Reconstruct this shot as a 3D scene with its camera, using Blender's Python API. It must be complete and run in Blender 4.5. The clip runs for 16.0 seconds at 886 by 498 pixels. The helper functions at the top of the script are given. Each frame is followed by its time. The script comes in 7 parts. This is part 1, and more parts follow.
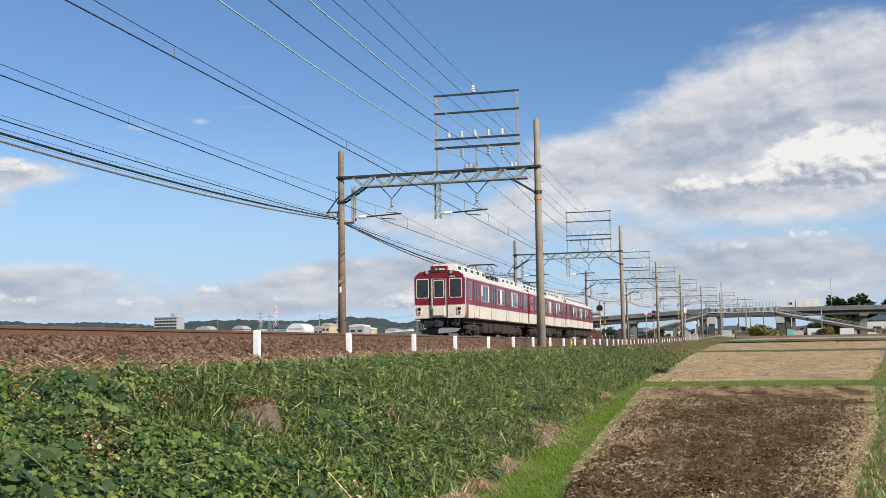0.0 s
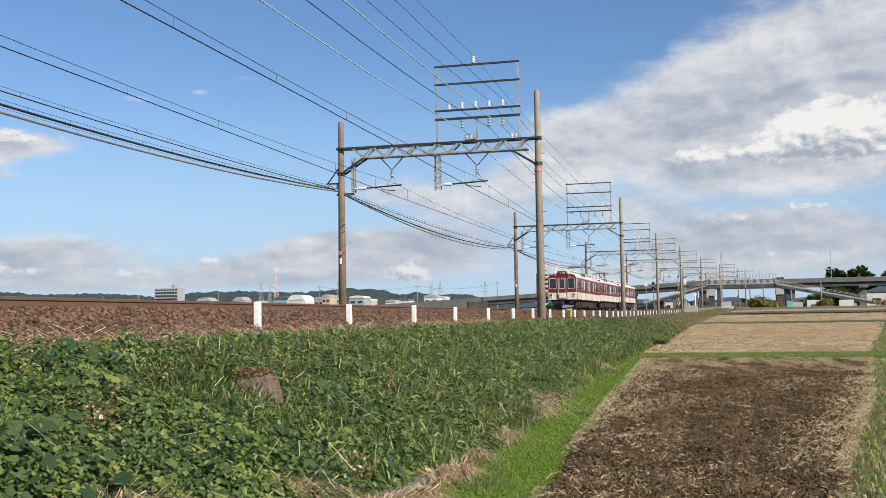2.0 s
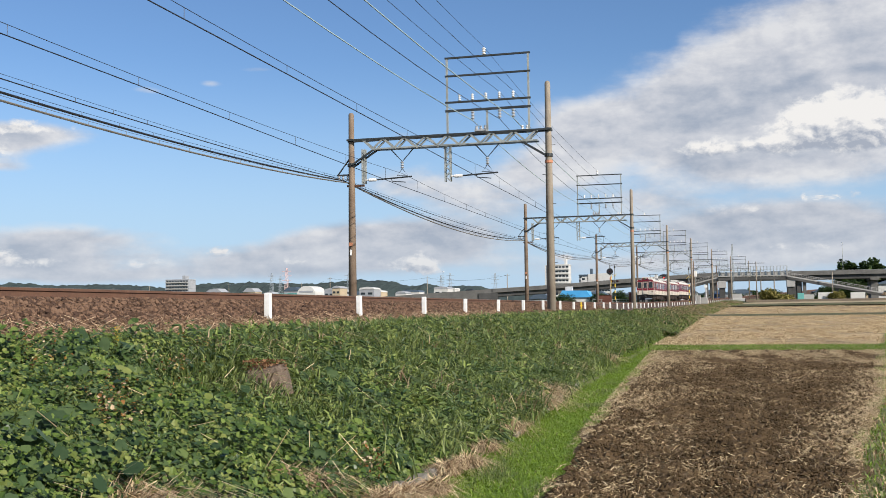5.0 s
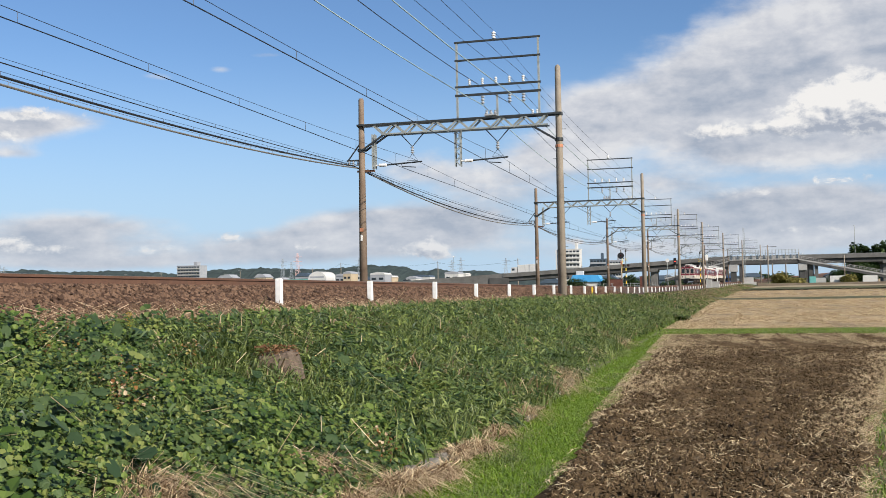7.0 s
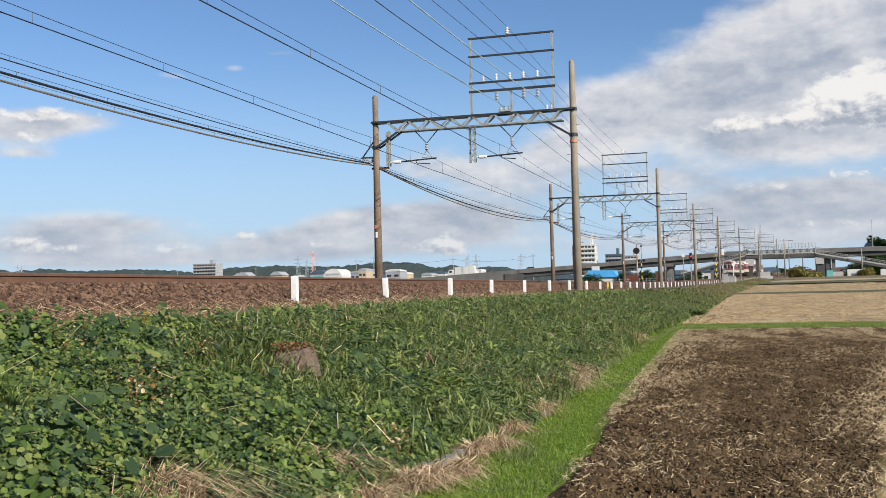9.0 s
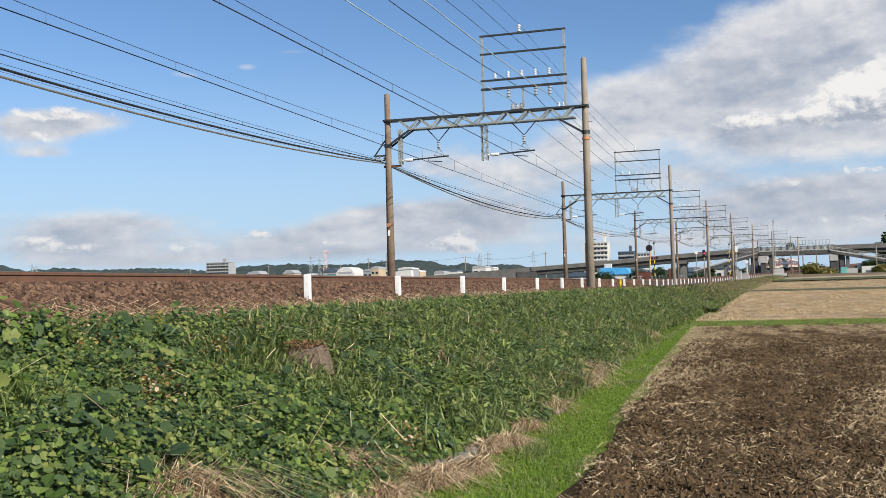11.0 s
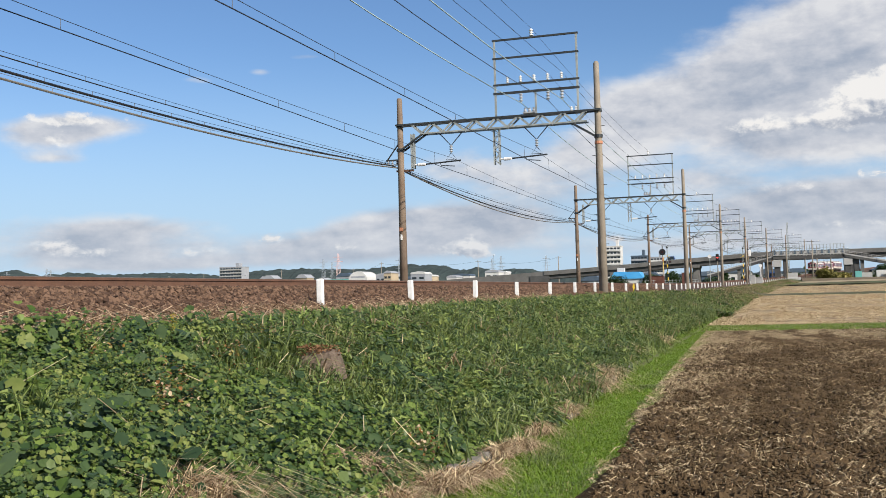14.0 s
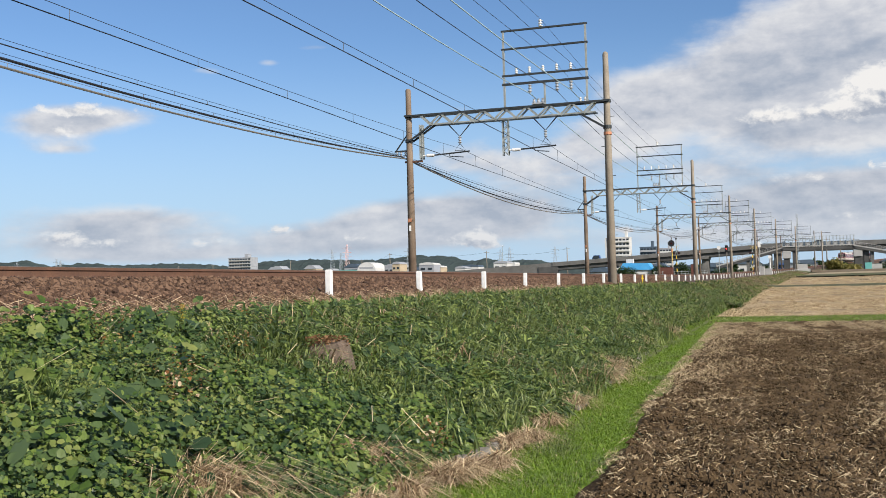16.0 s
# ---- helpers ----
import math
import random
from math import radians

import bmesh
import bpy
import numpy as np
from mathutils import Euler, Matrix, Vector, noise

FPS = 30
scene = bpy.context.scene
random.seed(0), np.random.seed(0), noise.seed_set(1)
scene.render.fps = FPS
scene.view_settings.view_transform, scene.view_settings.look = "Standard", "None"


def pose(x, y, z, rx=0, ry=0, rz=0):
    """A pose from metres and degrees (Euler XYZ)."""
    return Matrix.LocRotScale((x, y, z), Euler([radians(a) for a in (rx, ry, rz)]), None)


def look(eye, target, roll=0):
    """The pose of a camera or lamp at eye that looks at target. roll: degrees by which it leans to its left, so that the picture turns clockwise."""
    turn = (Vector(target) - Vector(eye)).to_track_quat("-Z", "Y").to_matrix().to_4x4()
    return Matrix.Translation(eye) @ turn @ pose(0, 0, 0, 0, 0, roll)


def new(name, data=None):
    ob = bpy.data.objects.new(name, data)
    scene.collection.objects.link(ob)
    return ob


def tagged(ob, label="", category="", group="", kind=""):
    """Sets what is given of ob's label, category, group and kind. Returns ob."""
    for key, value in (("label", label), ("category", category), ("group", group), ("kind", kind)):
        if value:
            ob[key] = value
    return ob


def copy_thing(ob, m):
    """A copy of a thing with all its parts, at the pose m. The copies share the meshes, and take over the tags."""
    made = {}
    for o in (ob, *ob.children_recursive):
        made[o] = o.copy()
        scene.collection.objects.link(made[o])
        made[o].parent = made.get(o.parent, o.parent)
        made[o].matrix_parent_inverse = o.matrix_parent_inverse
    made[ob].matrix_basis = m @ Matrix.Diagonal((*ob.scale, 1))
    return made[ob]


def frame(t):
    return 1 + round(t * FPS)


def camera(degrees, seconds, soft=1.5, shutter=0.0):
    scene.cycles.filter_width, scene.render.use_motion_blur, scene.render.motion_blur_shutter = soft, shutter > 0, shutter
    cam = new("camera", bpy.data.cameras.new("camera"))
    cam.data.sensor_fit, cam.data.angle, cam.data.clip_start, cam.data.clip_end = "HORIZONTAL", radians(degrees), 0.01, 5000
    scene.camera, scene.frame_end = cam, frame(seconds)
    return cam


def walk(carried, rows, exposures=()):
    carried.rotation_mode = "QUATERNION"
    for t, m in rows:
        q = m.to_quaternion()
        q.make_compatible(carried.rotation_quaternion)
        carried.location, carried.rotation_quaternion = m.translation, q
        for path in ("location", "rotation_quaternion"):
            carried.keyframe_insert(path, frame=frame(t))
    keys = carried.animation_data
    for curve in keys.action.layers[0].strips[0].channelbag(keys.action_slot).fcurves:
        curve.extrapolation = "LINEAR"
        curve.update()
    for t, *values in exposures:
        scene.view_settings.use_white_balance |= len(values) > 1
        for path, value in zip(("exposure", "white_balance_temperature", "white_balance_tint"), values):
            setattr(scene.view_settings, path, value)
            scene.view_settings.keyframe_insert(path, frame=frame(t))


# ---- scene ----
EYE = (0.0, 0.0, 1.6)
# seconds, heading to the right of the line of the railway, tilt, roll (degrees)
AIM = (
    (0.0, -14.204, 5.326, -0.962), (0.5, -14.299, 5.117, -0.941), (1.0, -13.658, 4.466, -1.011), (1.5, -13.966, 3.974, -0.896),
    (2.0, -14.239, 3.767, -0.925), (2.5, -14.278, 3.572, -0.902), (3.0, -14.382, 3.556, -0.876), (3.5, -14.478, 3.612, -0.822),
    (4.0, -14.547, 3.548, -0.804), (6.5, -15.278, 2.734, -0.939), (7.0, -15.396, 2.499, -1.030), (7.5, -15.531, 2.400, -1.080),
    (8.0, -15.732, 2.348, -1.197), (8.5, -15.986, 2.324, -1.266), (9.0, -16.224, 2.323, -1.408), (11.5, -17.010, 2.202, -1.594),
    (12.0, -17.097, 2.194, -1.629), (12.5, -17.205, 2.246, -1.618), (13.0, -17.334, 2.391, -1.612), (13.5, -17.426, 2.490, -1.593),
    (14.0, -17.588, 2.483, -1.613), (14.5, -17.746, 2.240, -1.529), (15.0, -17.831, 2.175, -1.470), (15.5, -17.962, 2.076, -1.499),
    (16.0, -18.073, 2.001, -1.530),
)


def aim(heading, tilt, roll):
    h, e = radians(heading), radians(tilt)
    way = Vector((math.sin(h) * math.cos(e), math.cos(h) * math.cos(e), math.sin(e)))
    return look(EYE, Vector(EYE) + way, roll)


cam = camera(45.93, 16.0, soft=0.65)
walk(cam, [(t, aim(h, e, r)) for t, h, e, r in AIM], exposures=((0, 0.35), (16, 0.35)))

# ---- sky and sun ----
SUN_WAY = Vector((0.80, -0.52, 0.56)).normalized()   # towards the sun


def build_world():
    world = bpy.data.worlds.new("sky")
    scene.world = world
    world.use_nodes = True
    nt = world.node_tree
    nt.nodes.clear()
    N = nt.nodes.new
    L = nt.links.new

    def math_node(op, a, b=None, clamp=False):
        n = N("ShaderNodeMath")
        n.operation, n.use_clamp = op, clamp
        for i, v in enumerate((a, b)):
            if v is None:
                continue
            if isinstance(v, (int, float)):
                n.inputs[i].default_value = v
            else:
                L(v, n.inputs[i])
        return n.outputs[0]

    def smooth(v, lo, hi):
        n = N("ShaderNodeMapRange")
        n.interpolation_type = "SMOOTHSTEP"
        L(v, n.inputs["Value"])
        n.inputs["From Min"].default_value, n.inputs["From Max"].default_value = lo, hi
        return n.outputs["Result"]

    sky = N("ShaderNodeTexSky")
    sky.sky_type, sky.sun_disc = "NISHITA", False
    sky.sun_elevation = math.asin(SUN_WAY.z)
    sky.sun_rotation = math.atan2(SUN_WAY.x, SUN_WAY.y)
    sky.air_density, sky.dust_density, sky.ozone_density = SKY_AIR, SKY_DUST, SKY_OZONE
    tc = N("ShaderNodeTexCoord")
    sep = N("ShaderNodeSeparateXYZ")
    L(tc.outputs["Generated"], sep.inputs[0])
    az = math_node("MULTIPLY", math_node("ARCTAN2", sep.outputs[0], sep.outputs[1]), 57.2958)
    el = math_node("MULTIPLY", math_node("ARCSINE", sep.outputs[2]), 57.2958)
    comb = N("ShaderNodeCombineXYZ")
    L(az, comb.inputs[0])
    L(el, comb.inputs[1])

    def noise_node(sx, sy, detail, rough, off=0.0, distort=0.0, shift=(0.0, 0.0)):
        mp = N("ShaderNodeMapping")
        mp.inputs["Scale"].default_value = (sx, sy, 1)
        mp.inputs["Location"].default_value = (off + shift[0] * sx, off * 0.7 + shift[1] * sy, off)
        L(comb.outputs[0], mp.inputs[0])
        n = N("ShaderNodeTexNoise")
        n.inputs["Scale"].default_value = 1.0
        n.inputs["Detail"].default_value = detail
        n.inputs["Roughness"].default_value = rough
        n.inputs["Distortion"].default_value = distort
        L(mp.outputs[0], n.inputs["Vector"])
        return n.outputs["Fac"]

    big = noise_node(0.16, 0.34, 7, 0.55, 3.1)
    puff = noise_node(0.50, 0.85, 9, 0.58, 7.7, 0.15)
    streak = noise_node(0.10, 0.75, 7, 0.6, 1.3, 0.3)

    def centred(v, k):
        return math_node("MULTIPLY", math_node("SUBTRACT", v, 0.5), k)

    def plus(*values):
        out = values[0]
        for v in values[1:]:
            out = math_node("ADD", out, v)
        return out

    def gather(masses, foot=1.0):
        """Sum of soft masses, and how high in its mass each direction lies. foot: how much flatter the base is."""
        total, rise_in = None, None
        for a0, e0, wa, we, weight in masses:
            da = math_node("DIVIDE", math_node("SUBTRACT", az, a0), wa)
            up = math_node("DIVIDE", math_node("SUBTRACT", el, e0), we)
            de = math_node("MAXIMUM", up, math_node("MULTIPLY", up, -foot))
            r2 = math_node("ADD", math_node("MULTIPLY", da, da), math_node("MULTIPLY", de, de))
            b = math_node("MULTIPLY", math_node("EXPONENT", math_node("MULTIPLY", r2, -1.0)), weight)
            h = math_node("MULTIPLY", b, up)
            total = b if total is None else math_node("ADD", total, b)
            rise_in = h if rise_in is None else math_node("ADD", rise_in, h)
        return total, rise_in

    # the soft grey sheet; the sky that is never seen carries broken cloud as well
    sheet, _ = gather(SHEET)
    behind = math_node("MULTIPLY", smooth(math_node("ABSOLUTE", math_node("ADD", az, 14.0)), 34.0, 60.0), 0.42)
    sheet = math_node("ADD", sheet, behind)
    dens = plus(sheet, centred(big, 0.85), centred(puff, 0.42), centred(streak, 0.55))
    soft_cover = math_node("MULTIPLY", smooth(dens, 0.22, 0.86), 0.96)
    soft_cover = math_node("MULTIPLY", soft_cover, smooth(sheet, 0.03, 0.22))
    big_s = noise_node(0.16, 0.34, 7, 0.55, 3.1, shift=(1.2, 1.2))
    puff_s = noise_node(0.50, 0.85, 9, 0.58, 7.7, 0.15, shift=(0.35, 0.45))
    towards = math_node("ADD", math_node("MULTIPLY", math_node("SUBTRACT", big_s, big), 2.0), math_node("MULTIPLY", math_node("SUBTRACT", puff_s, puff), 1.3))
    soft_shade = plus(math_node("MULTIPLY", smooth(dens, 0.5, 1.9), 0.35), towards, centred(streak, 0.7), math_node("MULTIPLY", smooth(math_node("MULTIPLY", el, -1.0), -9.0, -3.0), 0.20), 0.25)
    ramp = N("ShaderNodeValToRGB")
    ramp.color_ramp.elements[0].position, ramp.color_ramp.elements[0].color = 0.0, (0.90, 0.905, 0.93, 1)
    ramp.color_ramp.elements[1].position, ramp.color_ramp.elements[1].color = 1.0, (0.46, 0.52, 0.63, 1)
    ramp.color_ramp.elements.new(0.35).color = (0.74, 0.76, 0.82, 1)
    L(soft_shade, ramp.inputs[0])
    # heaped clouds in front: bright crowns, grey flat feet
    heap, high = gather(HEAPS, 1.5)
    lump = noise_node(0.85, 1.25, 9, 0.60, 4.4, 0.25)
    lump_s = noise_node(0.85, 1.25, 9, 0.60, 4.4, 0.25, shift=(0.22, 0.28))
    heap_dens = plus(heap, centred(lump, 1.6), centred(puff, 0.7))
    heap_cover = math_node("MULTIPLY", smooth(heap_dens, 0.34, 0.80), smooth(heap, 0.06, 0.3))
    heap_shade = plus(math_node("MULTIPLY", high, -1.0), math_node("MULTIPLY", math_node("SUBTRACT", lump_s, lump), 2.8), 0.30)
    crown = N("ShaderNodeValToRGB")
    crown.color_ramp.elements[0].position, crown.color_ramp.elements[0].color = 0.0, (1.06, 1.04, 1.02, 1)
    crown.color_ramp.elements[1].position, crown.color_ramp.elements[1].color = 0.85, (0.47, 0.52, 0.62, 1)
    crown.color_ramp.elements.new(0.30).color = (0.84, 0.85, 0.88, 1)
    L(heap_shade, crown.inputs[0])
    both = N("ShaderNodeMix")
    both.data_type = "RGBA"
    L(heap_cover, both.inputs["Factor"])
    L(ramp.outputs[0], both.inputs["A"])
    L(crown.outputs[0], both.inputs["B"])
    cover = math_node("MAXIMUM", soft_cover, heap_cover)
    # haze towards the horizon
    haze = N("ShaderNodeMix")
    haze.data_type = "RGBA"
    L(math_node("MULTIPLY", smooth(math_node("MULTIPLY", el, -1.0), -6.0, 0.5), 0.55), haze.inputs["Factor"])
    bg_sky = N("ShaderNodeBackground")
    gain = N("ShaderNodeMix")
    gain.data_type, gain.blend_type = "RGBA", "MULTIPLY"
    gain.inputs["Factor"].default_value = 1.0
    L(sky.outputs[0], gain.inputs["A"])
    gain.inputs["B"].default_value = SKY_TINT
    low = N("ShaderNodeMix")
    low.data_type = "RGBA"
    L(math_node("MULTIPLY", smooth(math_node("MULTIPLY", el, -1.0), -14.0, 0.0), 0.85), low.inputs["Factor"])
    L(gain.outputs["Result"], low.inputs["A"])
    low.inputs["B"].default_value = (4.6, 6.3, 8.4, 1)
    L(low.outputs["Result"], bg_sky.inputs["Color"])
    bg_sky.inputs["Strength"].default_value = SKY_STRENGTH
    bg_cloud = N("ShaderNodeBackground")
    L(both.outputs["Result"], haze.inputs["A"])
    haze.inputs["B"].default_value = (0.56, 0.65, 0.78, 1)
    L(haze.outputs["Result"], bg_cloud.inputs["Color"])
    bg_cloud.inputs["Strength"].default_value = CLOUD_STRENGTH
    mix = N("ShaderNodeMixShader")
    L(cover, mix.inputs[0])
    L(bg_sky.outputs[0], mix.inputs[1])
    L(bg_cloud.outputs[0], mix.inputs[2])
    out = N("ShaderNodeOutputWorld")
    L(mix.outputs[0], out.inputs[0])


SKY_STRENGTH, CLOUD_STRENGTH = 0.079, 0.66
SKY_AIR, SKY_DUST, SKY_OZONE = 1.0, 0.15, 3.0
SKY_TINT = (0.86, 1.0, 1.18, 1)
# heading, height, half width, half height (degrees), weight
SHEET = (
    (-2.8, 9.3, 5.9, 2.2, 0.8), (3.0, 11.5, 7.1, 3.1, 1.0), (7.7, 12.4, 6.2, 4.6, 1.0), (-7.0, 9.5, 2.5, 1.4, 0.75), (-9.5, 7.6, 3.4, 1.2, 0.6), (4.3, 7.3, 6.8, 1.1, 0.7),
    (-12.1, 5.7, 4.3, 1.4, 0.62), (-16.4, 6.7, 3.7, 1.1, 0.55), (-18.3, 4.4, 3.4, 0.6, 0.5), (-13.7, 3.6, 4.6, 1.1, 0.6), (-3.5, 5.7, 2.8, 0.8, 0.6), (3.3, 4.6, 5.3, 1.0, 0.85),
    (6.6, 3.3, 4.6, 1.3, 1.0), (-1.5, 3.5, 3.7, 1.2, 0.9), (1.3, 2.2, 6.8, 0.7, 0.5), (-34.7, 3.9, 5.0, 0.8, 0.90), (-36.0, 2.6, 4.6, 0.9, 0.95), (-25.7, 2.7, 5.6, 0.8, 0.88),
    (-21.1, 3.5, 3.7, 1.1, 0.85), (-17.1, 3.2, 3.4, 1.2, 0.85), (-38.2, 8.6, 2.6, 1.0, 0.85), (-36.0, 9.2, 3.4, 0.6, 0.8), (-37.9, 7.5, 1.9, 0.3, 0.5), (-7.5, 2.2, 6.2, 0.6, 0.4), (-30.4, 1.9, 9.3, 0.4, 0.5),
    # wisps
    (-27.3, 12.2, 0.8, 0.25, 0.62), (-30.6, 11.7, 0.9, 0.22, 0.5), (-24.8, 13.0, 1.2, 0.22, 0.55), (-17.1, 9.6, 1.2, 0.3, 0.45),
)
HEAPS = (
    (2.9, 8.3, 2.3, 0.7, 1.0), (-0.5, 8.3, 1.7, 0.6, 0.9), (5.7, 9.1, 2.3, 1.5, 1.1), (7.8, 8.8, 2.6, 1.9, 1.1), (4.1, 9.4, 1.4, 0.8, 0.8), (-16.3, 2.4, 1.7, 0.7, 1.0),
    (-38.2, 2.9, 1.4, 0.5, 0.9), (-35.8, 2.6, 1.5, 0.4, 0.55), (-31.0, 2.6, 1.6, 0.5, 0.62), (-26.9, 3.2, 1.6, 0.5, 0.6), (-23.6, 2.7, 1.6, 0.4, 0.5), (-8.4, 2.7, 1.2, 0.3, 0.6),
    (3.8, 3.0, 2.5, 0.4, 0.55), (0.5, 5.0, 2.1, 0.5, 0.5), (5.6, 5.5, 3.0, 0.4, 0.5), (-11.9, 5.2, 1.1, 0.6, 0.5), (-37.1, 9.5, 3.6, 0.5, 0.6), (-37.9, 8.5, 1.6, 0.7, 0.5),
)
build_world()
sun = new("sun", bpy.data.lights.new("sun", "SUN"))
sun.data.energy, sun.data.angle, sun.data.color = 5.0, radians(0.53), (1.0, 0.93, 0.83)
sun.matrix_world = look(SUN_WAY * 50, (0, 0, 0))


# ---- materials ----
def surface(name, colour, other, scale=4.0, rough=0.7, bump=0.2, metal=0.0, fine=40.0, island=0.0, speck=None, spec=0.4, depth=0.02):
    """Colour that varies at two scales, with relief. island: variation from piece to piece."""
    m = bpy.data.materials.new(name)
    m.use_nodes = True
    nt = m.node_tree
    b = nt.nodes["Principled BSDF"]
    N, L = nt.nodes.new, nt.links.new
    tc = N("ShaderNodeTexCoord")
    n1, n2 = N("ShaderNodeTexNoise"), N("ShaderNodeTexNoise")
    for n, s, det in ((n1, scale, 5), (n2, fine, 4)):
        n.inputs["Scale"].default_value, n.inputs["Detail"].default_value = s, det
        L(tc.outputs["Object"], n.inputs["Vector"])
    add = N("ShaderNodeMath")
    add.operation = "MULTIPLY_ADD"
    add.inputs[1].default_value = 0.6
    L(n1.outputs["Fac"], add.inputs[0])
    half = N("ShaderNodeMath")
    half.operation = "MULTIPLY_ADD"
    half.inputs[1].default_value, half.inputs[2].default_value = 0.4, 0.0
    L(n2.outputs["Fac"], half.inputs[0])
    L(half.outputs[0], add.inputs[2])
    fac = add.outputs[0]
    if island:
        geo = N("ShaderNodeNewGeometry")
        mi = N("ShaderNodeMath")
        mi.operation = "MULTIPLY_ADD"
        mi.inputs[1].default_value = island
        L(geo.outputs["Random Per Island"], mi.inputs[0])
        sub = N("ShaderNodeMath")
        sub.operation = "SUBTRACT"
        L(fac, sub.inputs[0])
        sub.inputs[1].default_value = island / 2
        L(sub.outputs[0], mi.inputs[2])
        fac = mi.outputs[0]
    ramp = N("ShaderNodeValToRGB")
    ramp.color_ramp.elements[0].position, ramp.color_ramp.elements[1].position = 0.32, 0.68
    ramp.color_ramp.elements[0].color, ramp.color_ramp.elements[1].color = (*colour, 1), (*other, 1)
    if speck:
        for pos, c in speck:
            ramp.color_ramp.elements.new(pos).color = (*c, 1)
    L(fac, ramp.inputs[0])
    L(ramp.outputs[0], b.inputs["Base Color"])
    b.inputs["Roughness"].default_value, b.inputs["Metallic"].default_value = rough, metal
    b.inputs["Specular IOR Level"].default_value = spec
    if bump:
        bp = N("ShaderNodeBump")
        bp.inputs["Strength"].default_value, bp.inputs["Distance"].default_value = bump, depth
        L(n2.outputs["Fac"], bp.inputs["Height"])
        L(bp.outputs[0], b.inputs["Normal"])
    return m


def glow(name, colour, strength):
    m = surface(name, colour, colour, bump=0)
    b = m.node_tree.nodes["Principled BSDF"]
    b.inputs["Emission Color"].default_value, b.inputs["Emission Strength"].default_value = (*colour, 1), strength
    return m


def leafy(name, colour, other, rough=0.5, island=0.9, speck=None, scale=1.2):
    m = surface(name, colour, other, scale, rough, 0.0, fine=14.0, island=island, speck=speck, spec=0.35)
    b = m.node_tree.nodes["Principled BSDF"]
    nt = m.node_tree
    out = nt.nodes["Material Output"]
    tr = nt.nodes.new("ShaderNodeBsdfTranslucent")
    src = b.inputs["Base Color"].links[0].from_socket
    nt.links.new(src, tr.inputs["Color"])
    mx = nt.nodes.new("ShaderNodeMixShader")
    mx.inputs[0].default_value = 0.28
    nt.links.new(b.outputs[0], mx.inputs[1])
    nt.links.new(tr.outputs[0], mx.inputs[2])
    nt.links.new(mx.outputs[0], out.inputs["Surface"])
    return m


M_CONC_POLE = surface("aged_concrete_pole", (0.20, 0.165, 0.125), (0.34, 0.29, 0.23), 1.5, 0.85, 0.15, fine=30)
M_POLE_BROWN = surface("rust_stained_concrete_pole", (0.13, 0.085, 0.055), (0.25, 0.19, 0.14), 1.2, 0.85, 0.15, fine=30)
M_STEEL = surface("galvanised_steel", (0.17, 0.185, 0.175), (0.42, 0.44, 0.42), 3, 0.6, 0.1, metal=0.15)
M_STEEL_DARK = surface("weathered_dark_steel", (0.022, 0.026, 0.028), (0.06, 0.066, 0.068), 3, 0.6, 0.1, metal=0.3)
M_RUST = surface("rusty_rail_steel", (0.085, 0.045, 0.030), (0.15, 0.075, 0.045), 4, 0.8, 0.3, fine=30)
M_RAILHEAD = surface("polished_rail_head", (0.30, 0.29, 0.28), (0.42, 0.40, 0.38), 4, 0.35, 0.05, metal=0.8)
M_WIRE = surface("wire_dark", (0.018, 0.019, 0.022), (0.035, 0.037, 0.04), 3, 0.5, 0.0, metal=0.2)
M_WIRE_COPPER = surface("wire_greenish", (0.30, 0.40, 0.40), (0.40, 0.50, 0.49), 3, 0.5, 0.0)
M_PORCELAIN = surface("white_porcelain", (0.72, 0.70, 0.66), (0.82, 0.80, 0.77), 6, 0.3, 0.0)
M_INSUL = surface("grey_insulator", (0.30, 0.31, 0.33), (0.42, 0.43, 0.44), 6, 0.35, 0.0)
M_WHITE = surface("white_painted_concrete", (0.66, 0.65, 0.62), (0.84, 0.83, 0.80), 9, 0.8, 0.2, fine=60)
M_YELLOW = surface("yellow_plastic", (0.75, 0.50, 0.03), (0.85, 0.60, 0.05), 6, 0.5, 0.0)
M_ORANGE = surface("orange_band", (0.42, 0.17, 0.09), (0.50, 0.22, 0.12), 6, 0.6, 0.0)
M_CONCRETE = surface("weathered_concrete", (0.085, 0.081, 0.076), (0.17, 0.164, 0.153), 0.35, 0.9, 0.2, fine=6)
# darker tone for girders, footbridge deck, most piers and the sleepers
M_CONC_DARK = surface("dark_concrete", (0.045, 0.044, 0.042), (0.10, 0.098, 0.094), 0.35, 0.9, 0.2, fine=6)
M_CONC_LIGHT = surface("light_concrete", (0.30, 0.29, 0.275), (0.42, 0.41, 0.39), 0.5, 0.9, 0.1, fine=6)
M_RED = surface("maroon_train_paint", (0.150, 0.007, 0.018), (0.185, 0.010, 0.024), 2, 0.32, 0.03, fine=12, spec=0.5)
M_CREAM = surface("cream_train_paint", (0.56, 0.50, 0.41), (0.66, 0.59, 0.49), 2, 0.38, 0.03, fine=12, spec=0.5)
M_ROOF = surface("pale_grey_roof_paint", (0.50, 0.485, 0.45), (0.64, 0.62, 0.58), 2, 0.6, 0.1)
M_ALU = surface("dull_aluminium", (0.55, 0.56, 0.57), (0.68, 0.69, 0.70), 4, 0.4, 0.05, metal=0.6)
M_UNDER = surface("brown_dusty_underframe", (0.014, 0.010, 0.008), (0.055, 0.036, 0.025), 3, 0.85, 0.3)
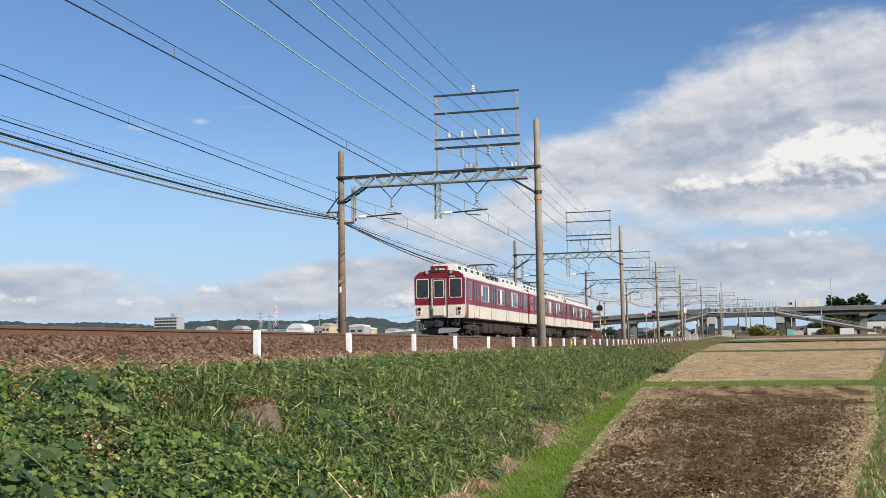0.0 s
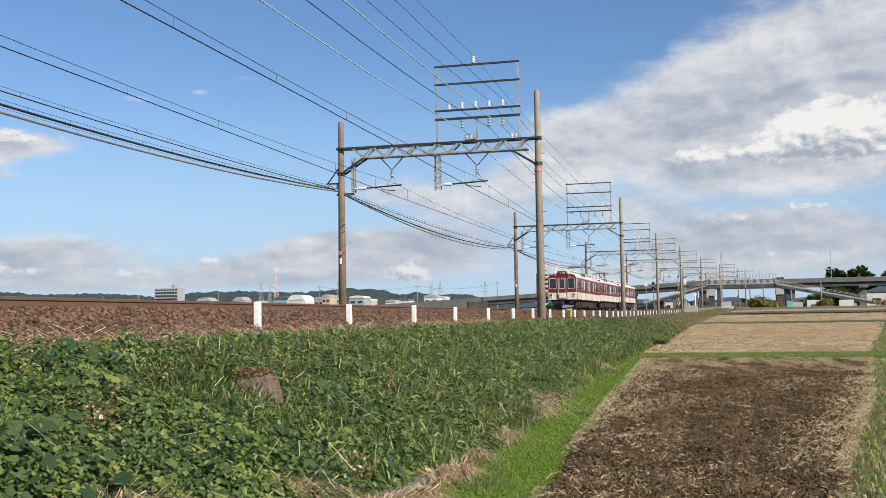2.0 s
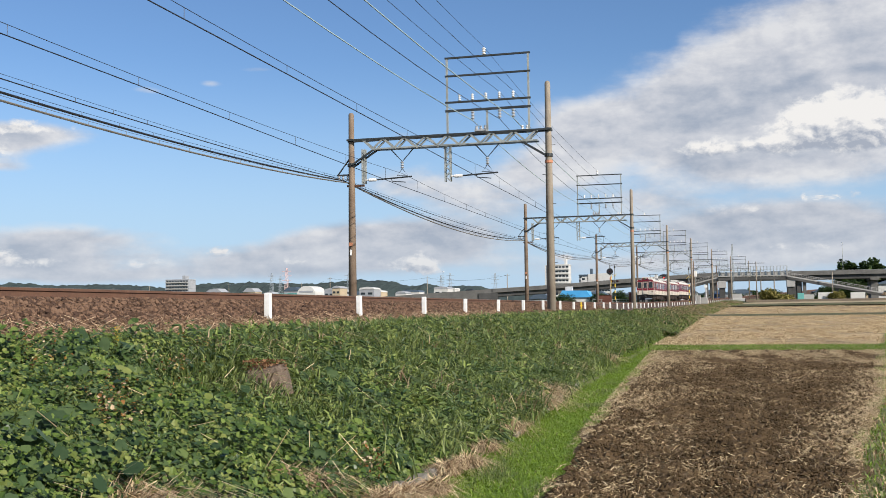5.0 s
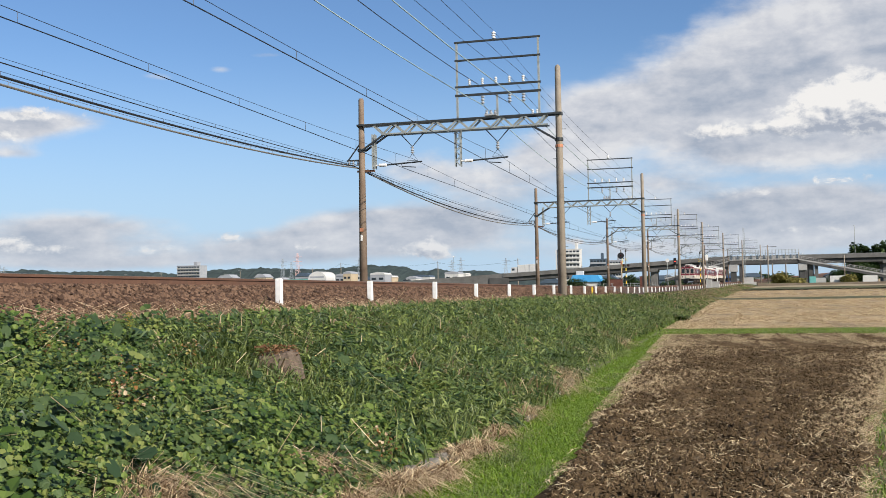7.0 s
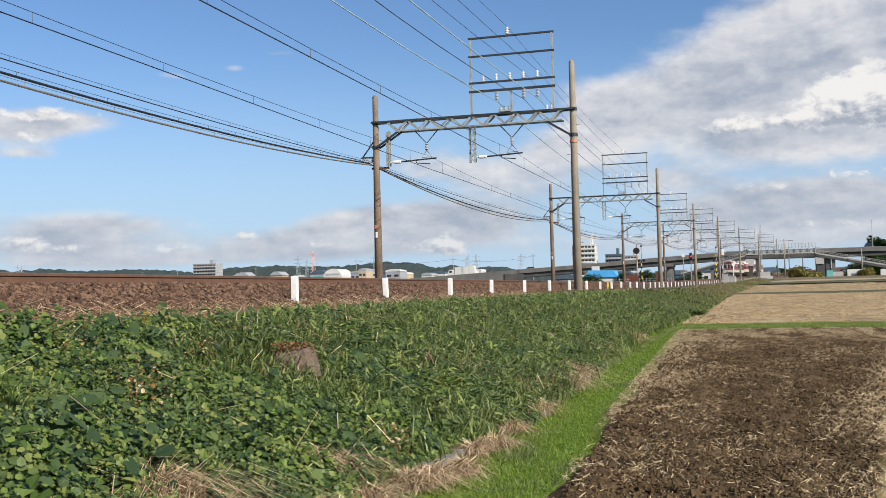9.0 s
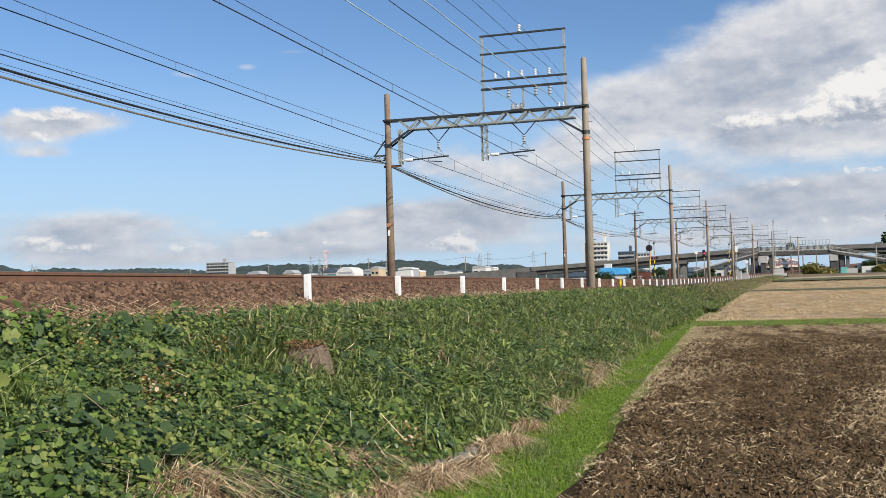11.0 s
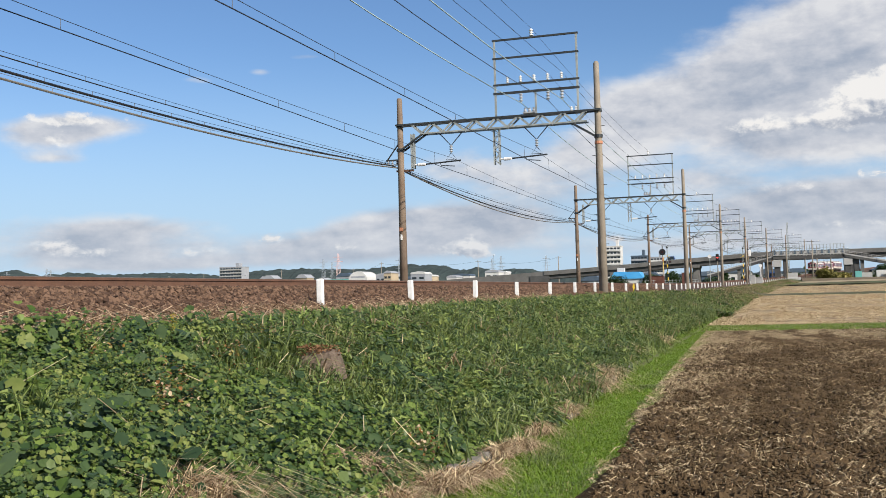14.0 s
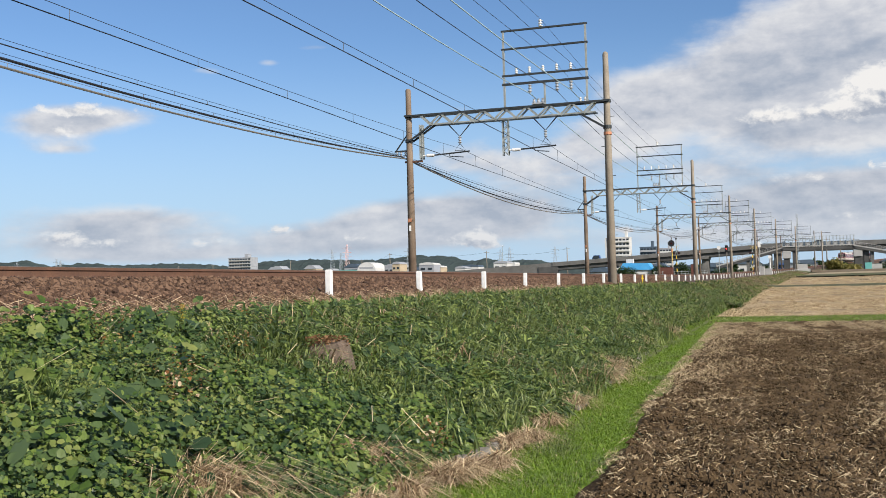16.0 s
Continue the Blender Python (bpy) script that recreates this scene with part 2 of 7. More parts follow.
M_BLACK = surface("black_rubber", (0.012, 0.012, 0.013), (0.025, 0.025, 0.027), 4, 0.6, 0.1)
M_GREY_SKIRT = surface("grey_snow_plough", (0.16, 0.19, 0.23), (0.24, 0.27, 0.31), 3, 0.6, 0.1)
M_CURTAIN = surface("pale_blind", (0.62, 0.60, 0.55), (0.74, 0.72, 0.67), 3, 0.8, 0.0)
M_SEAT = surface("dark_interior", (0.05, 0.055, 0.06), (0.10, 0.10, 0.11), 2, 0.8, 0.0)
M_LAMP_GLASS = surface("lamp_glass", (0.22, 0.23, 0.23), (0.34, 0.35, 0.35), 3, 0.15, 0.0)
M_TAIL = surface("dark_tail_lamp", (0.05, 0.008, 0.008), (0.09, 0.012, 0.012), 3, 0.2, 0.0)
M_GREEN_SIGN = glow("green_roller_sign", (0.06, 0.35, 0.12), 0.25)


def glass(name, colour, rough=0.04):
    m = surface(name, colour, tuple(c * 1.4 for c in colour), 1.0, rough, 0.0, spec=0.4)
    return m


M_GLASS = glass("dark_window_glass", (0.020, 0.026, 0.030))
M_BLUE_ROOF = surface("blue_sheet_roof", (0.05, 0.30, 0.62), (0.09, 0.38, 0.70), 0.6, 0.5, 0.05)
M_WALL_WHITE = surface("white_rendered_wall", (0.48, 0.47, 0.45), (0.62, 0.61, 0.58), 0.2, 0.85, 0.05, fine=3)
M_WALL_GREY = surface("grey_rendered_wall", (0.26, 0.27, 0.29), (0.36, 0.37, 0.39), 0.2, 0.85, 0.05, fine=3)
M_WALL_TAN = surface("tan_wall", (0.40, 0.31, 0.20), (0.52, 0.42, 0.29), 0.3, 0.85, 0.05, fine=3)
M_BLUE_GREY = surface("dark_blue_grey_panel", (0.05, 0.08, 0.11), (0.09, 0.12, 0.16), 0.3, 0.6, 0.05, fine=3)
M_TEAL = surface("teal_painted_steel", (0.10, 0.32, 0.30), (0.16, 0.42, 0.39), 0.5, 0.6, 0.05)
M_REDBOX = surface("red_brown_equipment_paint", (0.095, 0.035, 0.024), (0.16, 0.06, 0.04), 1.5, 0.75, 0.15)
M_HILL = surface("far_wooded_hill", (0.020, 0.031, 0.031), (0.050, 0.070, 0.064), 0.05, 0.95, 0.0, fine=0.35)
M_SOIL = surface("tilled_dark_soil", (0.034, 0.0225, 0.0115), (0.122, 0.082, 0.045), 1.6, 1.0, 0.6, fine=22, depth=0.03, spec=0.08)
M_STRAW = surface("dry_rice_straw", (0.38, 0.285, 0.15), (0.66, 0.53, 0.33), 2.0, 0.85, 0.0, island=0.8)
M_STUBBLE = surface("rice_stubble_ground", (0.085, 0.058, 0.034), (0.56, 0.43, 0.26), 0.35, 1.0, 0.5, fine=11.0, depth=0.05, spec=0.1)
M_GROUND = surface("rough_grassy_ground", (0.055, 0.080, 0.022), (0.16, 0.14, 0.065), 0.12, 0.95, 0.3, fine=3, depth=0.05)
M_GRASS_BASE = surface("mown_grass_soil", (0.050, 0.085, 0.012), (0.10, 0.15, 0.025), 1.5, 0.95, 0.3, fine=25)
M_BANK = surface("bank_soil_under_weeds", (0.050, 0.060, 0.022), (0.11, 0.10, 0.05), 2.0, 0.95, 0.3, fine=20)
# rust brown, low tone darkened as painted shade in the gaps between stones
M_BALLAST = surface("rusty_brown_ballast", (0.030, 0.017, 0.011), (0.12, 0.072, 0.047), 2.5, 0.95, 0.8, fine=16, depth=0.06)
M_STONE = surface("rust_dusted_crushed_stone", (0.060, 0.032, 0.019), (0.160, 0.094, 0.058), 3.0, 0.9, 0.3, fine=30, island=0.9)
M_BROWN = surface("brown_earth_bank", (0.095, 0.068, 0.040), (0.20, 0.15, 0.09), 0.4, 0.95, 0.4, fine=4)
M_DIRT_PATH = surface("dry_tan_earth", (0.26, 0.20, 0.12), (0.42, 0.34, 0.20), 0.3, 0.95, 0.3, fine=5)
M_LEAF = leafy("broad_vine_leaf", (0.060, 0.105, 0.020), (0.165, 0.225, 0.050), 0.45, 0.9)
M_LEAF_DARK = leafy("dark_broad_leaf", (0.042, 0.078, 0.026), (0.095, 0.140, 0.048), 0.4, 0.8)
M_GRASS = leafy("long_grass_blade", (0.10, 0.145, 0.030), (0.26, 0.315, 0.09), 0.5, 1.0)
M_LAWN = leafy("short_bright_grass", (0.135, 0.225, 0.016), (0.235, 0.345, 0.040), 0.5, 0.9)
M_DRY = leafy("dry_brown_grass", (0.26, 0.165, 0.090), (0.60, 0.45, 0.29), 0.7, 1.0)
M_TREE = leafy("dark_tree_leaf", (0.018, 0.040, 0.010), (0.060, 0.095, 0.025), 0.5, 0.9)
M_YELLOWISH = leafy("yellow_green_reed", (0.16, 0.15, 0.035), (0.33, 0.28, 0.09), 0.6, 0.9)


# ---- mesh helpers ----
class Geo:
    """Collects simple solids into one mesh."""

    def __init__(self):
        self.v, self.f, self.m, self.mi = [], [], [], 0

    def add(self, verts, faces):
        k = len(self.v)
        self.v += [tuple(p) for p in verts]
        self.f += [tuple(i + k for i in f) for f in faces]
        self.m += [self.mi] * len(faces)
        return self

    def box(self, c, s, bevel=0.0, turn=None):
        x, y, z = (a / 2 for a in s)
        b = min(bevel, x * 0.9, y * 0.9, z * 0.9)
        if b <= 0:
            vs = [(sx * x, sy * y, sz * z) for sz in (-1, 1) for sx, sy in ((-1, -1), (1, -1), (1, 1), (-1, 1))]
            fs = [(3, 2, 1, 0), (4, 5, 6, 7), (0, 1, 5, 4), (1, 2, 6, 5), (2, 3, 7, 6), (3, 0, 4, 7)]
        else:
            ring = lambda dx, dy, zz: [(-dx, -dy, zz), (dx, -dy, zz), (dx, dy, zz), (-dx, dy, zz)]
            vs, n = [], 8
            for zz, inset in ((-z, b), (-z + b, 0), (z - b, 0), (z, b)):
                dx, dy = x - inset, y - inset
                vs += [(-dx + b * 0.6, -dy, zz), (dx - b * 0.6, -dy, zz), (dx, -dy + b * 0.6, zz), (dx, dy - b * 0.6, zz),
                       (dx - b * 0.6, dy, zz), (-dx + b * 0.6, dy, zz), (-dx, dy - b * 0.6, zz), (-dx, -dy + b * 0.6, zz)]
            fs = [tuple(range(7, -1, -1)), tuple(range(24, 32))]
            for r in range(3):
                fs += [(r * 8 + i, r * 8 + (i + 1) % 8, r * 8 + 8 + (i + 1) % 8, r * 8 + 8 + i) for i in range(8)]
        c = Vector(c)
        vs = [c + (turn @ Vector(p) if turn else Vector(p)) for p in vs]
        return self.add(vs, fs)

    def tube(self, a, b, r0, r1=None, n=8, caps=True):
        a, b = Vector(a), Vector(b)
        r1 = r0 if r1 is None else r1
        q = (b - a).to_track_quat("Z", "Y")
        vs = []
        for p, r in ((a, r0), (b, r1)):
            vs += [p + q @ Vector((r * math.cos(2 * math.pi * i / n), r * math.sin(2 * math.pi * i / n), 0)) for i in range(n)]
        fs = [(i, (i + 1) % n, n + (i + 1) % n, n + i) for i in range(n)]
        if caps:
            fs += [tuple(range(n - 1, -1, -1)), tuple(range(n, 2 * n))]
        return self.add(vs, fs)

    def bar(self, a, b, w, h=None):
        """A square bar from a to b."""
        a, b = Vector(a), Vector(b)
        h = w if h is None else h
        q = (b - a).to_track_quat("Y", "Z").to_matrix()
        return self.box((a + b) / 2, (w, (b - a).length, h), 0, q)

    def poly(self, points, r, n=5):
        """One bent round bar through the points."""
        pts = [Vector(p) for p in points]
        vs, m = [], len(pts)
        for i, p in enumerate(pts):
            way = pts[min(i + 1, m - 1)] - pts[max(i - 1, 0)]
            if way.length < 1e-6:
                way = pts[min(i + 1, m - 1)] - p
            q = way.to_track_quat("Z", "Y")
            vs += [p + q @ Vector((r * math.cos(2 * math.pi * k / n), r * math.sin(2 * math.pi * k / n), 0)) for k in range(n)]
        fs = [(i * n + k, i * n + (k + 1) % n, (i + 1) * n + (k + 1) % n, (i + 1) * n + k) for i in range(m - 1) for k in range(n)]
        return self.add(vs, fs + [tuple(range(n - 1, -1, -1)), tuple(range((m - 1) * n, m * n))])

    def lathe(self, base, rings, n=10, way=(0, 0, 1)):
        """rings: height and radius along way."""
        q = Vector(way).to_track_quat("Z", "Y")
        base = Vector(base)
        vs = []
        for z, r in rings:
            vs += [base + q @ Vector((r * math.cos(2 * math.pi * i / n), r * math.sin(2 * math.pi * i / n), z)) for i in range(n)]
        fs = [tuple(range(n - 1, -1, -1)), tuple(range((len(rings) - 1) * n, len(rings) * n))]
        for k in range(len(rings) - 1):
            fs += [(k * n + i, k * n + (i + 1) % n, k * n + n + (i + 1) % n, k * n + n + i) for i in range(n)]
        return self.add(vs, fs)

    def prism(self, outline, y0, y1):
        """An outline in x and z, drawn out along y."""
        n = len(outline)
        vs = [(x, y0, z) for x, z in outline] + [(x, y1, z) for x, z in outline]
        fs = [tuple(range(n)), tuple(range(2 * n - 1, n - 1, -1))]
        fs += [(i, i + n, (i + 1) % n + n, (i + 1) % n) for i in range(n)]
        return self.add(vs, fs)

    def mesh(self, name, *materials, smooth=False):
        me = bpy.data.meshes.new(name)
        me.from_pydata(self.v, [], self.f)
        for m in materials:
            me.materials.append(m)
        me.polygons.foreach_set("material_index", self.m)
        if smooth:
            me.polygons.foreach_set("use_smooth", [True] * len(self.f))
        me.update()
        return me


def part(name, geo, material, parent, label="", at=None, smooth=False):
    mats = material if isinstance(material, (list, tuple)) else (material,)
    ob = new(name, geo.mesh(name, *mats, smooth=smooth) if isinstance(geo, Geo) else geo)
    ob.parent = parent
    if at is not None:
        ob.matrix_basis = at
    if label:
        ob["label"] = label
    return ob


def thing(name, label, category, at=None, group="", kind=""):
    ob = tagged(new(name), label, category, group, kind)
    ob.empty_display_size = 0.2
    if at is not None:
        ob.matrix_basis = at
    return ob


def solid(name, geo, material, label, category, at=None, group="", kind="", smooth=False):
    mats = material if isinstance(material, (list, tuple)) else (material,)
    ob = tagged(new(name, geo.mesh(name, *mats, smooth=smooth)), label, category, group, kind)
    if at is not None:
        ob.matrix_basis = at
    return ob


def mass(name, verts, faces, materials, label, category, index=None, kind="stuff", smooth=False):
    """Many small pieces as one mesh, from arrays. faces: n x 3 or n x 4."""
    me = bpy.data.meshes.new(name)
    k = faces.shape[1]
    me.vertices.add(len(verts))
    me.vertices.foreach_set("co", np.ascontiguousarray(verts, dtype=np.float32).ravel())
    me.loops.add(faces.size)
    me.loops.foreach_set("vertex_index", np.ascontiguousarray(faces, dtype=np.int32).ravel())
    me.polygons.add(len(faces))
    me.polygons.foreach_set("loop_start", np.arange(0, faces.size, k, dtype=np.int32))
    for m in materials:
        me.materials.append(m)
    if index is not None:
        me.polygons.foreach_set("material_index", np.ascontiguousarray(index, dtype=np.int32))
    me.polygons.foreach_set("use_smooth", np.full(len(faces), smooth))
    me.update(calc_edges=True)
    return tagged(new(name, me), label, category, kind=kind)


# ---- the line of the railway ----
X_LEFT, X_RIGHT = -13.92, -9.92          # track centres
RAIL_Z = 1.98                            # top of rail
POST_X, POST_Y, POST_STEP = -7.155, 15.82, 4.603
PORTAL_Y = (-44.4, 0.6, 45.6, 90.6, 139.0, 184.0, 229.0, 274.0, 319.0)
PORTAL_LIFT = {139.0: 0.35, 184.0: 1.1, 229.0: 1.1, 274.0: 1.0, 319.0: 0.9}    # taller poles towards the crossing


def bend(y):
    return 0.0003 * max(0.0, y - 92.0) ** 2


def rise(y):
    return 0.00003 * max(0.0, y - 60.0) ** 2


def heading(y):
    return math.degrees(math.atan(0.0006 * max(0.0, y - 92.0)))


def on_line(x, y, z):
    return Vector((x + bend(y), y, z + rise(y)))


def line_pose(x, y, z):
    return Matrix.Translation(on_line(x, y, z)) @ pose(0, 0, 0, 0, 0, -heading(y))


# ---- ground ----
def smoothstep(v, lo, hi):
    t = min(1.0, max(0.0, (v - lo) / (hi - lo)))
    return t * t * (3 - 2 * t)


PROFILE = ((-60, 0.1), (-24, 0.15), (-20.5, 0.35), (-17.2, 1.45), (-16.6, 1.70), (-8.15, 1.70), (-6.95, 1.34), (-6.35, 1.28), (-4.4, 0.62), (-2.75, 0.0), (60, 0.0))


def profile(u):
    if u <= PROFILE[0][0]:
        return PROFILE[0][1]
    for (a, za), (b, zb) in zip(PROFILE, PROFILE[1:]):
        if u <= b:
            return za + (zb - za) * (u - a) / (b - a)
    return PROFILE[-1][1]


def ground_z(x, y):
    u = x - bend(min(y, 620.0))
    z = profile(u)
    wide = 1 - smoothstep(y, 640, 760)
    far = 2.5 * smoothstep(y, 110, 300)
    base = z * wide + 0.1 * (1 - wide)
    lift = rise(min(y, 420.0))  * (1 - smoothstep(abs(u + 12), 9, 30)) * wide
    return max(base + lift, (base * 0.45 + far) if u > -8 and wide > 0.5 else base + lift, far * 0.9 if x > -40 else 0)


def ground_sheet():
    xs = sorted(set([-3000, -1500, -800, -400, -200, -120, -80, -60, -45, -34] + [-28 + i for i in range(10)] + [-18 + 0.5 * i for i in range(46)]
                    + [5 + 2 * i for i in range(40)] + [90, 110, 150, 220, 320, 500, 900, 1800, 3000]))
    ys = sorted(set([-400, -150, -60] + [-30 + 3 * i for i in range(12)] + [6 + 1.0 * i for i in range(60)] + [66 + 4 * i for i in range(150)]
                    + [680, 700, 720, 900, 1300, 1900, 2800, 4500]))
    nx = len(xs)
    vs = [(x, y, ground_z(x, y) - 0.03) for y in ys for x in xs]
    fs = [(j * nx + i, j * nx + i + 1, (j + 1) * nx + i + 1, (j + 1) * nx + i) for j in range(len(ys) - 1) for i in range(nx - 1)]
    g = Geo().add(vs, fs)
    solid("ground", g, M_GROUND, "rough grassy ground between railway bank and fields", "ground", kind="structure", smooth=True)


ground_sheet()


def swept(outline, y0, y1, step, centre=0.0):
    """An outline in x and z carried along the line of the railway."""
    g = Geo()
    n = len(outline)
    ys = []
    y = y0
    while y < y1:
        ys.append(y)
        y += step if y >= 110 else step * 2
    ys.append(y1)
    vs = [on_line(x + centre, y, z) for y in ys for x, z in outline]
    fs = [tuple(range(n)), tuple((len(ys) - 1) * n + i for i in range(n - 1, -1, -1))]
    for k in range(len(ys) - 1):
        fs += [(k * n + i, (k + 1) * n + i, (k + 1) * n + (i + 1) % n, k * n + (i + 1) % n) for i in range(n)]
    return g.add(vs, fs)


def railway():
    bed = swept([(-17.0, 1.2), (-16.5, 1.76), (-8.1, 1.76), (-7.4, 1.53), (-6.75, 1.33), (-6.6, 1.0)], -60, 640, 6)
    solid("ballast_bed", bed, M_BALLAST, "rust-brown ballast bed under the double track", "ballast", kind="structure")
    h = RAIL_Z
    for name, cx in (("railway_track", X_LEFT), ("railway_track", X_RIGHT)):
        tr = thing(name, "straight railway track with rusty rails on brown ballast", "railway track", group="tracks", kind="structure")
        for s in (-1, 1):
            o = [(-0.07, h - 0.17), (0.07, h - 0.17), (0.07, h - 0.15), (0.012, h - 0.13), (0.012, h - 0.05), (0.035, h - 0.04), (0.035, h - 0.004), (0.028, h), (-0.028, h), (-0.035, h - 0.004), (-0.035, h - 0.04), (-0.012, h - 0.05), (-0.012, h - 0.13), (-0.07, h - 0.15)]
            rail = part("rail", swept(o, -60, 640, 6, cx + s * 0.75), M_RUST, tr)
            head = swept([(-0.026, h - 0.002), (0.026, h - 0.002), (0.026, h + 0.003), (-0.026, h + 0.003)], -60, 640, 6, cx + s * 0.75)
            part("running_surface", head, M_RAILHEAD, rail, "polished steel top of the rail")
        g = Geo()
        for i in range(330):
            y = -10 + i * 0.62
            p = on_line(cx, y, h - 0.245)
            g.box(p, (2.4, 0.22, 0.15))
        ob = part("sleepers", g, M_CONC_DARK, tr, "grey concrete sleepers sunk in ballast")
        tagged(ob, kind="stuff")


railway()


# ---- fields ----
def field_left(y):
    """The field's edge towards the railway."""
    pts = ((5, -1.30), (8.3, -1.45), (12.8, -1.66), (19.5, -1.83), (27, -2.0), (38, -2.22), (60, -2.5))
    return float(np.interp(y, [p[0] for p in pts], [p[1] for p in pts]))


def field_right(y):
    pts = ((5, 0.55), (11.5, 1.30), (20.2, 2.75), (36, 4.88), (81, 11.9), (150, 22.5))
    return float(np.interp(y, [p[0] for p in pts], [p[1] for p in pts]))


rng = np.random.default_rng(7)


def tilled_field():
    ny, nx = 760, 130
    y = np.linspace(6.5, 37.6, ny)
    t = np.linspace(0, 1, nx)
    vs = np.zeros((ny, nx, 3))
    for j, yy in enumerate(y):
        a, b = field_left(yy), field_right(yy)
        w = 0.10 * math.sin(yy * 1.3) + 0.06 * math.sin(yy * 3.1)
        for i, tt in enumerate(t):
            x = a + w + (b - a) * tt
            n = noise.noise((x * 3.2, yy * 3.2, 0)) * 0.020 + noise.noise((x * 8, yy * 8, 5)) * 0.034 + noise.noise((x * 19, yy * 19, 9)) * 0.026
            furrow = 0.012 * math.sin((x - a) * 7.5 + 1.5 * noise.noise((x, yy, 3)))
            edge = min(1, min(tt, 1 - tt) * 14, (yy - 6.5) * 3, (37.6 - yy) * 3)
            vs[j, i] = (x, yy, 0.012 + (0.05 + n + furrow) * edge)
    idx = np.arange(ny * nx).reshape(ny, nx)
    fs = np.stack([idx[:-1, :-1], idx[:-1, 1:], idx[1:, 1:], idx[1:, :-1]], -1).reshape(-1, 4)
    return mass("tilled_field", vs.reshape(-1, 3), fs, [M_SOIL], "dark tilled soil field with scattered straw", "field", kind="structure", smooth=False)


tilled_field()


def straws(name, x, y, z, size, materials, label, category, flat=0.25, width=0.008):
    """Thin straws lying about."""
    n = len(x)
    a = rng.uniform(0, 2 * np.pi, n)
    ln = size * rng.uniform(0.4, 1.3, n)
    up = rng.uniform(0, flat, n) * ln
    d = np.stack([np.cos(a) * ln / 2, np.sin(a) * ln / 2, up / 2], -1)
    s = np.stack([-np.sin(a), np.cos(a), rng.uniform(-1, 1, n)], -1) * (width * rng.uniform(0.6, 1.5, n))[:, None] / 2
    c = np.stack([x, y, z + up / 2 + 0.006], -1)
    vs = np.stack([c - d - s, c - d + s, c + d + s, c + d - s], 1).reshape(-1, 3)
    fs = np.arange(4 * n).reshape(n, 4)
    return mass(name, vs, fs, materials, label, category, rng.integers(0, len(materials), n))


def clods():
    n = 15000
    y = 7 + 22 * rng.random(n) ** 1.6
    a = np.array([field_left(v) for v in y])
    b = np.array([field_right(v) for v in y])
    x = a + (b - a) * rng.uniform(0.03, 0.97, n)
    r = rng.uniform(0.007, 0.024, n) * (1 + y / 60) * np.where(rng.random(n) < 0.06, 1.7, 1)
    oct_ = np.array([(1, 0, 0), (0, 1, 0), (-1, 0, 0), (0, -1, 0), (0, 0, 0.9), (0, 0, -0.6)], float)
    tri = np.array([(0, 1, 4), (1, 2, 4), (2, 3, 4), (3, 0, 4), (1, 0, 5), (2, 1, 5), (3, 2, 5), (0, 3, 5)])
    vs = oct_[None] * r[:, None, None] * rng.uniform(0.5, 1.5, (n, 6, 1))
    ang = rng.uniform(0, 6.28, n)
    ca, sa = np.cos(ang)[:, None], np.sin(ang)[:, None]
    vs = np.stack([vs[..., 0] * ca - vs[..., 1] * sa, vs[..., 0] * sa + vs[..., 1] * ca, vs[..., 2]], -1)
    vs += np.stack([x, y, rng.uniform(0.055, 0.09, n)], -1)[:, None]
    fs = (tri[None] + 6 * np.arange(n)[:, None, None]).reshape(-1, 3)
    mass("soil_clods", vs.reshape(-1, 3), fs, [M_SOIL], "loose dark clods of turned earth on the field", "soil")


clods()


def field_straw():
    n = 250000
    y = 6.8 + 30.6 * rng.random(n) ** 1.1
    a = np.array([field_left(v) for v in y])
    b = np.array([field_right(v) for v in y])
    t = rng.uniform(-0.02, 1.02, n)
    x = a + (b - a) * t
    clump = np.array([noise.noise((xx * 1.1, yy * 0.35, 2)) + 0.5 * noise.noise((xx * 3.5, yy * 1.6, 6)) for xx, yy in zip(x, y)])
    # thick along the edges and towards the far end, thin where the soil was turned last
    edge = 0.55 * np.exp(-((x - a) / (0.30 + y * 0.034)) ** 2) * (0.35 + 0.65 * (y > 13)) + 0.55 * np.exp(-((b - x) / 0.60) ** 2) + 0.45 * np.exp(-((y - 35) / 3.0) ** 2) * (np.abs(t - 0.55) < 0.3)
    edge = edge + 0.22 * np.clip((y - 20) / 14, 0, 1) * (clump > -0.15)
    keep = rng.random(n) < np.clip(0.05 + clump * 0.24 + edge * (0.9 + clump), 0.025, 1)
    x, y = x[keep], y[keep]
    straws("straw_litter", x, y, np.full(len(x), 0.066), 0.070, [M_STRAW, M_STRAW, M_DRY], "dry pale rice straw strewn over dark soil", "straw", 0.55, 0.0032)


field_straw()


def strip(name, y0, y1, left, right, z, material, label, category, n=24, kind="structure"):
    g = Geo()
    ys = [y0 + (y1 - y0) * i / n for i in range(n + 1)]
    m = 8
    vs = []
    for y in ys:
        a, b = left(y), right(y)
        for i in range(m + 1):
            x = a + (b - a) * i / m
            edge = 0.0 if i in (0, m) else 1.0
            vs.append((x, y, max(z, ground_z(x, y) - 0.03 + z) * edge + (ground_z(x, y) - 0.05) * (1 - edge)))
    fs = [(j * (m + 1) + i, j * (m + 1) + i + 1, (j + 1) * (m + 1) + i + 1, (j + 1) * (m + 1) + i) for j in range(n) for i in range(m)]
    return solid(name, g.add(vs, fs), material, label, category, kind=kind)


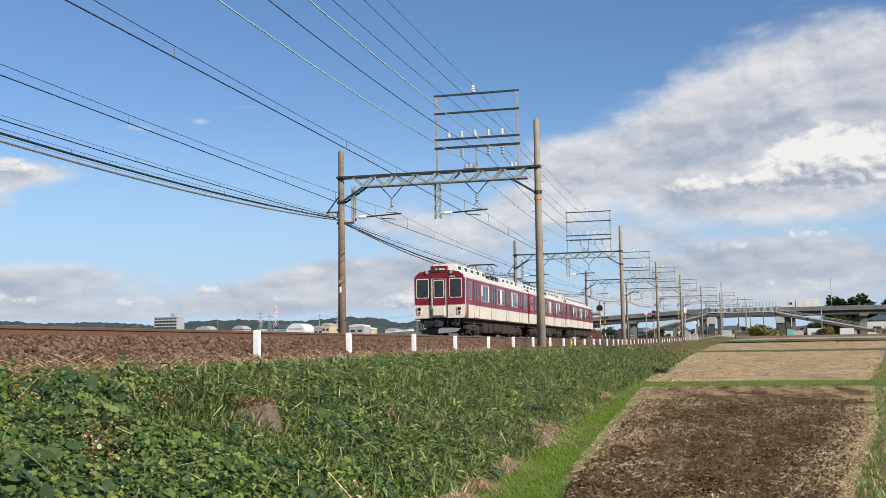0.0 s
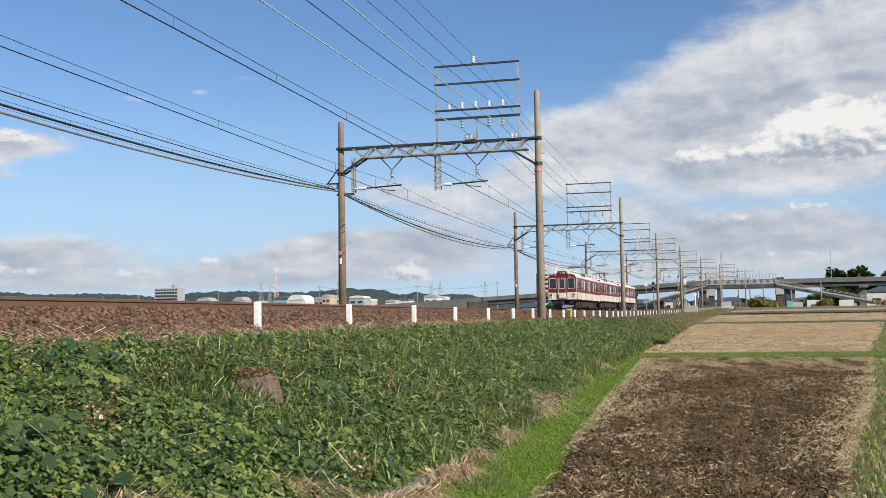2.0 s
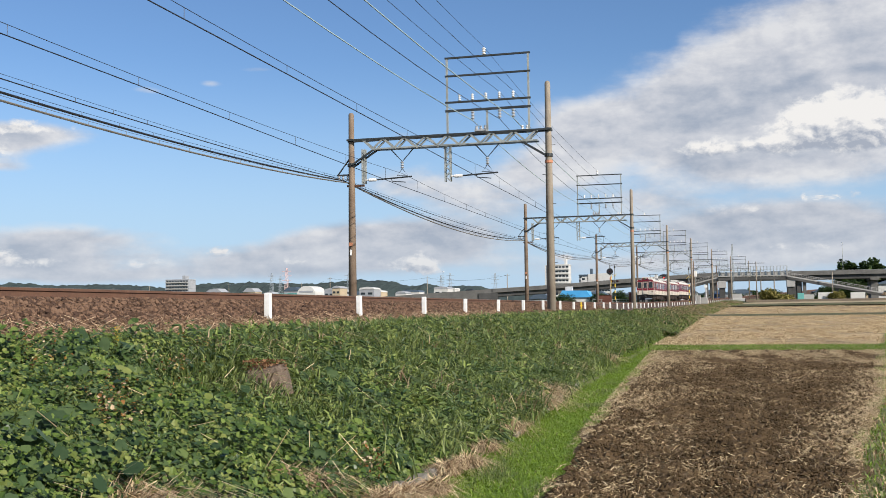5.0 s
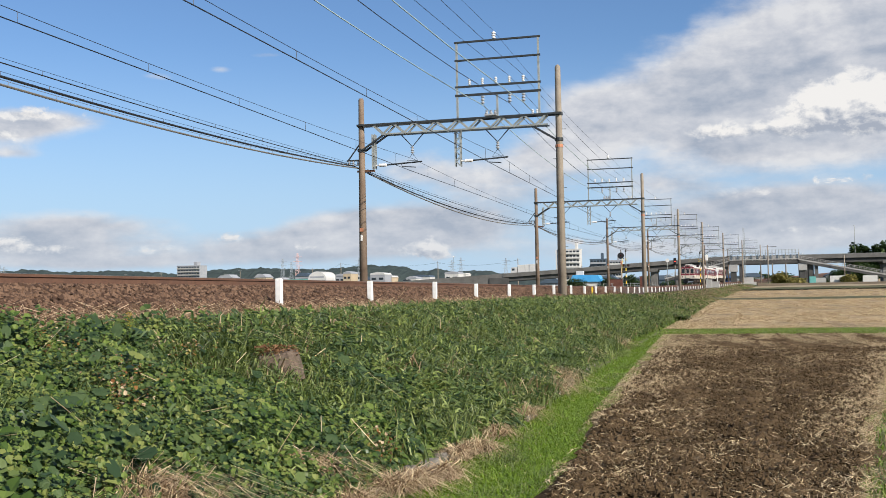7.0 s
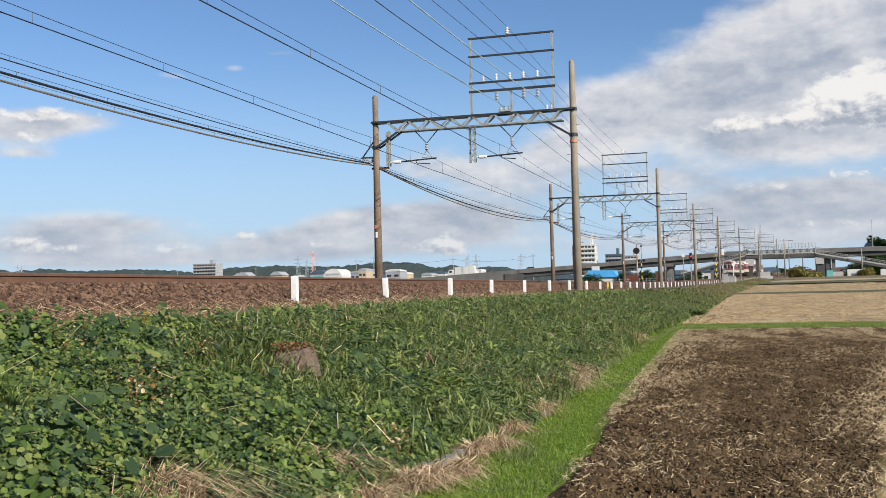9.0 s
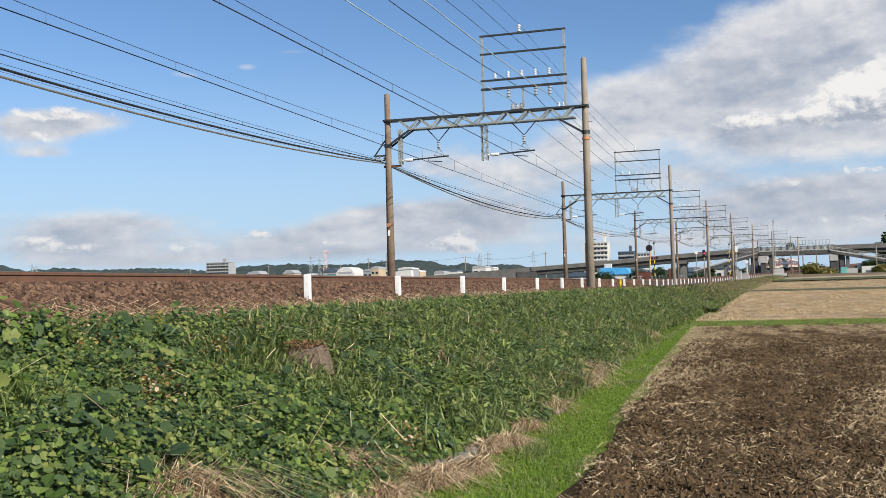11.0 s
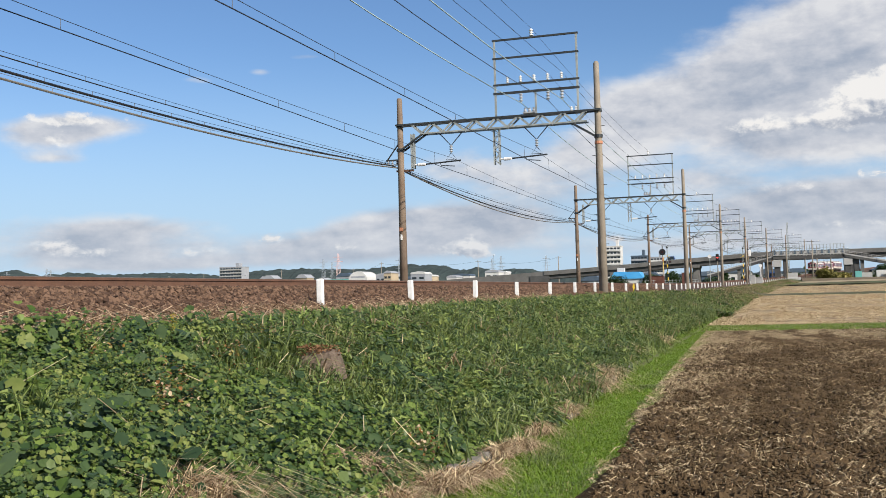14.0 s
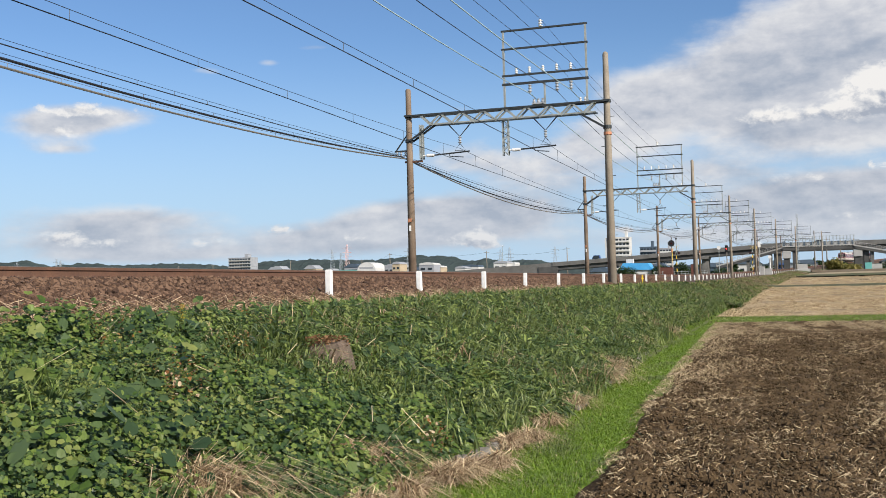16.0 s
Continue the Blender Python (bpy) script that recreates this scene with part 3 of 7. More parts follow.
stub = lambda y: -2.6 - max(0, min(y, 150) - 60) * 0.008 + bend(y) * 0.95
strip("stubble_field", 42, 140, stub, field_right, 0.06, M_STUBBLE, "harvested rice field covered with pale straw and stubble", "field", 60)
strip("stubble_field_far", 148, 205, stub, lambda y: 40.0, 0.05, M_STUBBLE, "further harvested rice field with pale stubble", "field", 30)
strip("earth_track", 236, 262, lambda y: bend(y) - 3.0, lambda y: 90.0, 0.10, M_DIRT_PATH, "tan dry earth track across the far fields", "track", 12)


def dyke(name, y0, y1, h, x0, x1, material, label):
    g = Geo()
    n = 40
    vs = []
    for i in range(n + 1):
        x = x0 + (x1 - x0) * i / n
        y = (y0 + y1) / 2
        w = (y1 - y0) / 2
        z = ground_z(x, y) - 0.04
        b = 0.04 * noise.noise((x * 0.8, y, 1))
        vs += [(x, y - w, z), (x, y - w * 0.55, z + h + b), (x, y + w * 0.55, z + h - b), (x, y + w, z)]
    fs = [(4 * i + k, 4 * i + 4 + k, 4 * i + 5 + k, 4 * i + 1 + k) for i in range(n) for k in range(3)]
    solid(name, g.add(vs, fs), material, label, "field bank", kind="structure", smooth=True)


dyke("field_bank", 38.0, 41.8, 0.10, -2.6, 9.5, M_GRASS_BASE, "low green grassy bank between two fields")
dyke("field_bank_middle", 141, 148, 0.26, -3.5, 40, M_BANK, "dark low grassy bank across the stubble fields")
dyke("field_bank_far", 205, 236, 0.06, 2, 90, M_GROUND, "broad green grass verge beyond the stubble fields")
dyke("field_bank_back", 262, 276, 0.6, 6, 120, M_BROWN, "brown earthen bank in front of the footbridge")


def toe(y):
    """The foot of the bank."""
    return float(np.interp(y, (5, 11, 13, 20, 33, 58), (-2.75, -2.66, -2.50, -2.80, -3.10, -3.0)))


def near_block(x, y):
    """Kept free of leaves: the old block and the way it is seen."""
    return abs(x + 4.5) < 0.42 and 9.75 < y < 10.7


# ---- leaves and blades ----
def leaves(name, x, y, z, size, tilt, materials, label, category, index=None, slender=0.75, slope=0.0, way=None, wild=0.55):
    """Folded leaves of two halves round a midrib. way: where each points, by chance if not given."""
    n = len(x)
    a = rng.uniform(0, 2 * np.pi, n) if way is None else way - np.pi / 2
    shape = np.array([(0, 0, 0), (-0.5, 0.22, 0.10), (-0.42, 0.72, 0.06), (0, 1.0, -0.10), (0.42, 0.72, 0.06), (0.5, 0.22, 0.10)], float)
    shape = shape * np.array([slender * 1.3, 1, 1])
    v = shape[None] * size[:, None, None] * rng.uniform(0.8, 1.2, (n, 6, 1))
    el = tilt + rng.normal(0, wild, n)
    ce, se = np.cos(el)[:, None], np.sin(el)[:, None]
    v = np.stack([v[..., 0], v[..., 1] * ce - v[..., 2] * se, v[..., 1] * se + v[..., 2] * ce], -1)
    ca, sa = np.cos(a)[:, None], np.sin(a)[:, None]
    v = np.stack([v[..., 0] * ca - v[..., 1] * sa, v[..., 0] * sa + v[..., 1] * ca, v[..., 2]], -1)
    v[..., 2] += slope * (0.8 * v[..., 1] - v[..., 0])
    v += np.stack([x, y, z], -1)[:, None]
    f = (np.array([(0, 1, 2, 3), (0, 3, 4, 5)])[None] + 6 * np.arange(n)[:, None, None]).reshape(-1, 4)
    return mass(name, v.reshape(-1, 3), f, materials, label, category, None if index is None else np.repeat(index, 2))


def blades(name, x, y, z, length, width, lean, materials, label, category, index=None):
    """Bent blades of two quads each."""
    n = len(x)
    a = rng.uniform(0, 2 * np.pi, n)
    ln = length * rng.uniform(0.55, 1.25, n)
    le = lean * rng.uniform(0.3, 1.5, n)
    d = np.stack([np.cos(a), np.sin(a), np.zeros(n)], -1)
    s = np.stack([-np.sin(a), np.cos(a), np.zeros(n)], -1) * (width * rng.uniform(0.7, 1.4, n))[:, None] / 2
    base = np.stack([x, y, z], -1)
    up = np.array([0, 0, 1.0])
    mid = base + d * (ln * le * 0.35)[:, None] + up * (ln * 0.62)[:, None]
    tip = base + d * (ln * le * 0.95)[:, None] + up * (ln * (1.0 - 0.35 * le))[:, None]
    v = np.stack([base - s, base + s, mid + s * 0.8, mid - s * 0.8, tip + s * 0.12, tip - s * 0.12], 1).reshape(-1, 3)
    f = (np.array([(0, 1, 2, 3), (3, 2, 4, 5)])[None] + 6 * np.arange(n)[:, None, None]).reshape(-1, 4)
    return mass(name, v, f, materials, label, category, None if index is None else np.repeat(index, 2))


def bank_points(n, y0, y1, power=1.6, u0=-6.35, u1=None):
    y = y0 + (y1 - y0) * rng.random(n) ** power
    u = u0 + (np.array([toe(v) - 0.14 for v in y]) - u0 if u1 is None else u1 - u0) * rng.random(n)
    top = np.array([noise.noise((uu * 0.7, yy * 0.45, 3)) for uu, yy in zip(u, y)])
    free = ~((np.abs(u + 4.55) < 0.22) & (y > 10.02) & (y < 10.6))
    y, u, top = y[free], u[free], top[free]
    x = u + np.array([bend(v) for v in y])
    z = np.array([ground_z(a, b) for a, b in zip(x, y)])
    return x, y, z, top, u


def big_leaf_shape():
    """A broad leaf of seven pointed lobes, heart-shaped at the stalk, as corner points."""
    pts = []
    n = 28
    for i in range(n):
        a = 2 * math.pi * i / n
        r = 0.5 * (0.915 + 0.085 * math.cos(a * 7 + math.pi)) * (1 - 0.55 * math.exp(-(min(a, 2 * math.pi - a) / 0.28) ** 2))
        pts.append((1.08 * r * math.sin(a), 0.5 - r * math.cos(a), 0.030 * math.cos(a * 7 + math.pi) - 0.16 * (r / 0.5) ** 2))
    return np.array(pts)


def large_leaves():
    """Large lobed leaves on stalks, in loose groups above the undergrowth."""
    spots = ((-4.65, 5.70, 9), (-4.02, 5.65, 8), (-3.80, 5.90, 6), (-4.10, 6.55, 10), (-4.35, 6.50, 8), (-3.87, 7.41, 9), (-4.46, 6.20, 6), (-5.68, 7.10, 8), (-4.64, 9.35, 7), (-4.46, 12.1, 12),
             (-4.05, 11.8, 10), (-4.26, 11.3, 8), (-3.51, 7.60, 5), (-3.75, 4.95, 6), (-4.9, 7.3, 6), (-5.3, 8.3, 9), (-5.9, 8.9, 8), (-5.2, 9.9, 7), (-4.3, 8.2, 6), (-5.6, 10.8, 6), (-4.9, 13.6, 6), (-3.6, 6.6, 5))
    shape = big_leaf_shape()
    k = len(shape)
    vs, fs, mi = [], [], []
    for cx, cy, n in spots:
        for q in range(int(n * 0.85)):
            x, y = cx + rng.normal(0, 0.20), cy + rng.normal(0, 0.26)
            s = rng.uniform(0.06, 0.175)
            if near_block(x, y):
                continue
            z = ground_z(x, y) + rng.uniform(0.16, 0.36)
            v = shape * (s, s * rng.uniform(0.85, 1.1), s * rng.uniform(0.6, 1.8))
            el = rng.normal(-0.15, 0.50)
            v = np.stack([v[:, 0], v[:, 1] * math.cos(el) - v[:, 2] * math.sin(el), v[:, 1] * math.sin(el) + v[:, 2] * math.cos(el)], -1)
            a = rng.uniform(0, 6.28)
            v = np.stack([v[:, 0] * math.cos(a) - v[:, 1] * math.sin(a), v[:, 0] * math.sin(a) + v[:, 1] * math.cos(a), v[:, 2]], -1)
            v[:, 2] += 0.35 * v[:, 1] - 0.40 * v[:, 0]
            o = len(vs)
            c = v.mean(0) + (0, 0, 0.02 * s)
            vs += list(v + (x, y, z)) + [c + (x, y, z)]
            fs += [(o + i, o + (i + 1) % k, o + k) for i in range(k)]
            mi += [0 if rng.random() < 0.94 else 1] * k
    mass("large_leaves", np.array(vs), np.array(fs), [M_LEAF_BIG, M_LEAF_PALE], "large dark lobed leaves above the undergrowth", "undergrowth", np.array(mi), smooth=True)


DRY_HEAPS = ((-3.45, 5.85, 0.22), (-3.34, 7.75, 0.10), (-3.16, 7.95, 0.11), (-2.66, 8.10, 0.11), (-2.56, 8.45, 0.09), (-2.44, 8.85, 0.07), (-2.60, 9.85, 0.07), (-2.48, 10.3, 0.08),
             (-2.60, 11.5, 0.08), (-2.66, 13.1, 0.15), (-2.85, 16.4, 0.20), (-2.98, 17.5, 0.24), (-3.0, 18.6, 0.16), (-3.3, 23.5, 0.18), (-3.1, 29.0, 0.18), (-2.75, 7.4, 0.10), (-2.8, 6.7, 0.12))


def off_heaps(x, y):
    """True where no dry heap smothers the green."""
    free = np.ones(len(x), bool)
    for hx, hy, rad in DRY_HEAPS:
        free &= ((x - hx) / (rad * 0.95)) ** 2 + ((y - hy) / (rad * 1.25)) ** 2 > rng.uniform(0.5, 1.3, len(x))
    return free


def sprays():
    """Domes of leaves, each a plant of its own with leaves that hang outwards, dark gaps between them."""
    m = 6600
    cx, cy, cz, ctop, cu = bank_points(m, 4.3, 36, 1.35)
    keep = (rng.random(len(cx)) < np.clip(1.15 - (cy - 11) / 12 + ctop * 1.3, 0.13, 1)) & off_heaps(cx, cy)
    cx, cy, cz, ctop, cu = cx[keep], cy[keep], cz[keep], ctop[keep], cu[keep]
    m = len(cx)
    per = 24
    n = m * per
    rep = lambda v: np.repeat(v, per)
    wide = rng.uniform(0.07, 0.20, m)
    high = rng.uniform(0.12, 0.40, m) * (0.75 + 0.9 * np.clip(ctop, -0.5, 0.6)) * np.clip((cu + 6.45) * 2.5, 0.35, 1) * np.clip((-2.4 - cu) * 1.5, 0.2, 1)
    leaf = rng.choice((0.020, 0.027, 0.036, 0.048, 0.066), m, p=(0.26, 0.30, 0.24, 0.13, 0.07))
    rho, phi = np.sqrt(rng.random(n)), rng.uniform(0, 2 * np.pi, n)
    x, y = rep(cx) + rep(wide) * rho * np.cos(phi), rep(cy) + rep(wide) * rho * np.sin(phi)
    z = np.array([ground_z(a, b) for a, b in zip(x, y)]) + rep(high) * (1 - 0.75 * rho ** 2) * rng.uniform(0.72, 1.08, n)
    kind = rng.choice(4, m, p=(0.40, 0.33, 0.12, 0.15))
    ok = ~((np.abs(x + 4.55) < 0.24) & (y > 9.98) & (y < 10.6))
    leaves("vine_sprays", x[ok], y[ok], z[ok], (rep(leaf) * rng.uniform(0.7, 1.3, n))[ok], (0.20 - 0.55 * rho)[ok], [M_LEAF, M_LEAF_DARK, M_LEAF_PALE, M_GRASS_DEEP], "green leafy vine plants heaped over the bank", "undergrowth", rep(kind)[ok], 0.86, 0.36, phi[ok], 0.52)


def vegetation():
    # low leaves everywhere near, dark and close to the soil
    x, y, z, top, u = bank_points(95000, 4.2, 38, 1.35)
    fine = np.array([noise.noise((a * 2.3, b * 2.3, 11)) for a, b in zip(u, y)])
    keep = (rng.random(len(x)) < np.clip(1.0 - (y - 13) / 14 + top * 1.2, 0.22, 1)) & off_heaps(x, y)
    x, y, z, top, u, fine = x[keep], y[keep], z[keep], top[keep], u[keep], fine[keep]
    thick = np.clip(0.12 + top * 0.16 + fine * 0.20, 0.02, 0.34) * np.clip((u + 6.45) * 2.5, 0.25, 1) * np.clip((-2.45 - u) * 1.5, 0.15, 1)
    hz = z + thick * rng.random(len(x)) ** 0.5
    size = rng.uniform(0.020, 0.050, len(x))
    pick = np.where(fine + 0.35 * rng.normal(size=len(x)) > 0.34, 2, np.where(top + 0.3 * rng.normal(size=len(x)) > 0.15, 0, 1))
    leaves("vine_leaves", x, y, hz, size, 0.20, [M_LEAF, M_LEAF_DARK, M_LEAF_PALE], "dense green vine leaves covering the bank", "undergrowth", pick, 0.80, 0.32)
    sprays()
    large_leaves()
    # yellowed and rusty leaves in a few spots
    spots = ((-4.81, 7.58, 0.16), (-5.65, 7.76, 0.12), (-5.54, 10.5, 0.12), (-2.95, 8.6, 0.10), (-5.0, 9.0, 0.10), (-4.4, 7.0, 0.08))
    k = 150
    sx = np.concatenate([a + rng.normal(0, w, k) for a, b, w in spots])
    sy = np.concatenate([b + rng.normal(0, w * 1.3, k) for a, b, w in spots])
    sz = np.array([ground_z(a, b) for a, b in zip(sx, sy)]) + rng.uniform(0.12, 0.36, len(sx))
    leaves("withered_leaves", sx, sy, sz, rng.uniform(0.012, 0.04, len(sx)), 0.2, [M_DRY, M_YELLOWISH, M_RUSTY], "withered yellow and rusty leaves among the green", "undergrowth", rng.integers(0, 3, len(sx)), 0.6)
    # lance-shaped weed leaves in tufts
    m = 3600
    cx, cy, cz, ctop, cu = bank_points(m, 4.5, 46, 1.15)
    keep = off_heaps(cx, cy) & (rng.random(len(cx)) < np.clip(0.12 + (cy - 8) / 6, 0.10, 1))
    cx, cy, cz, ctop, cu = cx[keep], cy[keep], cz[keep], ctop[keep], cu[keep]
    m = len(cx)
    per = 26
    n = m * per
    rep = lambda v: np.repeat(v, per)
    rho, phi = np.sqrt(rng.random(n)), rng.uniform(0, 2 * np.pi, n)
    wide = rep(rng.uniform(0.08, 0.20, m)) * (1 + rep(cy) / 60)
    x, y = rep(cx) + wide * rho * np.cos(phi), rep(cy) + wide * rho * np.sin(phi)
    z = np.array([ground_z(a, b) for a, b in zip(x, y)])
    tall = rep(rng.uniform(0.12, 0.40, m)) * np.clip((rep(cu) + 6.60) * 1.1, 0.25, 1)
    leaves("weed_leaves", x, y, z + tall * (1 - 0.6 * rho ** 2) * rng.uniform(0.55, 1.05, n), rng.uniform(0.036, 0.090, n) * (1 + y / 60) * np.where(y > 10.5, 1.3, 1.0), 0.45 - 0.7 * rho, [M_GRASS, M_GRASS_DEEP, M_LEAF_DARK, M_LEAF_PALE], "lance-shaped weed leaves mixed through the grass", "undergrowth",
           rep(rng.choice(4, m, p=[0.34, 0.32, 0.26, 0.08])), 0.22, 0.35, phi, 0.40)
    # long grass in tufts
    m = 7600
    cx, cy, cz, ctop, cu = bank_points(m, 4.5, 62, 1.25)
    prob = np.clip(0.05 + (cy - 8.0) / 9 - ctop * 1.2, 0.04, 1)
    keep = (rng.random(len(cx)) < prob) & off_heaps(cx, cy)
    cx, cy, cz, ctop, cu = cx[keep], cy[keep], cz[keep], ctop[keep], cu[keep]
    per = 20
    n = len(cx) * per
    rep = lambda v: np.repeat(v, per)
    spread = 0.11 * (1 + rep(cy) / 60)
    x, y = rep(cx) + rng.normal(0, 1, n) * spread, rep(cy) + rng.normal(0, 1, n) * spread
    z = np.array([ground_z(a, b) for a, b in zip(x, y)])
    tall = rep(rng.uniform(0.16, 0.48, len(cx))) * np.clip((rep(cu) + 6.60) * 1.1, 0.30, 1)
    kind = rep(rng.choice(4, len(cx), p=[0.38, 0.22, 0.34, 0.06]))
    blades("bank_grass", x, y, z, tall * np.clip(0.45 + y / 22, 0, 1), 0.0125 * (1 + y / 32), 1.2, [M_GRASS, M_GRASS_DEEP, M_GRASS_PALE, M_DRY], "long unmown green grass on the railway bank", "grass", kind)
    x, y, z, top, u = bank_points(70000, 55, 250, 1.6, -6.3, -2.3)
    patch = np.array([noise.noise((a * 0.5, b * 0.22, 5)) for a, b in zip(u, y)])
    blades("far_bank_grass", x, y, z - 0.02, (0.30 + 0.22 * patch) * np.clip((u + 6.5) * 2.2, 0.4, 1), 0.045 * (1 + y / 160), 0.9, [M_GRASS, M_GRASS_DEEP, M_DRY], "green grass on the more distant railway bank", "grass",
           np.where(rng.random(len(x)) < 0.08 + 0.45 * np.clip((y - 60) / 80, 0, 1) * (patch > -0.15), 2, (patch + rng.normal(0, 0.3, len(x)) > 0.1).astype(int)))
    # dry grass at the foot of the bank, in heaps
    heaps = [(a, b, rad, int(5200 * rad + 300)) for a, b, rad in DRY_HEAPS]
    hx, hy, hr = [], [], []
    for a, b, rad, k in heaps:
        hx.append(a + rng.normal(0, rad * 0.6, k))
        hy.append(b + rng.normal(0, rad * 0.8, k))
        hr.append(np.full(k, rad))
    x, y, rad = np.concatenate(hx), np.concatenate(hy), np.concatenate(hr)
    z = np.array([ground_z(a, b) for a, b in zip(x, y)])
    half = rng.random(len(x)) < 0.5
    blades("dry_grass", x[half], y[half], z[half], 0.10 + rad[half] * 0.9, 0.0065, 2.2, [M_DRY, M_DRY, M_STRAW], "dry brown grass heaped along the foot of the bank", "grass", rng.integers(0, 3, half.sum()))
    straws("dry_stalks", x[~half], y[~half], z[~half] + rng.random((~half).sum()) * rad[~half] * 0.7, 0.20, [M_DRY, M_DRY, M_STRAW], "dead pale stalks lying along the foot of the bank", "straw", 0.6, 0.005)
    # single dead stalks in the green
    x, y, z, top, u = bank_points(130, 5, 26, 1.2)
    straws("dead_stalks", x, y, z + 0.25, 0.26, [M_STRAW], "single dead stalks among the weeds", "straw", 0.9, 0.005)
    # yellow flower spike
    k = 120
    leaves("flower_spike", -6.0 + rng.normal(0, 0.018, k), 9.56 + rng.normal(0, 0.018, k), 1.28 + 0.20 * rng.random(k), rng.uniform(0.008, 0.018, k), 0.4, [M_FLOWER], "yellow flower spike at the top of the bank", "flower")
    # short bright grass on the strip beside the field
    n = 210000
    y = 5.5 + 55 * rng.random(n) ** 1.7
    a = np.array([toe(v) for v in y]) - 0.25
    b = np.array([field_left(v) for v in y]) + 0.10 + 0.10 * np.sin(y * 2.1)
    x = a + (b - a) * rng.random(n)
    patch = np.array([noise.noise((p * 1.6, q * 0.9, 15)) for p, q in zip(x, y)])
    blades("verge_grass", x, y, np.array([ground_z(p, q) for p, q in zip(x, y)]) - 0.03, 0.060 + 0.06 * np.clip(patch, 0, 1), 0.0065 * (1 + y / 40), 1.1, [M_LAWN, M_GRASS, M_STRAW], "short bright green grass strip beside the field", "grass",
           np.where(rng.random(n) < 0.012, 2, (patch + rng.normal(0, 0.2, n) > 0.34).astype(int)))
    n = 40000
    y = 5.5 + 80 * rng.random(n) ** 1.4
    a = np.array([field_right(v) for v in y])
    x = a - 0.15 + (1.0 + y * 0.06) * rng.random(n)
    blades("path_grass", x, y, np.full(n, -0.02), 0.09, 0.010 * (1 + y / 40), 1.1, [M_GRASS, M_DRY, M_LAWN], "worn grass on the path beside the field", "grass", rng.choice(3, n, p=[0.4, 0.35, 0.25]))
    n = 26000
    y = rng.uniform(37.6, 42.0, n)
    x = rng.uniform(-2.6, 9.0, n)
    blades("field_bank_grass", x, y, np.full(n, 0.05), 0.085, 0.014, 0.9, [M_LAWN, M_GRASS, M_DRY], "green grass on the low field bank", "grass", rng.choice(3, n, p=[0.45, 0.47, 0.08]))
    n = 210000
    y = 42 + 162 * rng.random(n) ** 1.5
    y = np.where((y > 139) & (y < 149), y - 12, y)
    a, b = np.array([stub(v) for v in y]), np.where(y > 148, 40.0, np.array([field_right(v) for v in y]))
    x = a + (b - a) * rng.random(n)
    patch = np.array([noise.noise((p * 0.30, q * 0.10, 25)) + 0.6 * noise.noise((p * 1.3, q * 0.12, 3)) for p, q in zip(x, y)])
    keep = rng.random(n) < np.clip(0.48 + patch * 1.6, 0.06, 1)
    x, y = x[keep], y[keep]
    z = np.array([max(0.09, ground_z(p, q) + 0.07) for p, q in zip(x, y)])
    straws("stubble_straw", x, y, z, 0.06 + 0.0006 * y, [M_STRAW, M_STRAW, M_DRY], "pale straw lying on the harvested field", "straw", 0.5, 0.0055 + y * 0.00016)


M_LEAF_BIG = leafy("large_grey_green_leaf", (0.036, 0.066, 0.026), (0.085, 0.128, 0.050), 0.45, 0.8, scale=9.0)
M_LEAF_PALE = leafy("yellow_green_leaf", (0.115, 0.150, 0.032), (0.235, 0.265, 0.075), 0.5, 0.9)
M_GRASS_DEEP = leafy("deep_green_blade", (0.048, 0.082, 0.022), (0.125, 0.170, 0.052), 0.45, 1.0)
M_GRASS_PALE = leafy("pale_green_blade", (0.13, 0.17, 0.042), (0.28, 0.32, 0.115), 0.45, 1.0)
M_RUSTY = leafy("rusty_withered_leaf", (0.20, 0.085, 0.025), (0.38, 0.20, 0.06), 0.7, 0.9)
M_FLOWER = leafy("yellow_flower", (0.50, 0.36, 0.02), (0.65, 0.48, 0.04), 0.6, 0.8)


vegetation()


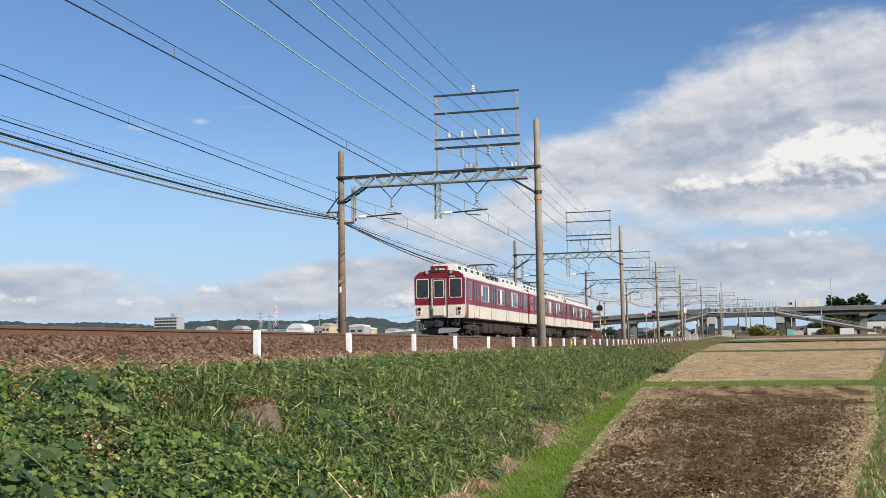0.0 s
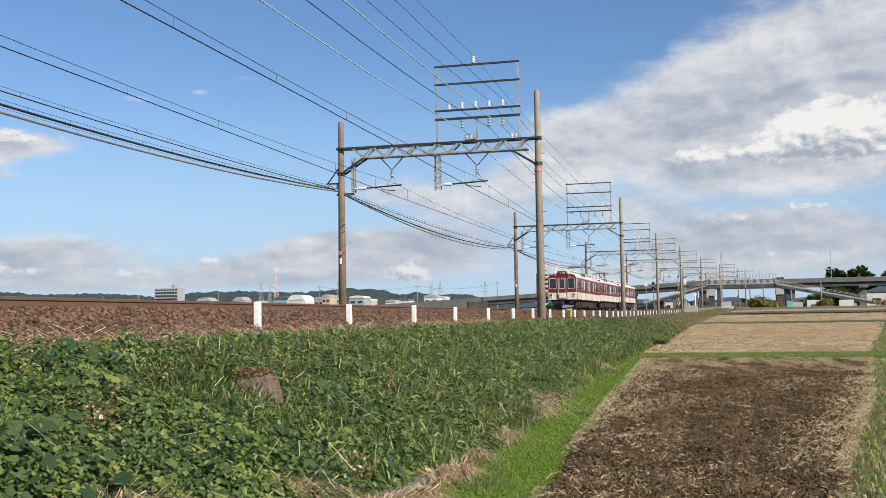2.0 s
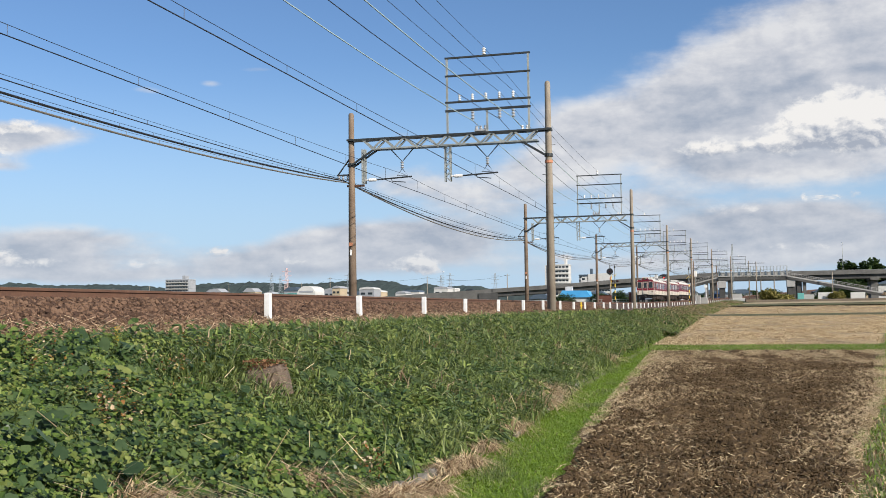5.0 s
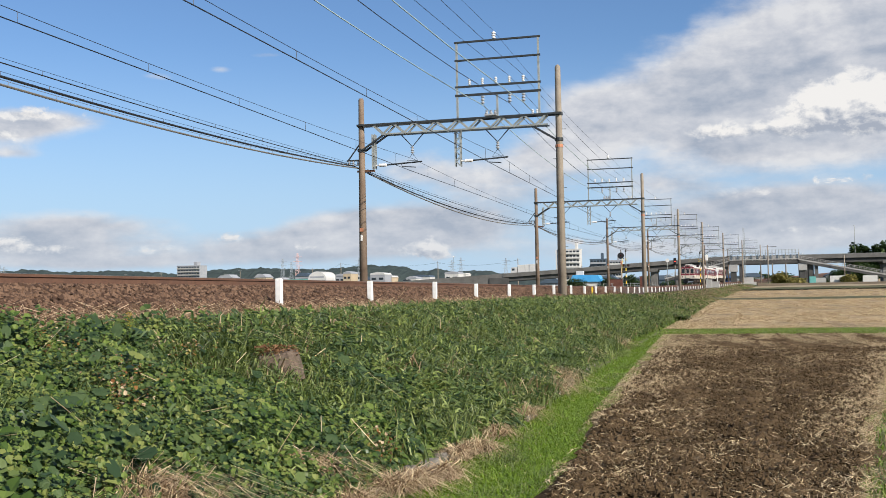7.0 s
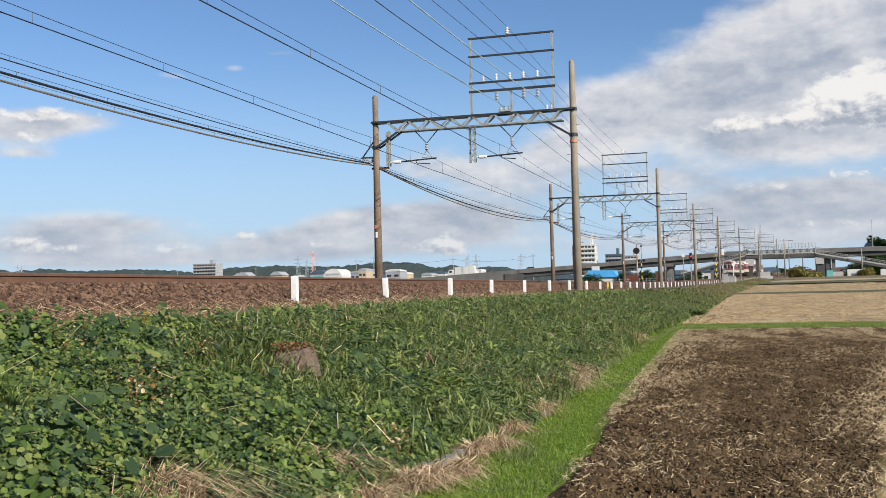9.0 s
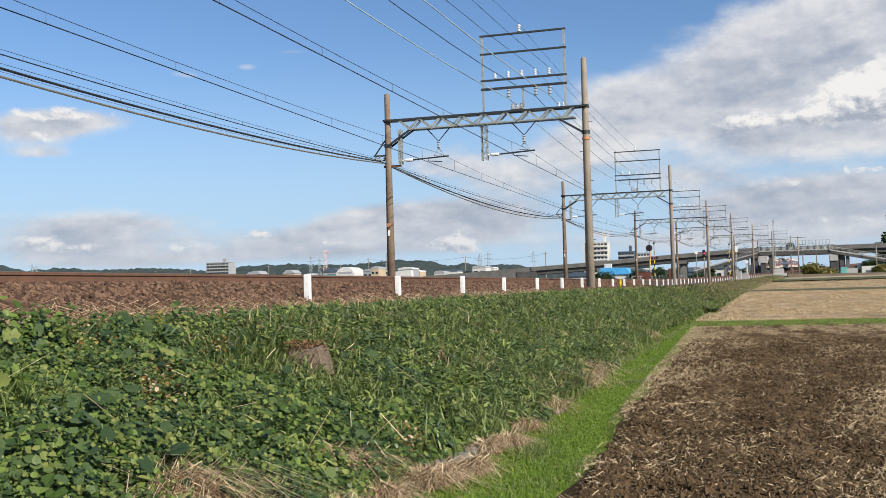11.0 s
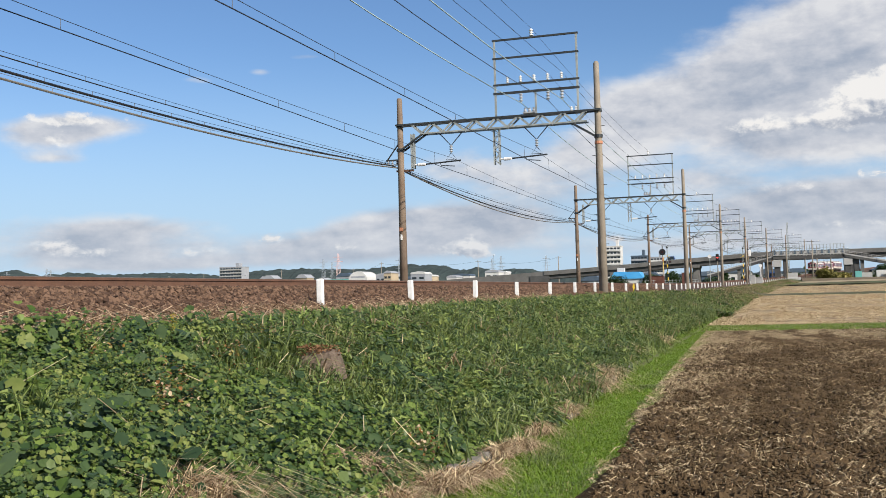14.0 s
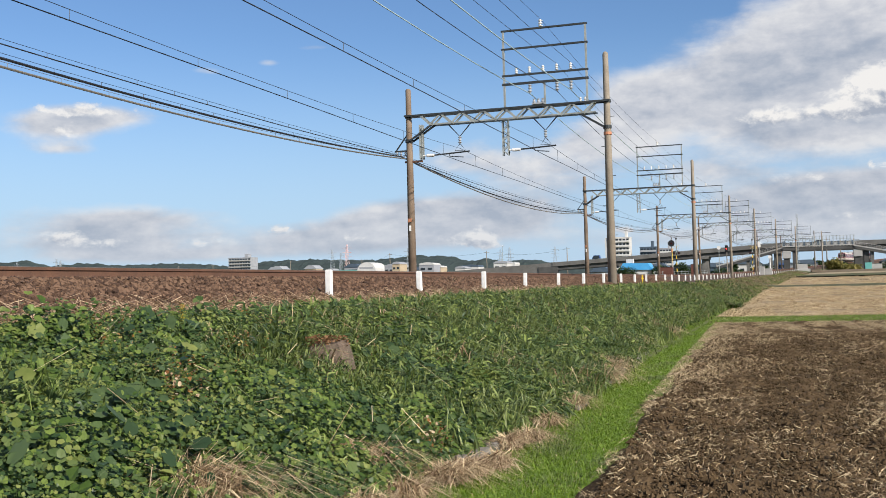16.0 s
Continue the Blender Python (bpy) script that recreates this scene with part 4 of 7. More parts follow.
def stones():
    n = 62000
    y = 5 + 65 * rng.random(n) ** 1.5
    u = rng.uniform(-9.1, -6.75, n)
    z = np.interp(u, (-9.1, -8.1, -7.4, -6.75), (1.77, 1.77, 1.54, 1.34))
    r = rng.uniform(0.020, 0.046, n) * (1 + y / 90)
    oct_ = np.array([(1, 0, 0), (0, 1, 0), (-1, 0, 0), (0, -1, 0), (0, 0, 0.8), (0, 0, -0.8)], float)
    tri = np.array([(0, 1, 4), (1, 2, 4), (2, 3, 4), (3, 0, 4), (1, 0, 5), (2, 1, 5), (3, 2, 5), (0, 3, 5)])
    vs = oct_[None] * r[:, None, None] * rng.uniform(0.65, 1.35, (n, 6, 1))
    t, p = rng.uniform(0, 6.28, n), rng.uniform(0, 1.2, n)
    ct, st, cp, sp = np.cos(t)[:, None], np.sin(t)[:, None], np.cos(p)[:, None], np.sin(p)[:, None]
    vs = np.stack([vs[..., 0], vs[..., 1] * cp - vs[..., 2] * sp, vs[..., 1] * sp + vs[..., 2] * cp], -1)
    vs = np.stack([vs[..., 0] * ct - vs[..., 1] * st, vs[..., 0] * st + vs[..., 1] * ct, vs[..., 2]], -1)
    vs += np.stack([u, y, z + r * rng.uniform(0, 0.7, n)], -1)[:, None]
    fs = (tri[None] + 6 * np.arange(n)[:, None, None]).reshape(-1, 3)
    mass("ballast_stones", vs.reshape(-1, 3), fs, [M_STONE], "rust-dusted crushed stone of the ballast shoulder", "ballast")
    n = 20000
    y = 5 + 30 * rng.random(n) ** 1.5
    u = -6.75 + rng.normal(0, 0.22, n)
    z = np.interp(u, (-8.1, -7.4, -6.75, -6.35), (1.77, 1.54, 1.35, 1.29))
    straws("shoulder_straw", u, y, z + 0.01, 0.22, [M_DRY], "dry stalks lying at the foot of the ballast", "straw", 0.45, 0.0055)


stones()


# ---- the portals over the line ----
POLE_BACK = -9.23                 # the far pole, across the line from the near one
T1, T2 = -6.77, -2.77             # the two tracks, seen from the near pole


def insulator(base, up=1, h=0.28, r=0.075):
    g = Geo()
    rings = []
    for k in range(3):
        z = k * h / 3
        rings += [(z, r * 0.45), (z + h * 0.08, r), (z + h * 0.16, r), (z + h * 0.24, r * 0.45)]
    rings.append((h, r * 0.3))
    return g.lathe(base, rings, 10, (0, 0, up))


def portal():
    p = thing("catenary_portal", "grey steel lattice catenary portal on two concrete poles", "catenary portal", group="portals over the line")
    part("pole", Geo().lathe((0, 0, -2.6), [(0, 0.215), (12.76, 0.125), (12.84, 0.09), (12.88, 0.02)], 14), M_CONC_POLE, p, "tall tapered concrete pole", smooth=True)
    part("pole", Geo().lathe((POLE_BACK, 0, -2.6), [(0, 0.215), (11.92, 0.125), (11.98, 0.09)], 14), M_POLE_BROWN, p, "shorter brown-stained concrete pole", smooth=True)
    top, bot = 8.09, 7.62
    for dy in (-0.22, 0.22):
        part("chord", Geo().box((POLE_BACK / 2, dy, top), (-POLE_BACK + 0.3, 0.08, 0.08)), M_STEEL_DARK, p)
        part("chord", Geo().box((POLE_BACK / 2 + 0.3, dy, bot), (-POLE_BACK - 1.5, 0.065, 0.065)), M_STEEL, p)
        g = Geo()
        n = 16
        x0, x1 = POLE_BACK + 0.6, -0.5
        for i in range(n):
            a, b = x0 + (x1 - x0) * i / n, x0 + (x1 - x0) * (i + 1) / n
            za, zb = (top, bot) if i % 2 == 0 else (bot, top)
            g.bar((a, dy, za), (b, dy, zb), 0.03, 0.085)
        part("lattice", g, M_STEEL, p, "zigzag steel lattice web")
    for i in range(17):
        x = POLE_BACK + 0.6 + 8.1 * i / 16
        part("cross_bar", Geo().bar((x, -0.22, top if i % 2 == 0 else bot), (x, 0.22, top if i % 2 == 0 else bot), 0.05), M_STEEL, p)
    for xp, s in ((0, -1), (POLE_BACK, 1)):
        for dy in (-0.2, 0.2):
            part("brace", Geo().bar((xp + s * 0.12, dy, 6.95), (xp + s * 1.25, dy, 7.66), 0.08), M_STEEL_DARK, p)
        part("pole_band", Geo().lathe((xp, 0, 6.88), [(0, 0.19), (0.14, 0.19)], 14), M_STEEL_DARK, p)
        part("pole_band", Geo().lathe((xp, 0, 8.02), [(0, 0.18), (0.14, 0.18)], 14), M_STEEL_DARK, p)
    part("orange_band", Geo().lathe((0, 0, 6.60), [(0, 0.178), (0.12, 0.177)], 14), M_ORANGE, p, "faded orange band")
    # frame above the beam
    for x in (-4.60, -0.85):
        part("frame_post", Geo().box((x, 0, (11.62 + 8.1) / 2), (0.085, 0.085, 11.62 - 8.1)), M_STEEL, p)
    for z, h in ((11.62, 0.075), (10.79, 0.075), (9.58, 0.08), (9.19, 0.10)):
        part("frame_bar", Geo().box((-2.725, -0.004, z), (3.93, 0.10, h)), M_STEEL_DARK, p)
    part("frame_post", Geo().box((-2.75, 0, 8.64), (0.08, 0.08, 0.98)), M_STEEL, p)
    part("top_insulator", insulator((-2.86, 0, 11.67), 1, 0.34, 0.10), M_PORCELAIN, p, "white porcelain insulator")
    for x in (-4.02, -3.42, -2.80, -2.18, -1.55):
        part("insulator", insulator((x, 0, 9.64), 1, 0.30, 0.075), M_PORCELAIN, p, "white porcelain insulator")
    for x in (-3.42, -2.18, -1.55):
        part("hanging_insulator", insulator((x, 0, 9.12), -1, 0.40, 0.09), M_INSUL, p, "grey hanging insulator")
    for x in (-1.15, -0.95):
        part("insulator", insulator((x, 0, 8.14), 1, 0.22, 0.06), M_PORCELAIN, p, "white porcelain insulator")
    g = Geo()
    g.box((-3.05, 0, 8.22), (0.55, 0.3, 0.06))
    for dx in (-0.2, 0, 0.2):
        g.lathe((-3.05 + dx, 0, 8.24), [(0, 0.05), (0.08, 0.08), (0.14, 0.04), (0.2, 0.06)], 8)
    part("switch_gear", g, M_INSUL, p, "small grey switch on the beam")
    # hanging posts, arms and hangers
    for x, w, z0 in ((-8.62, 0.12, 6.05), (-4.60, 0.24, 5.98)):
        post = Geo()
        for sx in (-1, 1):
            for sy in (-1, 1):
                post.box((x + sx * w / 2, sy * 0.1, (z0 + 7.66) / 2), (0.05, 0.05, 7.66 - z0))
        n = 7
        for i in range(n):
            za, zb = z0 + (7.6 - z0) * i / n, z0 + (7.6 - z0) * (i + 1) / n
            s = 1 if i % 2 else -1
            post.bar((x - s * w / 2, -0.1, za), (x + s * w / 2, -0.1, zb), 0.03)
            post.bar((x - s * w / 2, 0.1, za), (x + s * w / 2, 0.1, zb), 0.03)
        part("hanging_post", post, M_STEEL, p, "hanging steel lattice post")
        part("arm_insulator", Geo().lathe((x + w / 2, 0, 6.22), [(0, 0.03), (0.15, 0.03), (0.18, 0.075), (0.52, 0.075), (0.55, 0.03)], 10, (1, 0, 0)), M_PORCELAIN, p, "white rod insulator")
        part("arm", Geo().tube((x + 0.6, 0, 6.22), (x + 2.3, 0, 6.30), 0.035), M_STEEL_DARK, p)
        t = T1 if x < -6 else T2
        part("steady_arm", Geo().poly([(x + 1.3, 0, 6.26), (x + 1.35, 0, 6.12), (t + 0.15, 0, 6.05)], 0.022), M_STEEL_DARK, p)
    for t in (T1, T2):
        part("hanger", Geo().poly([(t - 0.55, 0, 7.6), (t, 0, 7.0), (t + 0.55, 0, 7.6)], 0.028), M_STEEL_DARK, p)
        part("hanging_insulator", insulator((t, 0, 7.0), -1, 0.34, 0.085), M_INSUL, p, "grey hanging insulator")
        part("hanger", Geo().poly([(t, 0, 6.68), (t - 0.25, 0, 6.36), (t + 0.25, 0, 6.36), (t, 0, 6.68)], 0.02), M_STEEL_DARK, p)
    # cable bracket on the far pole
    g = Geo().box((POLE_BACK - 0.35, 0, 6.5), (0.75, 0.08, 0.07))
    g.bar((POLE_BACK - 0.7, 0, 6.48), (POLE_BACK - 0.1, 0, 7.25), 0.05)
    part("cable_bracket", g, M_STEEL_DARK, p)
    part("cable_bracket", Geo().box((POLE_BACK + 0.2, 0, 5.98), (0.85, 0.09, 0.09)), M_RUST, p, "rusty cable bracket")
    for dx in (-0.62, -0.42, -0.2):
        part("insulator", insulator((POLE_BACK + dx, 0, 6.48), -1, 0.22, 0.06), M_INSUL, p)
    part("warning_plate", Geo().box((POLE_BACK, -0.19, 3.25), (0.17, 0.02, 0.17), 0.005), M_ORANGE, p, "small orange warning plate")
    part("number_plate", Geo().box((POLE_BACK, -0.195, 2.88), (0.09, 0.02, 0.26), 0.005), M_WHITE, p, "small white plate")
    for k in range(5):
        part("step_bolt", Geo().tube((0, 0, 2.2 + k * 1.3), (-0.30 if k % 2 else 0.30, 0, 2.2 + k * 1.3), 0.012), M_STEEL_DARK, p)
    return p


first_portal = portal()
PORTAL_Z = 1.40
first_portal.matrix_basis = line_pose(POST_X, PORTAL_Y[0], PORTAL_Z)
for y in PORTAL_Y[1:]:
    copy_thing(first_portal, line_pose(POST_X, y, PORTAL_Z + PORTAL_LIFT.get(y, 0)))


# ---- wires ----
def span_points(x, z, y0, y1, sag, n=12):
    pts = []
    for i in range(n + 1):
        s = i / n
        y = y0 + (y1 - y0) * s
        x0, x1 = bend(y0), bend(y1)
        zz = (rise(y0) + PORTAL_LIFT.get(y0, 0)) * (1 - s) + (rise(y1) + PORTAL_LIFT.get(y1, 0)) * s
        pts.append(Vector((POST_X + x + x0 * (1 - s) + x1 * s, y, PORTAL_Z + z + zz - 4 * sag * s * (1 - s))))
    return pts


M_CABLE_GREY = surface("grey_brown_cable_sheath", (0.11, 0.10, 0.085), (0.17, 0.155, 0.13), 2, 0.7, 0.0)


def wires():
    plain = (
        # across, height, sag, radius
        (-2.86, 12.03, 0.35, 0.008, M_WIRE), (-2.18, 9.95, 0.58, 0.009, M_WIRE), (-1.55, 9.95, 0.40, 0.009, M_WIRE),
        (-3.42, 8.70, 0.55, 0.019, M_WIRE_COPPER), (-2.18, 8.70, 0.68, 0.013, M_WIRE), (-1.55, 8.70, 0.46, 0.019, M_WIRE_COPPER),
    )
    for x, z, sag, r, m in plain:
        pts = []
        for a, b in zip(PORTAL_Y, PORTAL_Y[1:]):
            pts += span_points(x, z, a, b, sag, 10)[1 if pts else 0:]
        g = Geo().poly(pts, r, 5)
        solid("feeder_wire", g, m, "overhead feeder wire strung between the portals", "wire", group="overhead wires")
    for t in (T1, T2):
        w = thing("catenary_wire", "overhead contact wire with messenger wire and droppers", "wire", group="overhead wires")
        mess, cont = [], []
        for a, b in zip(PORTAL_Y, PORTAL_Y[1:]):
            up = span_points(t, 6.45, a, b, 0.33, 12)
            low = span_points(t, 5.86, a, b, -0.05, 12)
            mess += up[1 if mess else 0:]
            cont += low[1 if cont else 0:]
            for s in range(9):
                k = (s + 0.5) / 9 * 12
                i = int(k)
                f = k - i
                part("dropper", Geo().tube(up[i].lerp(up[i + 1], f), low[i].lerp(low[i + 1], f), 0.007, 0.007, 4, False), M_WIRE, w)
        part("messenger_wire", Geo().poly(mess, 0.008, 5), M_WIRE, w)
        part("contact_wire", Geo().poly(cont, 0.014, 5), M_WIRE, w)
    for x, z, sag, r, ties in ((POLE_BACK - 0.62, 6.34, 0.30, 0.016, 1), (POLE_BACK - 0.42, 6.25, 0.62, 0.034, 1), (POLE_BACK - 0.20, 6.14, 0.78, 0.030, 1)):
        w = Geo()
        for a, b in zip(PORTAL_Y, PORTAL_Y[1:]):
            pts = span_points(x, z, a, b, sag, 24)
            w.poly(pts, r, 6)
            if ties:
                up = span_points(x, z + 0.10, a, b, sag - 0.02, 24)
                w.poly(up, 0.006, 4)
                for i in range(1, 24):
                    w.tube(pts[i], up[i], 0.008, 0.008, 4, False)
        solid("cable", w, M_WIRE if r != 0.030 else M_CABLE_GREY, "thick black cable sagging between the far poles", "cable", group="cables along the line")


wires()


# ---- posts along the line ----
def boundary_posts():
    g = Geo().box((0, 0, 0.205), (0.098, 0.098, 0.85), 0.010)
    post = solid("boundary_post", g, M_WHITE, "short white concrete boundary post beside the ballast", "post", line_pose(POST_X, POST_Y, 1.283), group="boundary posts")
    r = random.Random(4)
    for n in range(1, 62):
        y = POST_Y + n * POST_STEP + r.uniform(-0.06, 0.06)
        m = line_pose(POST_X + r.uniform(-0.03, 0.03), y, 1.283 + r.uniform(-0.02, 0.02)) @ pose(0, 0, 0, r.uniform(-1.5, 1.5), r.uniform(-2, 2), r.uniform(-6, 6))
        copy_thing(post, m)


boundary_posts()
solid("fallen_post", Geo().box((0, 0, 0.2), (0.098, 0.098, 0.55), 0.01), M_WHITE, "tilted white concrete post sunk in the undergrowth", "post", pose(-6.95, 8.02, 1.30, 12, -48, 20))
y = Geo().box((0, 0, 0.25), (0.07, 0.05, 0.75), 0.01).box((0, 0, 0.45), (0.13, 0.04, 0.05), 0.008)
solid("marker_stake", y, M_YELLOW, "small yellow cross-shaped marker stake in the grass", "marker", line_pose(-7.0, 54.5, 1.25))


def block():
    g = Geo()
    r = random.Random(3)
    n = 14
    vs = []
    for z, k in ((0, 1.06), (0.16, 1.03), (0.27, 0.97), (0.31, 0.86)):
        for i in range(n):
            a = 2 * math.pi * i / n
            c, s = math.cos(a), math.sin(a)
            q = max(abs(c), abs(s)) ** 1.0
            vs.append((0.215 * c / q * k * r.uniform(0.94, 1.05), 0.21 * s / q * k * r.uniform(0.94, 1.05), z + r.uniform(-0.02, 0.02)))
    fs = [tuple(range(n - 1, -1, -1)), tuple(range(3 * n, 4 * n))]
    for j in range(3):
        fs += [(j * n + i, j * n + (i + 1) % n, j * n + n + (i + 1) % n, j * n + n + i) for i in range(n)]
    g.add(vs, fs)
    m = surface("mossy_old_concrete", (0.085, 0.060, 0.042), (0.21, 0.155, 0.115), 5, 0.95, 0.6, fine=40)
    solid("concrete_block", g, m, "old stained concrete block half buried in the bank", "concrete block", pose(-4.66, 10.35, 0.71, 4, -6, 8))
    k = 520
    a = rng.uniform(0, 6.28, k)
    rr = 0.19 * np.sqrt(rng.random(k))
    leaves("dead_leaves", -4.70 + 1.3 * rr * np.cos(a), 10.32 + rr * np.sin(a), 0.97 + 0.12 * rng.random(k), rng.uniform(0.012, 0.038, k), 0.3,
           [leafy("rusty_dead_leaf", (0.16, 0.075, 0.032), (0.36, 0.20, 0.10), 0.8, 0.9)], "rust-brown dead leaves heaped on the block", "leaves")


block()


def kerb_blocks():
    r = random.Random(9)
    g = Geo().box((0, 0, 0.03), (0.16, 0.55, 0.18), 0.03)
    first = None
    yy = 8.0
    while yy < 24:
        m = pose(toe(yy) - 0.06, yy, r.uniform(-0.05, 0.0), r.uniform(-3, 3), r.uniform(-6, 6), r.uniform(-4, 4) + 2)
        if r.random() < 0.55:
            yy += 0.64
            continue
        if first is None:
            first = solid("kerb_block", g, surface("lichen_grey_kerb", (0.13, 0.115, 0.095), (0.24, 0.215, 0.18), 5, 0.95, 0.5, fine=40), "weathered grey concrete kerb block half hidden in grass", "kerb", m, group="kerb blocks")
        else:
            copy_thing(first, m)
        yy += 0.64


kerb_blocks()


# ---- the train ----
def rounded_rect(x0, x1, z0, z1, r=0.06, n=3):
    pts = []
    for cx, cz, a0 in ((x1 - r, z1 - r, 0), (x0 + r, z1 - r, 90), (x0 + r, z0 + r, 180), (x1 - r, z0 + r, 270)):
        pts += [(cx + r * math.cos(radians(a0 + 90 * i / n)), cz + r * math.sin(radians(a0 + 90 * i / n))) for i in range(n + 1)]
    return pts


HALF, LONG = 1.37, 10.0


def section(z0, z1, inset=0.0):
    return [(-HALF + inset, z0), (HALF - inset, z0), (HALF - inset, z1), (-HALF + inset, z1)]


def side_plate(g, s, y0, y1, z0, z1, depth, r=0.05):
    """A rounded plate on the car's side (s: +1 the near side), depth metres proud."""
    o = rounded_rect(y0, y1, z0, z1, r)
    n = len(o)
    vs = [(s * (HALF - 0.02), a, b) for a, b in o] + [(s * (HALF + depth), a, b) for a, b in o]
    fs = [tuple(range(n)), tuple(range(2 * n - 1, n - 1, -1))] + [(i, i + n, (i + 1) % n + n, (i + 1) % n) for i in range(n)]
    return g.add(vs, fs)


def front_plate(g, x0, x1, z0, z1, y0, y1, r=0.06):
    return g.prism(rounded_rect(x0, x1, z0, z1, r), y0, y1)


def wheelset(parent, y):
    w = part("wheelset", Geo().tube((-0.85, y, 0.43), (0.85, y, 0.43), 0.08, 0.08, 10), M_UNDER, parent)
    for s in (-1, 1):
        part("wheel", Geo().lathe((s * 0.69, y, 0.43), [(0, 0.46), (0.03, 0.46), (0.035, 0.43), (0.13, 0.425), (0.13, 0.3)], 20, (s, 0, 0)), M_UNDER, w)


def bogie(parent, y):
    b = part("bogie", Geo().box((0, y, 0.55), (1.9, 0.5, 0.3), 0.04), M_UNDER, parent, "brown dusty bogie")
    for s in (-1, 1):
        g = Geo().prism([(-1.75, 0.0), (-1.75, 0.18), (-0.6, 0.26), (-0.35, 0.1), (0.35, 0.1), (0.6, 0.26), (1.75, 0.18), (1.75, 0.0), (0.5, -0.08), (-0.5, -0.08)], -0.08, 0.08)
        g.v = [(s * 1.02 + v[1], y + v[0], 0.55 + v[2]) for v in g.v]
        part("bogie_frame", g, M_UNDER, b)
        for dy in (-1.05, 1.05):
            part("axle_box", Geo().box((s * 1.06, y + dy, 0.44), (0.26, 0.34, 0.34), 0.04), M_UNDER, b)
        part("spring", Geo().lathe((s * 1.02, y, 0.62), [(0, 0.19), (0.06, 0.22), (0.14, 0.2), (0.2, 0.23), (0.3, 0.2), (0.38, 0.21)], 12), M_BLACK, b)
    for dy in (-1.05, 1.05):
        wheelset(parent, y + dy)


def pantograph(parent, y):
    p = part("pantograph", Geo().box((0, y, 3.86), (1.5, 1.6, 0.06)), M_STEEL_DARK, parent, "dark raised pantograph")
    for sx in (-0.6, 0.6):
        for s in (-1, 1):
            part("pantograph_arm", Geo().poly([(sx, y + s * 0.35, 3.92), (sx * 0.9, y + s * 1.05, 4.30), (sx * 0.8, y + s * 0.12, 4.62)], 0.024), M_STEEL_DARK, p)
        part("insulator_foot", insulator((sx, y - 0.7, 3.66), 1, 0.2, 0.08), M_INSUL, p)
        part("insulator_foot", insulator((sx, y + 0.7, 3.66), 1, 0.2, 0.08), M_INSUL, p)
    for dy in (-0.2, 0.2):
        part("collector_strip", Geo().poly([(-0.98, y + dy, 4.52), (-0.74, y + dy, 4.65), (0.74, y + dy, 4.65), (0.98, y + dy, 4.52)], 0.028), M_BLACK, p)


